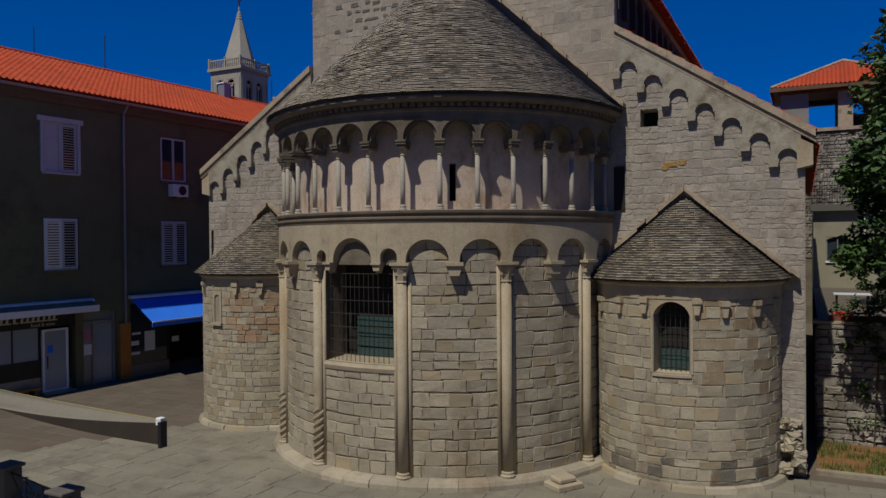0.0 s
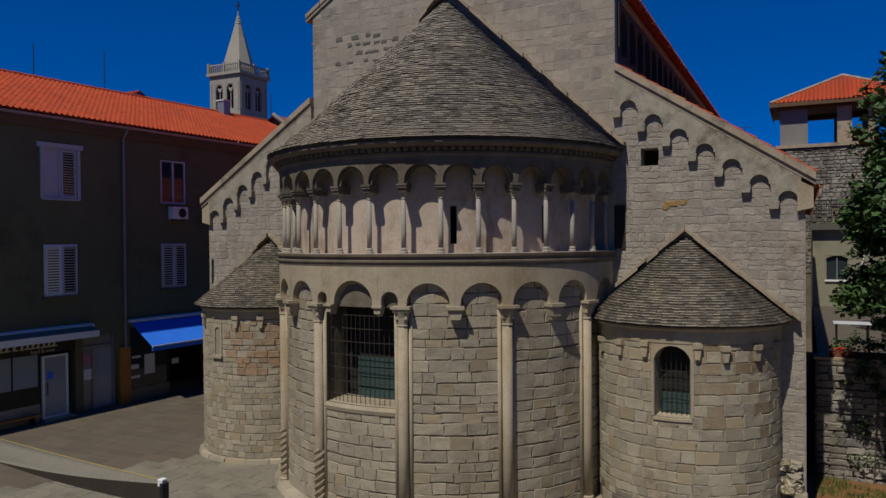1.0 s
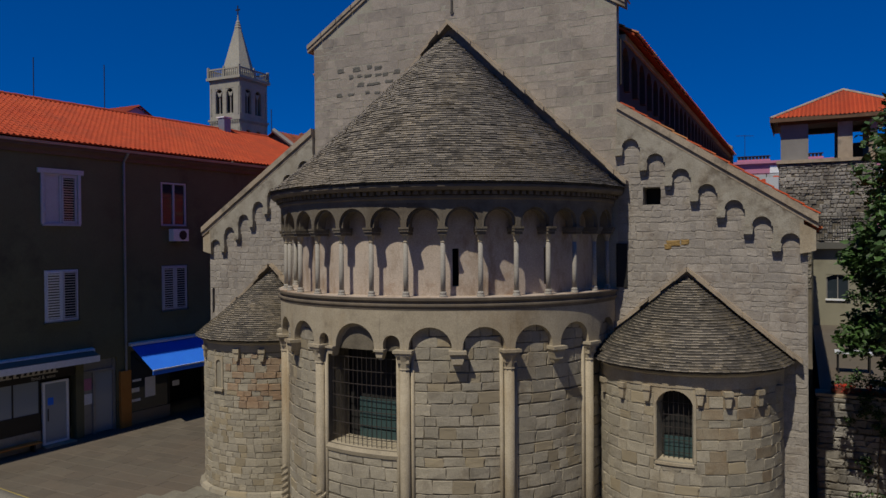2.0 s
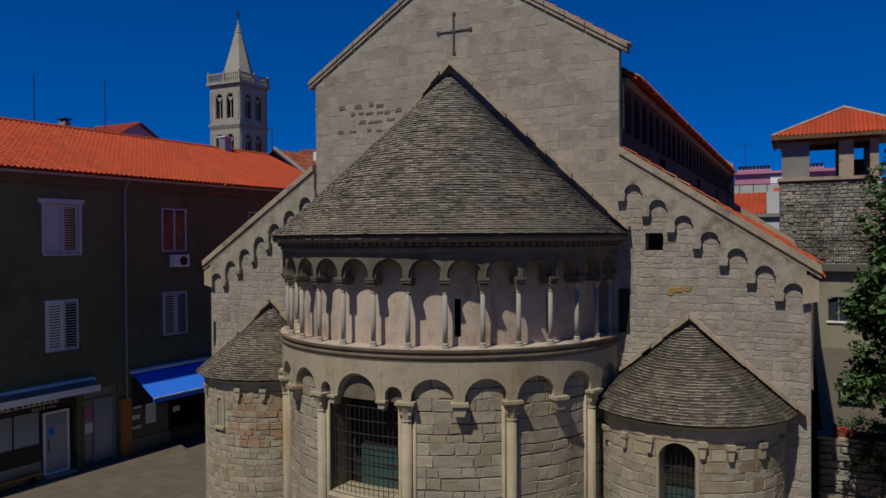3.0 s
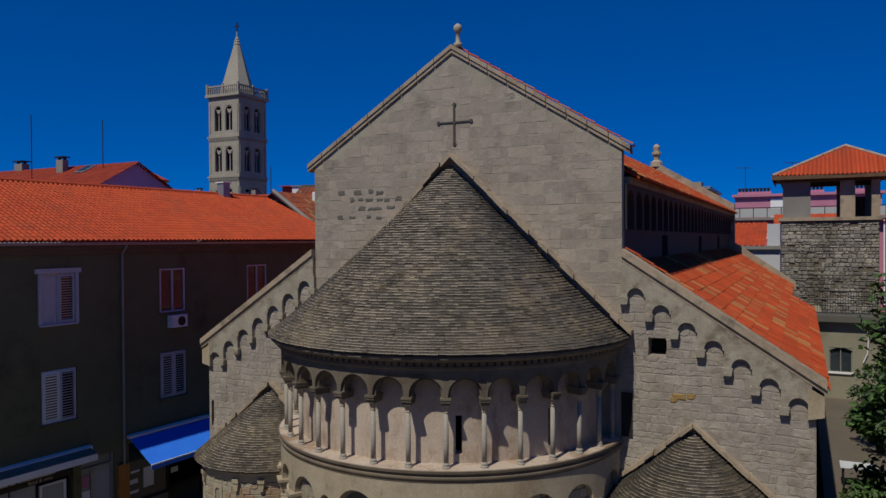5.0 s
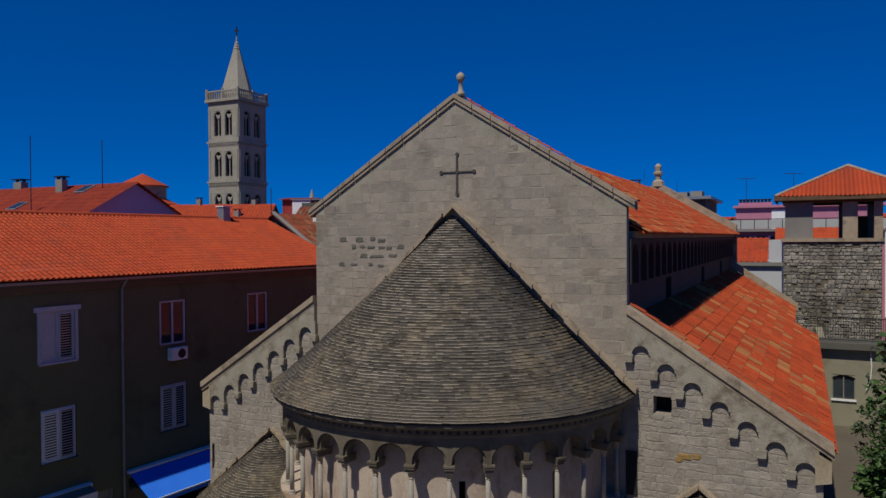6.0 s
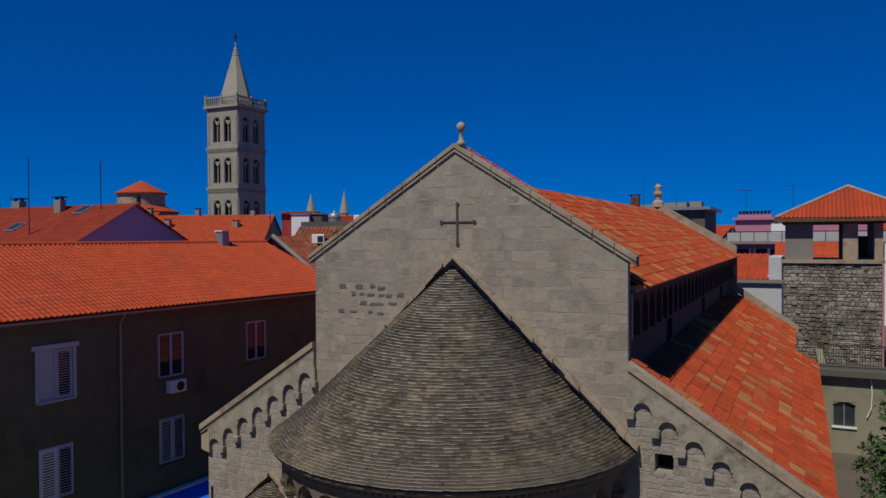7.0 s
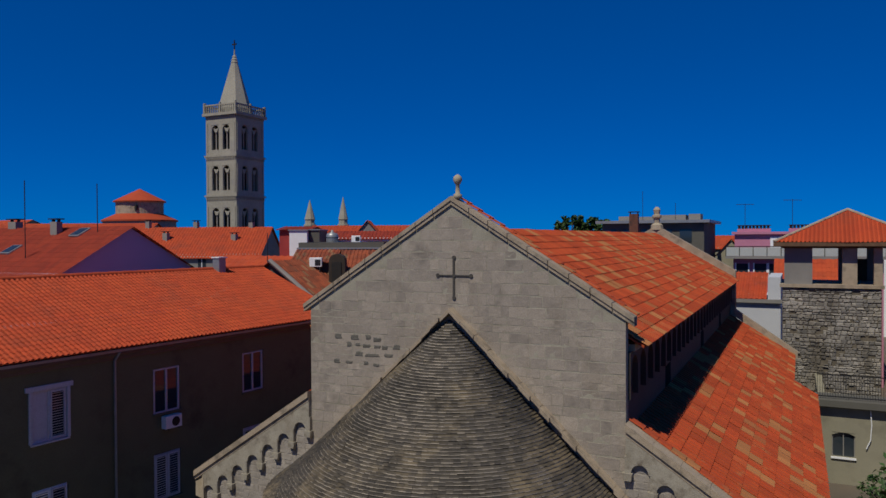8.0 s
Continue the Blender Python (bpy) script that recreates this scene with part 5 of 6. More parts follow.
prism(bm, [(1.48, 2.36), (1.51, 2.36), (1.51, 2.58), (1.48, 2.58)], fa, 23.2, 30.6)
part("valance", bm, M_BLUE, bl)
bm = bmesh.new()
prism(bm, [(0.0, 3.55), (0.2, 3.55), (0.22, 3.66), (0.0, 3.7)], fa, 23.1, 30.7)
part("cassette", bm, M_WHITE, bl)
boxed("front_bar", (LX + 1.49, LX + 1.54, 23.2, 30.6, 2.54, 2.6), M_WHITE, bl)
for y in (23.4, 27.0):
    bm = bmesh.new()
    tube(bm, (LX, y, 3.0), (LX + 1.48, y, 2.55), 0.02, 6)
    part("arm", bm, M_METAL, bl)
for y, x, w in ((34.3, -33.0, 0.55), (17.0, -33.4, 0.6)):
    v = thing("roof_unit", "small pale metal vent box on the tile roof", "vent")
    boxed("body", (x - w / 2, x + w / 2, y - w / 2, y + w / 2, 14.6, 15.75), M_GREYMETAL, v, bevel=0.02)
    boxed("cap", (x - w / 2 - 0.06, x + w / 2 + 0.06, y - w / 2 - 0.06, y + w / 2 + 0.06, 15.75, 15.81), M_WHITE, v)

# the whole row stands a little askew to the church
ASKEW = Matrix.Translation((LX - 0.1, 20, 0)) @ Matrix.Rotation(radians(-4.6), 4, "Z") @ Matrix.Translation((-LX, -20, 0))
for ob in [o for o in scene.objects if o.parent is None and o.name.split(".")[0] in ("house", "air_conditioner", "restaurant_front", "awning_case", "side_door", "pilaster", "shop_front", "blue_awning", "roof_unit")]:
    ob.matrix_basis = ASKEW @ ob.matrix_basis

# ---- cathedral bell tower ----
TX0, TX1, TY0, TY1 = -119.4, -110.8, 125.6, 134.8
tower = thing("bell_tower", "tall square limestone bell tower with a stone spire", "bell tower")
f_lit = lambda u, v, d: (u, TY0 - d, v)
f_dim = lambda u, v, d: (TX1 + d, u, v)
tiers = [(18.5, 24.0), (27.8, 33.3), (36.8, 42.3)]
# near-black block added to make the belfry openings look unlit
boxed("core", (TX0 + 2.5, TX1 - 2.5, TY0 + 2.5, TY1 - 2.5, 0, 44), M_DARK, tower)
for fn, a, b, nm in ((f_lit, TX0, TX1, "south"), (f_dim, TY0, TY1, "east")):
    holes, arcs = [], []
    L = b - a
    for z0, z1 in tiers:
        for c in (0.31, 0.67):
            u = a + L * c
            holes.append((u - 1.1, u + 1.1, z0, z1))
            arcs.append((u, z0, z1))
    bm = bmesh.new()
    wall_holes(bm, a + (0.0 if fn is f_lit else 0.7), b, 0, 44.3, holes, fn, 0.0, -0.7)
    face = part("wall", bm, M_TOWER, tower, "pale stone face with paired arched openings")
    for u, z0, z1 in arcs:
        bm = bmesh.new()
        arcade(bm, fn, [(u - 1.099, u + 1.099, u, 0.98, z1 - 1.05, z0)], lambda q: z1 + 0.001, -0.5, -0.05, 10)
        part("arch", bm, M_TOWER, face)
        bm = bmesh.new()
        p = fn(u, 0, -0.4)
        lathe(bm, [(0.2, z0), (0.14, z0 + 0.3), (0.14, z1 - 2.0), (0.34, z1 - 1.6)], (p[0], p[1], 0), 8)
        part("colonnette", bm, M_COLUMN, face)
        bm = bmesh.new()
        prism(bm, [(u - 0.3, z1 - 1.6), (u + 0.3, z1 - 1.6), (u + 0.75, z1 - 0.6), (u, z1 - 0.9), (u - 0.75, z1 - 0.6)], fn, -0.25, -0.55)
        part("lintel", bm, M_TOWER, face)
    for z0, z1 in tiers:
        for c in (0.05, 0.95):
            u = a + L * c
            bm = bmesh.new()
            prism(bm, [(u - 0.16, z0 - 0.3), (u + 0.16, z0 - 0.3), (u + 0.16, z1 + 0.3), (u - 0.16, z1 + 0.3)], fn, 0.12, -0.02)
            part("pilaster", bm, M_TOWER, face)
    for zb in (24.9, 33.8, 43.0):
        for k in range(18):
            u = a + L * (k + 0.5) / 18
            bm = bmesh.new()
            prism(bm, [(u - 0.13, zb + 0.9), (u + 0.13, zb + 0.9), (u + 0.13, zb + 1.4), (u - 0.13, zb + 1.4)], fn, 0.25, -0.02)
            part("corbel", bm, M_TOWER, face)
for z, h, o in ((26.4, 0.4, 0.3), (35.2, 0.4, 0.3), (44.3, 0.6, 0.55)):
    boxed("string_course", (TX0 - o, TX1 + o, TY0 - o, TY1 + o, z, z + h), M_TOWER, tower)
boxed("back_wall", (TX0, TX0 + 0.7, TY0 + 0.7, TY1, 0, 44.3), M_TOWER, tower)
boxed("back_wall", (TX0 + 0.7, TX1 - 0.7, TY1 - 0.7, TY1, 0, 44.3), M_TOWER, tower)
for x0, x1, y0, y1 in ((TX0, TX1, TY0 - 0.3, TY0), (TX1, TX1 + 0.3, TY0 - 0.3, TY1 + 0.3), (TX0, TX1, TY1, TY1 + 0.3), (TX0 - 0.3, TX0, TY0 - 0.3, TY1 + 0.3)):
    boxed("parapet_rail", (x0, x1, y0, y1, 46.5, 46.8), M_TOWER, tower)
    n = 16
    for k in range(n + 1):
        w = 0.16 if k % 8 else 0.34
        cx, cy = x0 + (x1 - x0) * k / n if x1 - x0 > 1 else (x0 + x1) / 2, y0 + (y1 - y0) * k / n if y1 - y0 > 1 else (y0 + y1) / 2
        boxed("baluster", (cx - w / 2, cx + w / 2, cy - w / 2, cy + w / 2, 44.9, 46.5 if k % 8 else 47.2), M_TOWER, tower)
bm = bmesh.new()
lathe(bm, [(3.8, 44.9), (3.8, 46.2), (3.6, 46.6), (0.75, 56.6), (0.8, 56.9), (0.62, 57.2), (0.66, 57.5), (0.45, 57.8), (0.48, 58.1), (0.2, 58.6), (0.12, 59.8)], ((TX0 + TX1) / 2, (TY0 + TY1) / 2, 0), 8)
spire = part("spire", bm, M_TOWER, tower, "octagonal pale stone spire")
bm = bmesh.new()
sx, sy = (TX0 + TX1) / 2, (TY0 + TY1) / 2
box(bm, sx - 0.1, sx + 0.1, sy - 0.1, sy + 0.1, 59.7, 61.9)
box(bm, sx - 0.6, sx - 0.1, sy - 0.1, sy + 0.1, 60.8, 61.1)
box(bm, sx + 0.1, sx + 0.6, sy - 0.1, sy + 0.1, 60.8, 61.1)
part("finial", bm, M_METAL, spire)


# ---- roofscape ----
def gable_house(x0, x1, y0, y1, ze, zr, along, wall, label, tile_pitch=0.4, roof_mat=None, sides=(-1, 1), cat="house"):
    """A plain house with a gable roof; along: the axis of the ridge."""
    h = thing("townhouse", label, cat)
    bm = bmesh.new()
    if along == "x":
        ym = (y0 + y1) / 2
        prism(bm, [(y0, 0), (y1, 0), (y1, ze), (ym, zr - 0.12), (y0, ze)], lambda u, v, d: (d, u, v), x0, x1)
    else:
        xm = (x0 + x1) / 2
        prism(bm, [(x0, 0), (x1, 0), (x1, ze), (xm, zr - 0.12), (x0, ze)], lambda u, v, d: (u, d, v), y0, y1)
    part("wall", bm, wall, h)
    o = 0.3
    for s in sides:
        if along == "x":
            half = (y1 - y0) / 2
            sl = Vector((0, s * (half + o), -(zr - ze) * (half + o) / half))
            barrel_roof("roof", (x0 - o, (y0 + y1) / 2, zr), (1, 0, 0), sl, x1 - x0 + 2 * o, sl.length, roof_mat or M_TILE, h, tile_pitch, 0.6, 0.06, "red clay tile roof")
        else:
            half = (x1 - x0) / 2
            sl = Vector((s * (half + o), 0, -(zr - ze) * (half + o) / half))
            barrel_roof("roof", ((x0 + x1) / 2, y0 - o, zr), (0, 1, 0), sl, y1 - y0 + 2 * o, sl.length, roof_mat or M_TILE, h, tile_pitch, 0.6, 0.06, "red clay tile roof")
    return h


def chimney(x, y, z0, z1, w=0.7, mat=None, label="small rendered chimney on a tile roof"):
    c = thing("chimney", label, "chimney", "rooftop chimneys")
    boxed("flue", (x - w / 2, x + w / 2, y - w / 3, y + w / 3, z0, z1), mat or M_GREYREND, c)
    boxed("cap", (x - w / 2 - 0.1, x + w / 2 + 0.1, y - w / 3 - 0.1, y + w / 3 + 0.1, z1 + 0.16, z1 + 0.24), M_METAL, c)
    for dx in (-w / 2 + 0.06, w / 2 - 0.06):
        boxed("cap_post", (x + dx - 0.05, x + dx + 0.05, y - 0.1, y + 0.1, z1, z1 + 0.16), M_METAL, c)


def antenna(x, y, z0, z1, bars=0):
    a = thing("antenna", "thin metal rooftop aerial mast", "antenna", "rooftop aerials")
    bm = bmesh.new()
    tube(bm, (x, y, z0), (x, y, z1), 0.032, 5)
    part("mast", bm, M_METAL, a)
    for k in range(bars):
        bm = bmesh.new()
        z = z1 - 0.1 - 0.7 * k
        tube(bm, (x - 1.0, y - 0.5, z), (x + 1.0, y + 0.5, z), 0.03, 4)
        part("crossbar", bm, M_METAL, a)


gable_house(-60, -42, 31.3, 42.8, 14.7, 17.8, "x", M_PURPLE, "violet gabled house with a red tile roof", 0.3, M_TILE_DARK)
gable_house(-34.5, -28.1, 38.9, 43.0, 13.2, 15.45, "y", M_GREYGREEN, "small house with an old tile roof and pale verge", 0.3, M_TILE_OLD)
vg = thing("verge", "pale mortared verge along the old tile roof", "verge")
bm = bmesh.new()
tube(bm, (-31.3, 38.62, 15.5), (-27.8, 38.62, 13.04), 0.15, 6)
part("mortar_fillet", bm, M_GREYREND, vg)
chimney(-48.5, 36.2, 16.9, 18.2, 0.7)
chimney(-54.5, 37.2, 17.4, 18.3, 0.9, M_GREYREND)
for x, y, dz in ((-50.2, 34.0, 0.0), (-46.0, 36.2, 0.0)):
    z = 17.8 - (37.05 - y) * 0.54
    sk = thing("skylight", "small flat roof window in the tiles", "skylight")
    bm = bmesh.new()
    box(bm, -0.5, 0.5, -0.6, 0.6, 0.02, 0.16, 0.02)
    bmesh.ops.transform(bm, matrix=Matrix.Translation((x, y, z)) @ Euler((math.atan(0.53), 0, 0)).to_matrix().to_4x4(), verts=bm.verts)
    part("frame", bm, M_GREYMETAL, sk)
    bm = bmesh.new()
    box(bm, -0.4, 0.4, -0.5, 0.5, 0.165, 0.175)
    bmesh.ops.transform(bm, matrix=Matrix.Translation((x, y, z)) @ Euler((math.atan(0.53), 0, 0)).to_matrix().to_4x4(), verts=bm.verts)
    part("glass", bm, M_GLASS, sk)
antenna(-47.3, 33.0, 15.5, 20.9)
antenna(-44.5, 36.4, 17.3, 20.8)
antenna(-57.5, 34.0, 16.0, 18.9, 2)
antenna(-59, 37.0, 17.5, 19.3, 1)
antenna(-33.0, 40.5, 14.5, 17.3)
for x, y, z0, z1, w in ((-36.5, 97, 15.8, 17.8, 0.8), (-27.5, 97, 15.6, 17.6, 0.8), (-33.5, 100, 18.0, 19.3, 0.7), (-26.0, 100, 18.0, 19.2, 0.7), (-40.0, 100, 18.0, 19.4, 0.7)):
    p = Matrix.Translation((-0.5, 0.7, 0)) @ Matrix.Rotation(radians(25.8), 4, "Z") @ Vector((x, y, 0))
    chimney(p.x, p.y, z0, z1, w)
# domed church drum
RX, RY = -119.7, 107.4
rot = thing("rotunda", "round stone church drum under conical tile roofs", "church")
bm = bmesh.new()
lathe(bm, [(4.5, 20.5), (4.5, 24.3), (4.7, 24.5)], (RX, RY, 0), 28)
part("drum", bm, M_COPING, rot)
bm = bmesh.new()
lathe(bm, [(5.0, 24.5), (5.0, 24.7), (0.1, 27.2)], (RX, RY, 0), 28)
part("upper_roof", bm, M_TILE, rot)
bm = bmesh.new()
lathe(bm, [(7.2, 20.6), (7.2, 20.9), (4.4, 22.2)], (RX, RY, 0), 32)
part("lower_roof", bm, M_TILE, rot)
bm = bmesh.new()
lathe(bm, [(6.9, 0), (6.9, 20.7)], (RX, RY, 0), 28)
part("base_wall", bm, M_GREYREND, rot)
boxed("drum_window", (RX + 2.7, RX + 3.2, RY - 3.75, RY - 3.3, 22.8, 23.8), M_DARK, rot)
for x, y, zt, r in ((-129.9, 178.5, 28.5, 1.5), (-121.9, 184.0, 29.4, 1.4)):
    sp = thing("far_spire", "slim stone belfry spire over the roofs", "spire")
    bm = bmesh.new()
    lathe(bm, [(r, 0), (r, 20.6), (r * 1.25, 20.8), (r * 1.25, 21.3), (r * 0.95, 21.4), (r * 0.9, 22.6), (r * 1.05, 22.8), (0.08, zt)], (x, y, 0), 8)
    part("spire", bm, M_TOWER, sp)
# middle distance, left of the gable
TOWN = Matrix.Translation((-0.5, 0.7, 0)) @ Matrix.Rotation(radians(25.8), 4, "Z")    # the old town's own grid


def in_town(ob):
    ob.matrix_basis = TOWN @ ob.matrix_basis
    return ob


def flat_house(x0, x1, y0, y1, top, wall, label, rim=0.0):
    """A plain block with a thin roof edge and, where there is one, a parapet."""
    h = thing("townhouse", label, "house")
    boxed("wall", (x0, x1, y0, y1, 0, top - 0.12), wall, h)
    boxed("roof_edge", (x0 - 0.12, x1 + 0.12, y0 - 0.12, y1 + 0.12, top - 0.12, top), M_GREYMETAL, h)
    if rim:
        for q in ((x0, x1, y0, y0 + 0.15), (x0, x1, y1 - 0.15, y1), (x0, x0 + 0.15, y0 + 0.15, y1 - 0.15), (x1 - 0.15, x1, y0 + 0.15, y1 - 0.15)):
            boxed("parapet", (*q, top, top + rim), M_GREYGREEN, h)
    return in_town(h)


def town_window(h, x, y, z, w, t):
    boxed("window", (x - w / 2, x + w / 2, y - 0.05, y - 0.01, z, z + t), M_GLASS, h)
    boxed("window_frame", (x - 0.04, x + 0.04, y - 0.09, y - 0.051, z, z + t), M_WHITE, h)
    boxed("window_sill", (x - w / 2 - 0.1, x + w / 2 + 0.1, y - 0.16, y - 0.01, z - 0.12, z - 0.003), M_WHITE, h)


long = in_town(gable_house(-46, -23.4, 93, 107, 14.7, 18.6, "x", M_GREYREND, "long house with an orange tile roof and white windows", 0.4))
for x in (-30.5, -28.6, -26.3, -24.6):
    town_window(long, x, 93, 13.2, 1.0, 1.3)
in_town(gable_house(-70, -44, 108, 118, 17.6, 19.5, "x", M_CREAM, "far long house under an orange tile roof", 0.5))
red = in_town(gable_house(-16.9, -13.9, 76, 84, 17.9, 18.25, "x", M_REDREND, "red rendered house with a shallow roof", 0.5, M_TILE_DARK))
flat_house(-15.5, -13.72, 74.2, 75.9, 17.85, M_WHITE, "white rendered roof annex beside the red house")
flat_house(-13.6, -12.6, 75, 80, 17.9, M_GREYGREEN, "narrow grey roof annex between houses")
low = in_town(gable_house(-12.5, -4.6, 79, 85, 16.95, 17.75, "x", M_WHITE, "low white house under a dull red roof", 0.4, M_TILE_DARK))
for x in (-11.2, -7.4, -6.2):
    town_window(low, x, 79, 15.4, 1.3, 1.2)
in_town(gable_house(-21, -5.5, 116, 124, 17.9, 19.1, "x", M_CREAM, "far house under a long orange roof", 0.5))
in_town(gable_house(-13.2, -9.6, 111, 115.6, 17.6, 19.7, "y", M_GREYREND, "far house with a gabled dormer", 0.5))
terrace_house = flat_house(-11.2, -4.6, 57, 66, 16.2, M_GREYGREEN, "flat-roofed grey house with a green-grey parapet", 0.4)
for x in (-10.0, -8.0, -6.2):
    town_window(terrace_house, x, 57, 14.2, 1.1, 1.3)
tank = thing("water_tank", "silvery metal water tank on a flat roof", "water tank")
bm = bmesh.new()
lathe(bm, [(0.5, 16.2), (0.5, 17.15), (0.42, 17.32), (0.12, 17.42), (0.1, 17.6)], (-9.1, 60.4, 0), 16)
part("drum", bm, M_GREYMETAL, tank, smooth=True)
for z in (16.45, 16.95):
    bm = bmesh.new()
    lathe(bm, [(0.52, z), (0.53, z + 0.03), (0.52, z + 0.06)], (-9.1, 60.4, 0), 16)
    part("band", bm, M_METAL, tank)
in_town(tank)
old = in_town(gable_house(-10.3, -7.7, 51, 55.5, 15.35, 16.1, "x", M_BROWNTRIM, "small brown house under an old tile roof", 0.28, M_TILE_OLD))
in_town(gable_house(-7.1, -5.2, 51, 56, 14.7, 16.05, "x", M_BROWNTRIM, "small outbuilding with an old tile roof", 0.28, M_TILE_OLD))
hut = thing("roof_hut", "dark timber roof hut with an arched top", "hut")
bm = bmesh.new()
prism(bm, [(-7.75, 13.0), (-6.65, 13.0), (-6.65, 15.35)] + [(-7.2 + 0.55 * math.cos(math.pi * i / 8), 15.35 + 0.5 * math.sin(math.pi * i / 8)) for i in range(1, 8)] + [(-7.75, 15.35)], on_y(49.8), 0.0, -1.1)
part("shell", bm, M_FLAP, hut)
boxed("hut_door", (-7.55, -6.9, 49.74, 49.79, 13.4, 15.3), M_DARK, hut)
in_town(hut)
for x, y, z, w in ((-8.75, 50.4, 14.95, 0.85), (-6.9, 58.2, 16.6, 0.7)):
    u = thing("rooftop_unit", "pale rooftop air conditioning box", "air conditioner")
    boxed("body", (x - w / 2, x + w / 2, y, y + 0.4, z, z + w * 0.75), M_WHITE, u, bevel=0.03)
    boxed("fan_grille", (x - w * 0.05, x + w * 0.4, y - 0.02, y - 0.002, z + 0.1, z + w * 0.6), M_METAL, u)
    for dx in (-w * 0.35, w * 0.3):
        boxed("bracket", (x + dx, x + dx + 0.06, y, y + 0.4, z - 0.4, z), M_METAL, u)
    in_town(u)
for k, (x, y, w, d, ze, zr, ax) in enumerate(((-37, 62, 8, 9, 12.8, 15.0, "y"), (-30, 70, 10, 8, 13.2, 15.4, "x"), (-30, 95, 14, 10, 14.8, 17.0, "x"), (-50, 60.5, 9, 7, 13.0, 15.2, "x"), (-72, 118, 18, 12, 16, 18.6, "x"),
                                              (-96, 92, 16, 10, 16.0, 18.7, "y"), (-100, 62, 18, 12, 15.5, 18.4, "x"), (-95, 150, 30, 14, 17, 19.6, "x"), (-60, 140, 22, 12, 16.2, 18.8, "x"), (-150, 95, 30, 14, 18, 21, "x"), (-140, 60, 24, 16, 17, 20, "y"))):
    gable_house(x - w / 2, x + w / 2, y - d / 2, y + d / 2, ze, zr, ax, (M_CREAM, M_GREYREND, M_WHITE)[k % 3], "far old-town house with red tile roof", 0.9)

# ---- behind and right of the nave ----
pink = thing("pink_building", "pink rendered apartment house with a long balcony", "house")
boxed("upper_wall", (-7.6, 8, 97.5, 108, 0, 17.2), M_PINK, pink)
boxed("roof_slab", (-7.9, 8.3, 97.1, 108.4, 17.2, 17.5), M_PINK, pink)
boxed("lower_wall", (-7.6, 8, 95.6, 97.5, 0, 14.3), M_PINK, pink)
balc = boxed("balcony", (-8.4, 8.3, 94.6, 97.5, 14.3, 14.6), M_GREYREND, pink)
boxed("rail", (-8.4, 8.3, 94.62, 94.7, 15.7, 15.8), M_METAL, balc)
boxed("rail_panel", (-8.4, 8.3, 94.64, 94.68, 14.65, 15.65), M_BALGLASS, balc)
for k in range(12):
    boxed("rail_post", (-8.4 + 1.5 * k, -8.32 + 1.5 * k, 94.6, 94.64, 14.6, 15.8), M_METAL, balc)
boxed("balcony_door", (-3.6, -2.0, 97.42, 97.5, 14.6, 16.9), M_WHITE, pink)
for x in (-6.6, -4.6, -3.0, -1.4, 0.4):
    w = boxed("window", (x - 0.65, x + 0.65, 95.5, 95.6, 12.2, 13.7), M_GLASS, pink)
    for a, b, c, d in ((x - 0.8, x - 0.65, 12.1, 13.8), (x + 0.65, x + 0.8, 12.1, 13.8), (x - 0.65, x + 0.65, 12.0, 12.2)):
        boxed("frame", (a, b, 95.44, 95.62, c, d), M_WHITE, w)
for x0 in (-7.4, -1.6, 3.4):
    ch = thing("chimney_row", "row of dark chimney pots on the pink house", "chimney")
    boxed("base", (x0, x0 + 3.8, 99, 99.7, 17.5, 17.9), M_PINK, ch)
    for k in range(9):
        boxed("pot", (x0 + 0.08 + 0.41 * k, x0 + 0.36 + 0.41 * k, 99.1, 99.6, 17.9, 18.25), M_METAL, ch)
    boxed("cover", (x0, x0 + 3.8, 99, 99.7, 18.25, 18.35), M_METAL, ch)
eh = thing("white_house", "white house with a low red tile roof", "house")
boxed("wall", (-12, -1.9, 69.5, 80, 0, 11.4), M_WHITEBLUE, eh)
boxed("cornice", (-12.2, -1.7, 69.2, 69.5, 11.2, 11.5), M_GREYREND, eh)
boxed("attic_wall", (-2.9, -1.9, 69.6, 78, 11.5, 13.4), M_WHITEBLUE, eh)
barrel_roof("roof", (-12, 74.5, 13.6), (1, 0, 0), (0, -5.2, -2.1), 9.0, 5.5, M_TILE, eh, 0.45, 0.5, 0.07)
boxed("window", (-5.2, -3.9, 69.42, 69.5, 8.2, 9.4), M_GREYMETAL, eh)
flat = thing("flat_block", "grey flat-roofed apartment block with rooftop plant", "building")
boxed("wall", (-26.2, -12.2, 107, 122, 0, 18.9), M_GREYGREEN, flat)
boxed("roof_slab", (-27.0, -11.4, 106.2, 122.8, 18.9, 19.3), M_GREYMETAL, flat)
for a, b, h in ((-24.5, -22.2, 0.7), (-21.5, -19.5, 0.6), (-18.5, -15.0, 0.8), (-14.6, -13.0, 0.9)):
    boxed("roof_plant", (a, b, 110, 113, 19.3, 19.3 + h), M_GREYREND, flat)
for x in (-25, -22.4, -19.8, -17.2, -14.6):
    boxed("window", (x - 0.8, x + 0.8, 106.93, 107, 16.2, 18.0), M_GLASS, flat)
antenna(-21.0, 110, 19.3, 23.6, 0)
antenna(-16.4, 110, 19.3, 21.8, 0)
antenna(-6.5, 99, 17.9, 21.0, 1)
antenna(-1.2, 99, 17.9, 21.4, 1)
gable_house(-19, -11.2, 73.5, 81, 13.0, 15.6, "x", M_CREAM, "house behind the nave roof", 0.6)
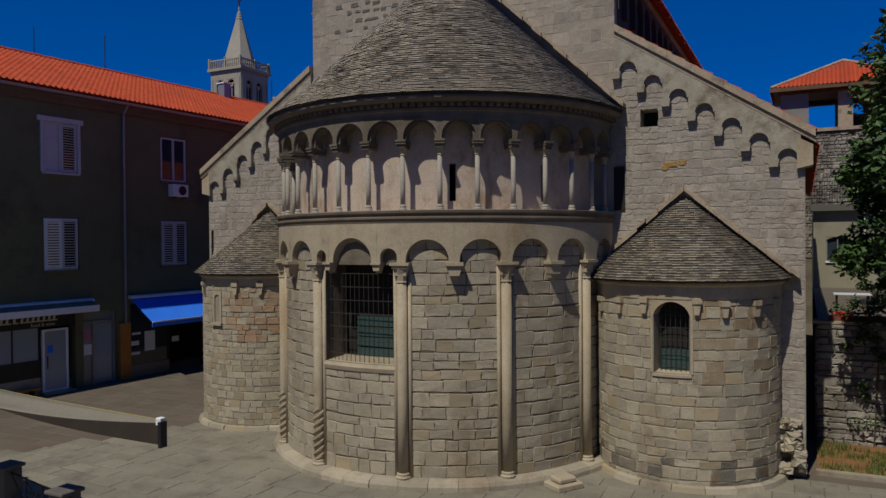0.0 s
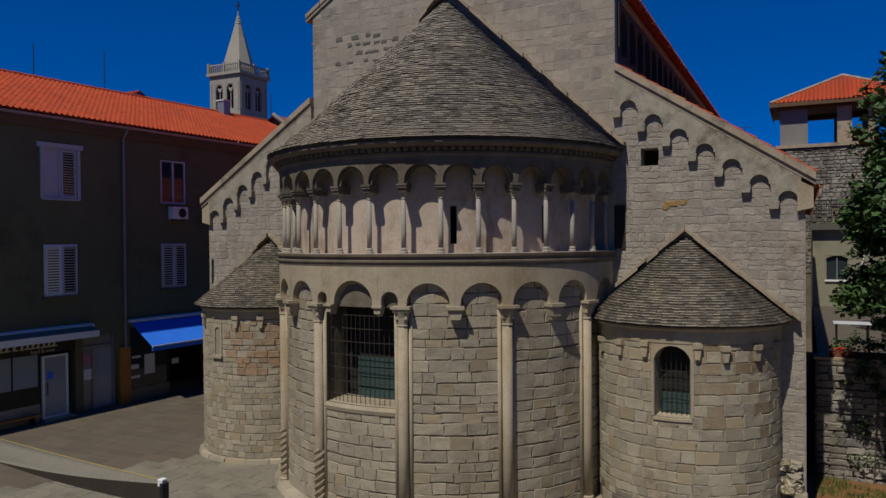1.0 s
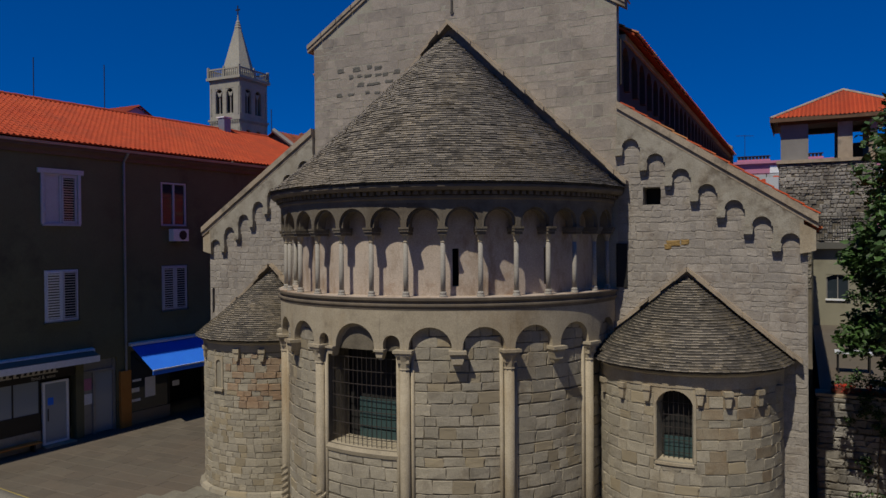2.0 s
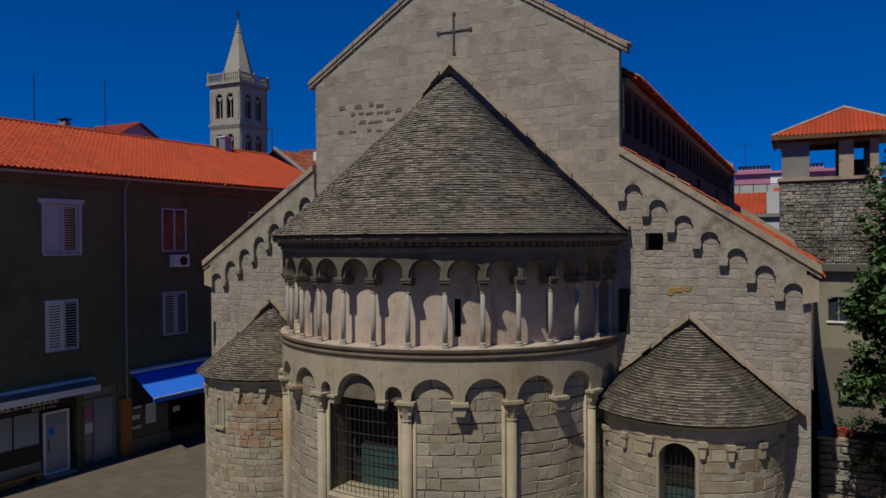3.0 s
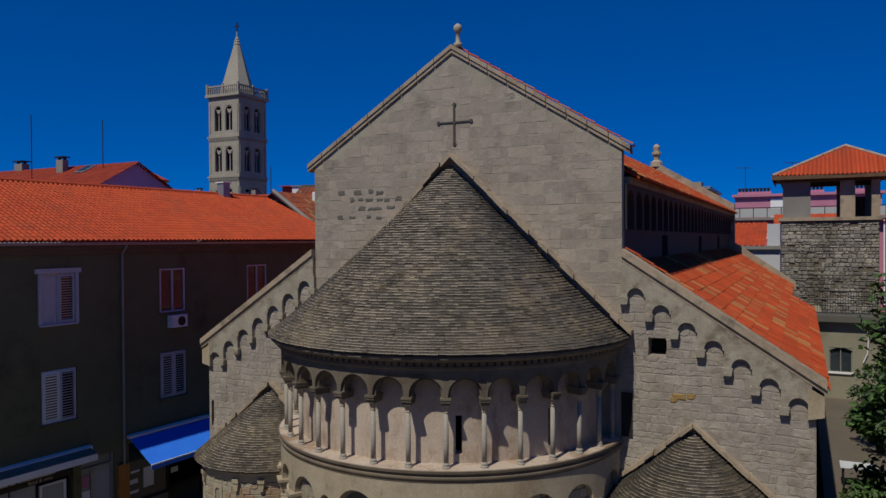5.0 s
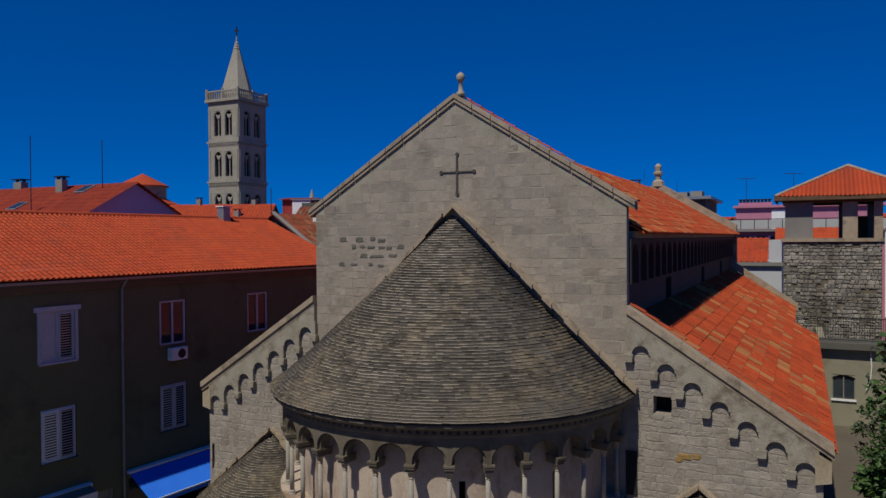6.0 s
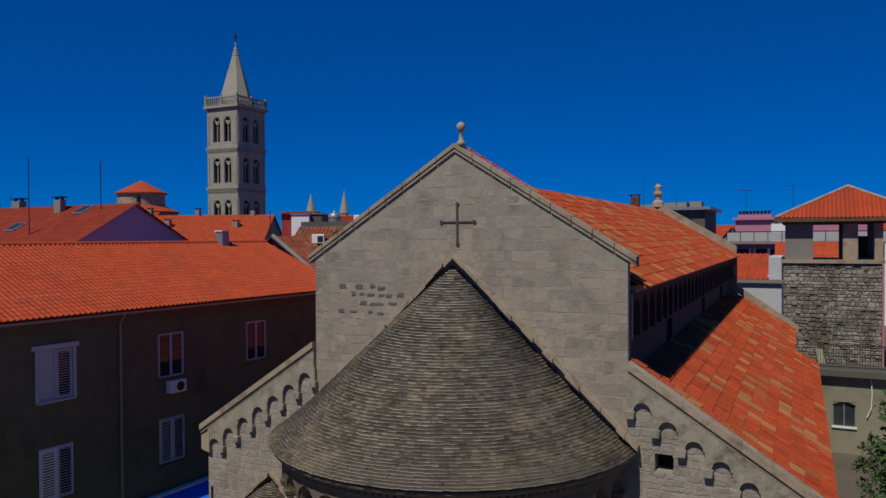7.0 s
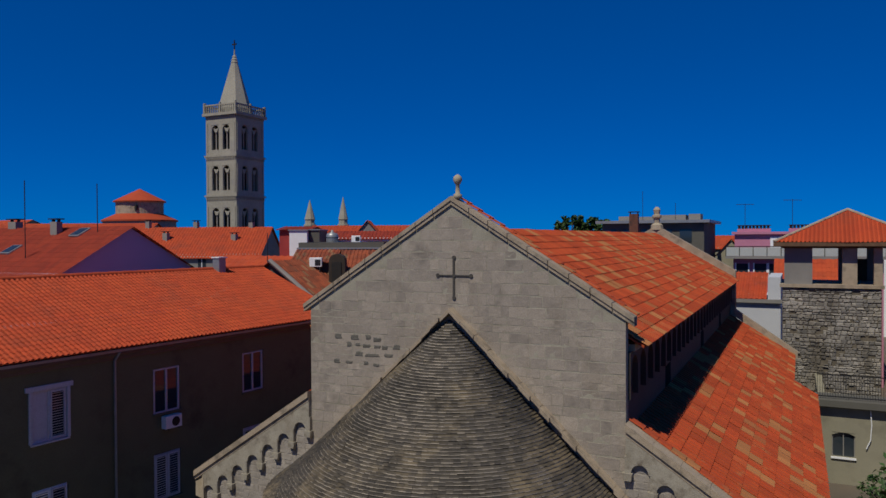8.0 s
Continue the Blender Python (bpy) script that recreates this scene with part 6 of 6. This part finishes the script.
chimney(-15.2, 74.6, 14.0, 19.2, 0.85, M_BRICKC, "tall soot-stained brick chimney")
gable_house(-11.5, -7.6, 118, 128, 14.4, 16.6, "y", M_CREAM, "cream house among far roofs", 0.6)
for k, (x, y, w, d, ze, zr, ax) in enumerate(((-8, 140, 14, 10, 15.0, 17.2, "x"), (8, 150, 16, 12, 15, 17.6, "x"), (22, 120, 18, 14, 14.5, 17, "y"), (14, 96, 10, 9, 13.5, 15.6, "x"), (12, 80, 9, 8, 12.2, 14.4, "x"), (1.5, 84, 8, 6, 12.0, 14.6, "x"))):
    gable_house(x - w / 2, x + w / 2, y - d / 2, y + d / 2, ze, zr, ax, (M_CREAM, M_WHITE, M_GREYREND)[k % 3], "far old-town house with red tile roof", 0.8)

# ---- loggia tower ----
loggia = thing("loggia_tower", "rubble tower with an open loggia under a tiled hip roof", "tower")
lf = on_y(57.2)
lw = boxed("wall", (-1.54, 4.45, 57.24, 63.4, 0, 13.3), M_MORTAR, loggia, "coursed grey rubble wall")
random.seed(11)
cells = [c for c in courses(-1.52, 4.43, 4.6, 13.3, (0.12, 0.32), (0.16, 0.5)) if random.random() > 0.08]
B_GREY = unit_blocks("wall_stone", M_RUBBLE_O, 8, 0.13, 0.07)
random.shuffle(cells)
masonry("wall_stone", lf, cells, B_GREY, lw, 0.03, 0.07, -0.04, 300, M_RUBBLE, 0.03)
boxed("ledge", (-1.7, 4.6, 57.05, 63.5, 13.35, 13.58), M_COPING, loggia)
for x0, x1, m in ((-1.42, 0.33, M_GREYREND), (2.14, 3.03, M_COPING), (4.0, 4.5, M_COPING)):
    boxed("pier", (x0, x1, 57.2, 57.75, 13.58, 16.05), m, loggia)
for x0, x1 in ((-1.42, -0.6), (2.14, 3.03), (4.0, 4.5)):
    boxed("rear_pier", (x0, x1, 62.8, 63.3, 13.58, 16.05), M_GREYREND, loggia)
boxed("side_pier", (-1.42, -0.9, 59.8, 60.5, 13.58, 16.05), M_GREYREND, loggia)
boxed("timber_panel", (3.03, 4.0, 62.9, 63.1, 13.58, 15.2), M_WOOD, loggia)
bm = bmesh.new()
for x0, x1, y0, y1 in ((-1.6, 4.7, 57.2, 57.5), (-1.6, 4.7, 63.0, 63.3), (-1.6, -1.3, 57.5, 63.0), (4.4, 4.7, 57.5, 63.0)):
    box(bm, x0, x1, y0, y1, 16.05, 16.5)
part("wall_plate", bm, M_WOOD, loggia)
hx0, hx1, hy0, hy1, ap = -2.05, 7.2, 56.5, 64.4, (2.6, 60.4, 18.68)
bm = bmesh.new()
vs = [bm.verts.new(p) for p in ((hx0, hy0, 16.44), (hx1, hy0, 16.44), (hx1, hy1, 16.44), (hx0, hy1, 16.44), ap)]
for f in ((0, 1, 4), (1, 2, 4), (2, 3, 4), (3, 0, 4), (3, 2, 1, 0)):
    bm.faces.new([vs[i] for i in f])
box(bm, hx0 - 0.05, hx1, hy0 - 0.05, hy0, 16.2, 16.47)
box(bm, hx0 - 0.05, hx0, hy0, hy1, 16.2, 16.47)
hip = part("roof", bm, M_WOOD, loggia, "red tile hip roof")
verts, faces = [], []
for (c0, c1) in (((hx0, hy0), (hx1, hy0)), ((hx1, hy0), (hx1, hy1)), ((hx1, hy1), (hx0, hy1)), ((hx0, hy1), (hx0, hy0))):
    p0, p1, top = Vector((*c0, 16.5)), Vector((*c1, 16.5)), Vector((ap[0], ap[1], ap[2] + 0.08))
    n = int((p1 - p0).length / 0.26)
    for k in range(n):
        a, b, c = p0.lerp(p1, k / n), p0.lerp(p1, (k + 0.3) / n), p0.lerp(p1, (k + 0.62) / n)
        f = 1 - abs(2 * (k + 0.5) / n - 1)
        ridge = (p0 if k < n / 2 else p1).lerp(top, f)
        d = ridge - a.lerp(c, 0.5)
        base = len(verts)
        for q in (a - d * 0.03, b - d * 0.03 + Vector((0, 0, 0.09)), c - d * 0.03):
            verts += [q, q + d * 1.03]
        verts += [p0.lerp(p1, (k + 1) / n), p0.lerp(p1, (k + 1) / n) + d]
        faces += [(base, base + 2, base + 3, base + 1), (base + 2, base + 4, base + 5, base + 3), (base + 4, base + 6, base + 7, base + 5)]
from_lists("tile_field", verts, faces, M_TILE, hip)["kind"] = "stuff"
for cxy in ((hx0, hy0), (hx1, hy0), (hx0, hy1), (hx1, hy1)):
    bm = bmesh.new()
    tube(bm, (*cxy, 16.52), (ap[0], ap[1], ap[2] + 0.1), 0.11, 8)
    part("hip_ridge", bm, M_COPING, hip)

# ---- cream house with terrace ----
rh = thing("cream_house", "cream rendered house with a railed roof terrace", "house")
rf = on_y(46.6)
bm = bmesh.new()
rh_wins = [(1.15, 2.28, 4.7, 6.05), (1.15, 2.12, 0.4, 2.2), (4.6, 5.7, 4.7, 6.05), (4.6, 5.6, 0.4, 2.2)]
wall_holes(bm, 0.5, 13, 0, 7.5, rh_wins, rf, 0.0, -0.4)
rw = part("wall", bm, M_CREAM, rh, "stained cream rendered wall")
boxed("side_wall", (0.5, 0.9, 47.0, 57.1, 0, 7.5), M_CREAM, rh)
boxed("terrace", (0.35, 13, 46.2, 48.4, 7.5, 7.85), M_GREYGREEN, rh)
# near-black sheet added behind the windows as room shade
boxed("inner_wall", (0.9, 13, 48.2, 48.3, 0, 7.5), M_DARK, rh)
for a, b, c, d in rh_wins:
    w = boxed("window", (a, b, 46.78, 46.8, c, d), M_GLASS, rh)
    boxed("sill", (a - 0.05, b + 0.05, 46.5, 46.75, c - 0.1, c - 0.004), M_WHITE, w)
    if c > 3:
        for x in (a, (a + b) / 2 - 0.025, b - 0.05):
            boxed("frame", (x, x + 0.05, 46.7, 46.76, c, d), M_GREYREND, w)
        bm = bmesh.new()
        arc = [(a + (b - a) * i / 8, d - 0.16 + 0.16 * math.sin(math.pi * i / 8)) for i in range(9)]
        prism(bm, arc + [(b, d - 0.001), (a, d - 0.001)], on_y(46.62), 0.0, -0.12)
        part("arched_head", bm, M_CREAM, w)
    else:
        for k in range(3):
            boxed("shutter_board", (a, b, 46.66, 46.7, c + 0.12 + 0.6 * k, c + 0.42 + 0.6 * k), M_WOOD, w)
rail = thing("terrace_railing", "thin dark metal railing round the roof terrace", "railing")
boxed("top_rail", (0.4, 12, 46.72, 46.77, 9.15, 9.2), M_METAL, rail)
boxed("bottom_rail", (0.4, 12, 46.72, 46.77, 7.95, 7.99), M_METAL, rail)
for k in range(90):
    boxed("bar", (0.42 + 0.128 * k, 0.44 + 0.128 * k, 46.735, 46.755, 7.99 if k % 12 else 7.85, 9.15), M_METAL, rail)
bm = bmesh.new()
for p, q in (((3.0, 46.5, 7.4), (3.05, 46.5, 6.6)), ((3.05, 46.5, 6.6), (3.0, 46.5, 5.8)), ((3.0, 46.5, 5.8), (2.8, 46.5, 5.3))):
    tube(bm, p, q, 0.03, 6)
part("cable", bm, M_WHITE, rh, "white hanging cable")
side = thing("neighbour_house", "dark rendered house with a tile roof", "house")
boxed("wall", (5.2, 12, 54, 62, 0, 13.6), M_GREYREND, side)
barrel_roof("roof", (5.0, 58, 15.4), (1, 0, 0), (0, -4.3, -1.9), 7.2, 4.7, M_TILE, side, 0.35, 0.45, 0.07)

# ---- garden side ----
gw = thing("garden_wall", "old mossy rubble garden wall hung with ivy", "wall")
gwb = boxed("wall", (0.32, 14, 24.04, 24.6, 0, 3.5), M_MORTAR, gw)
random.seed(21)
cells = list(courses(0.34, 9.0, 0.0, 3.5, (0.14, 0.3), (0.2, 0.55)))
masonry("wall_stone", on_y(24.0), cells, B_GREY, gwb, 0.012, 0.07, -0.04, 300, M_RUBBLE, 0.03)
boxed("coping", (0.28, 14, 23.95, 24.65, 3.5, 3.58), M_COPING, gw)
tagged(boxed("terrace_ground", (0.45, 14, 24.6, 46.58, 0, 3.2), M_GROUND), "raised garden terrace behind the wall", "ground", kind="structure")
tagged(boxed("lawn", (0.34, 14, 20.95, 24.03, 0, 0.06), M_SOIL), "dry orange soil strip below the garden wall", "lawn", kind="structure")
tagged(boxed("kerb", (0.3, 14, 20.7, 20.94, 0, 0.11), M_STONE), "pale stone kerb along the lawn", "kerb", kind="structure")
random.seed(22)
verts, faces = [], []
for _ in range(5200):
    x, y = random.uniform(0.4, 7.5), random.uniform(21.0, 23.95)
    if noise.noise(Vector((x * 0.9, y * 1.3, 3.0))) < -0.02:
        continue
    a, h = random.uniform(0, 6.28), random.uniform(0.06, 0.2)
    dx, dy = 0.014 * math.cos(a), 0.014 * math.sin(a)
    lx, ly = random.uniform(-0.06, 0.06), random.uniform(-0.06, 0.06)
    b = len(verts)
    verts += [(x - dx, y - dy, 0.06), (x + dx, y + dy, 0.06), (x + lx, y + ly, 0.06 + h)]
    faces.append((b, b + 1, b + 2))
tagged(from_lists("grass", verts, faces, M_GRASS), "tufts of green grass in dry soil", "grass", kind="stuff")


def leaf_mesh(name, centres, per, size, mat, parent, spread=0.45):
    """Many small bent leaves scattered round clump centres."""
    verts, faces = [], []
    for c, r in centres:
        for _ in range(per):
            d = Vector((random.gauss(0, 1), random.gauss(0, 1), random.gauss(0, 0.8)))
            p = Vector(c) + d.normalized() * r * random.random() ** 0.45
            q = Euler((random.uniform(-1.0, 1.0), random.uniform(-1.0, 1.0), random.uniform(0, 6.28))).to_matrix()
            s = size * random.uniform(0.6, 1.3)
            b = len(verts)
            for u, v, w in ((0, -0.5, 0), (0.28, 0, 0.06), (0, 0.6, -0.05), (-0.28, 0, 0.06)):
                verts.append(p + q @ Vector((u * s, v * s, w * s)))
            faces += [(b, b + 1, b + 2), (b, b + 2, b + 3)]
    ob = from_lists(name, verts, faces, mat, parent)
    ob["kind"] = "stuff"
    return ob


def tree(x, y, z_top, crown, clumps, per, leaf, label, seed, trunk_r=0.16, low=0.35):
    random.seed(seed)
    t = thing("tree", label, "tree")
    h = z_top * low
    bm = bmesh.new()
    pts = [Vector((x, y, 0)), Vector((x + 0.05, y + 0.05, h * 0.5)), Vector((x - 0.05, y, h)), Vector((x, y, z_top * 0.75))]
    for i, (p, q) in enumerate(zip(pts, pts[1:])):
        tube(bm, p, q, trunk_r * (1 - 0.25 * i), 8)
    part("trunk", bm, M_BARK, t)
    cz, rx, rz = z_top - crown[1], crown[0], crown[1]
    cs = []
    for k in range(clumps):
        while True:
            d = Vector((random.uniform(-1, 1), random.uniform(-1, 1), random.uniform(-1, 1)))
            if 0.25 < d.length < 1 + 0.15 * noise.noise(d * 3):
                break
        c = Vector((x + d.x * rx, y + d.y * rx, cz + d.z * rz))
        cs.append((c, random.uniform(0.25, 0.5) * rx * 0.45))
    for c, r in cs[:: max(1, len(cs) // 22)]:
        bm = bmesh.new()
        s = Vector((x, y, min(c.z - 0.3, max(h * 0.8, c.z - rx))))
        mid = s.lerp(c, 0.5) + Vector((0, 0, 0.25))
        tube(bm, s, mid, trunk_r * 0.35, 5)
        tube(bm, mid, c, trunk_r * 0.2, 5)
        part("limb", bm, M_BARK, t)
    leaf_mesh("crown", cs, per, leaf, M_LEAF, t)
    return t


tree(4.05, 21.9, 12.0, (3.1, 4.7), 330, 150, 0.21, "dark green leafy tree beside the garden wall", 31)
tree_on_terrace = tree(3.4, 35.5, 7.3, (1.9, 2.0), 80, 70, 0.17, "bushy green tree on the garden terrace", 35, 0.1)
tree(-36.0, 125.0, 21.0, (3.2, 3.4), 60, 60, 0.7, "far dark green tree above the roofs", 32, 0.3)
tree(-32.0, 128.0, 20.6, (2.6, 2.6), 40, 60, 0.7, "far dark green tree above the roofs", 33, 0.3)
tree(24, 105, 19.5, (3.5, 4), 50, 60, 0.7, "far dark green tree above the roofs", 34, 0.3)
random.seed(41)
ivy = thing("ivy", "dark ivy hanging over the garden wall", "ivy", kind="")
cs = []
for k in range(150):
    x = random.uniform(1.0, 6.5)
    z = random.uniform(0.6, 3.6)
    if noise.noise(Vector((x * 0.8, z * 0.7, 9.0))) > -0.1 - 0.12 * (x - 1.0):
        cs.append((Vector((x, 23.86, z)), random.uniform(0.12, 0.28)))
leaf_mesh("leaves", cs, 45, 0.1, M_LEAF, ivy)
for x, z0 in ((1.8, 3.0), (2.9, 3.3), (4.2, 3.3)):
    bm = bmesh.new()
    tube(bm, (x, 23.93, 0.0), (x + 0.15, 23.92, z0), 0.02, 5)
    part("stem", bm, M_BARK, ivy)
fl = thing("flower_bed", "red flowers and green shrubs on the garden wall", "plants")
boxed("trough", (0.7, 3.4, 24.1, 24.5, 3.58, 3.72), M_BRICKC, fl)
leaf_mesh("shrub", [(Vector((random.uniform(0.8, 3.4), random.uniform(24.15, 24.6), random.uniform(3.7, 4.15))), 0.22) for _ in range(26)], 50, 0.1, M_LEAF, fl)
leaf_mesh("blossom", [(Vector((random.uniform(0.7, 1.7), 24.12, random.uniform(3.66, 3.85))), 0.1) for _ in range(14)], 16, 0.06, M_FLOWER, fl)
tb = thing("garden_table", "pale garden table on the terrace", "table")
boxed("tabletop", (1.0, 2.2, 30.0, 30.9, 3.92, 3.96), M_WHITEBLUE, tb, bevel=0.01)
for x in (1.08, 2.08):
    for y in (30.08, 30.78):
        boxed("leg", (x, x + 0.05, y, y + 0.05, 3.2, 3.92), M_METAL, tb)

# ---- shade canopy and railing near the camera's foot ----
can = thing("shade_canopy", "sagging cream canvas shade with a yellow edge strap", "canopy")
far = lambda t: Vector((-9.9 - 8.2 * t, 9.2 + 0.85 * t, 2.92 + 0.02 * t - 0.03 * math.sin(math.pi * min(1, t * 1.2))))
near = lambda t: far(t) + Vector((0.02, -(0.06 + 1.35 * t ** 1.1), -0.03 - 0.1 * math.sin(math.pi * min(1.0, t * 1.6)) if t < 0.62 else -0.03))
verts, faces = [], []
N = 28
for i in range(N + 1):
    t = i / N
    a, b = far(t), near(t)
    for j in range(6):
        s = j / 5
        verts.append(a.lerp(b, s) - Vector((0, 0, 0.1 * math.sin(math.pi * s) * t)))
for i in range(N):
    for j in range(5):
        k = i * 6 + j
        faces.append((k, k + 1, k + 7, k + 6))
cv = from_lists("canvas", verts, faces, M_CANVAS, can)
md = cv.modifiers.new("thickness", "SOLIDIFY")
md.thickness = 0.012
for p in cv.data.polygons:
    p.use_smooth = True
# the near flap hangs in shade, which its dark colour carries
verts, faces = [], []
for i in range(N + 1):
    t = i / N
    b = near(t)
    drop = 0.36 * max(0.0, 1 - t / 0.5)
    verts += [b, b - Vector((0, 0, drop + 0.02)), b - Vector((0, -0.02, drop + 0.02)), b - Vector((0, -0.02, 0))]
for i in range(N):
    k = 4 * i
    for q in ((0, 4, 5, 1), (1, 5, 6, 2), (2, 6, 7, 3)):
        faces.append(tuple(k + v for v in q))
from_lists("flap", verts, faces, M_FLAP, can, "hanging canvas flap, darkened for its shade")
bm = bmesh.new()
for i in range(N):
    tube(bm, far(i / N) + Vector((0, 0.02, 0.0)), far((i + 1) / N) + Vector((0, 0.02, 0.0)), 0.012, 6)
part("edge_strap", bm, M_YELLOW, can, "yellow edge strap")
boxed("end_fitting", (-9.98, -9.86, 9.08, 9.2, 2.86, 2.99), M_WHITE, can, bevel=0.01)
boxed("end_batten", (-9.86, -9.79, 9.02, 9.16, 2.5, 2.94), M_METAL, can)
for y in (8.6, 10.1):
    boxed("mast", (-18.2, -18.08, y, y + 0.12, 0, 3.0), M_METAL, can)
bm = bmesh.new()
tube(bm, (-18.14, 8.66, 2.95), (-18.14, 10.16, 2.95), 0.04, 6)
part("crossbeam", bm, M_METAL, can)
lamp = thing("floodlight", "pale topped floodlight with dark ribs on the canopy", "lamp")
boxed("housing", (-14.9, -14.35, 8.72, 9.02, 2.86, 2.94), M_WHITEBLUE, lamp, bevel=0.03)
boxed("body", (-14.85, -14.38, 8.74, 9.0, 2.74, 2.86), M_METAL, lamp, bevel=0.02)
for k in range(5):
    boxed("rib", (-14.84 + 0.1 * k, -14.81 + 0.1 * k, 8.66, 8.74, 2.62, 2.88), M_METAL, lamp)

fence = thing("stone_railing", "low stone posts with a black cross-braced railing", "railing")
posts = [(-19.4, 11.3), (-16.55, 10.72), (-13.75, 10.12), (-10.95, 9.5)]
for x, y in posts:
    p = boxed("post", (x - 0.22, x + 0.22, y - 0.22, y + 0.22, 0, 0.84), M_DARKSTONE, fence, bevel=0.012)
    bm = bmesh.new()
    box(bm, x - 0.28, x + 0.28, y - 0.28, y + 0.28, 0.84, 0.92, 0.02)
    part("cap", bm, M_DARKSTONE, p)
for (xa, ya), (xb, yb) in zip(posts, posts[1:]):
    a, b = Vector((xa, ya, 0)), Vector((xb, yb, 0))
    d = (b - a).normalized() * 0.22
    a, b = a + d, b - d
    for z in (0.12, 0.76):
        bm = bmesh.new()
        tube(bm, a + Vector((0, 0, z)), b + Vector((0, 0, z)), 0.022, 6)
        part("rail", bm, M_METAL, fence)
    for k in range(3):
        p, q = a.lerp(b, k / 3), a.lerp(b, (k + 1) / 3)
        for z0, z1 in ((0.12, 0.76), (0.76, 0.12)):
            bm = bmesh.new()
            tube(bm, p + Vector((0, 0, z0)), q + Vector((0, 0, z1)), 0.014, 5)
            part("brace", bm, M_METAL, fence)
        bm = bmesh.new()
        tube(bm, q + Vector((0, 0, 0.12)), q + Vector((0, 0, 0.76)), 0.018, 5)
        part("upright", bm, M_METAL, fence)

# ---- flagstones round the apses ----
random.seed(51)
pv = thing("pavement", "worn pale flagstones round the church apses", "pavement", kind="structure")
B_FLAG = []
for _ in range(6):
    bm = bmesh.new()
    j = [random.uniform(-0.015, 0.015) for _ in range(8)]
    v0 = [bm.verts.new((sx * 0.5 + j[i], sy * 0.5 + j[i + 4], 0)) for i, (sx, sy) in enumerate(((-1, -1), (1, -1), (1, 1), (-1, 1)))]
    v1 = [bm.verts.new((v.co.x * 0.985, v.co.y * 0.975, 1)) for v in v0]
    bm.faces.new(v1)
    for i in range(4):
        bm.faces.new((v0[i], v0[(i + 1) % 4], v1[(i + 1) % 4], v1[i]))
    me = bpy.data.meshes.new("flagstone")
    bm.to_mesh(me)
    bm.free()
    me.materials.append(M_PAVE)
    B_FLAG.append(me)
flags, plaza = [], []
for v, u, h, w in [(c[1], c[0], c[3], c[2]) for c in courses(-26.0, 7.5, 7.0, 34.0, (0.4, 0.75), (0.6, 1.5))]:
    if (Vector((u, v, 0)) - Vector((AX, CY, 0))).length < 5.0 or (abs(u - CX) - 6.93) ** 2 + (v - F) ** 2 < 2.1 ** 2 or (v > 20.2 and u > -20.2):
        continue
    (plaza if u < -20.3 + 0.45 * (v - 14) + random.uniform(-0.4, 0.4) or v > 19.8 and u < -16 else flags).append((u, v, w, h))
flags.sort(key=lambda c: abs(math.hypot(c[0] - AX, c[1] - CY) - 6.5))
verts, faces = [], []
for u, v, w, h in plaza:
    m = Matrix.Translation((u, v, 0.0)) @ Matrix.Diagonal((w - 0.006, h - 0.006, random.uniform(0.008, 0.012), 1))
    b = len(verts)
    me = random.choice(B_FLAG)
    verts += [m @ x.co for x in me.vertices]
    faces += [tuple(b + k for k in p.vertices) for p in me.polygons]
from_lists("plaza_slab_field", verts, faces, M_PLAZA, pv)["kind"] = "stuff"
verts, faces = [], []
for i, (u, v, w, h) in enumerate(flags):
    m = Matrix.Translation((u, v, 0.0)) @ Euler((random.uniform(-0.0015, 0.0015), random.uniform(-0.0015, 0.0015), 0)).to_matrix().to_4x4() @ Matrix.Diagonal((w - 0.008, h - 0.008, random.uniform(0.014, 0.018), 1))
    me = random.choice(B_FLAG)
    if i < 300:
        ob = new("flagstone", me)
        ob.parent = pv
        ob.matrix_basis = m
    else:
        b = len(verts)
        verts += [m @ x.co for x in me.vertices]
        faces += [tuple(b + k for k in p.vertices) for p in me.polygons]
if verts:
    from_lists("flagstone_field", verts, faces, M_PAVE_J, pv)["kind"] = "stuff"
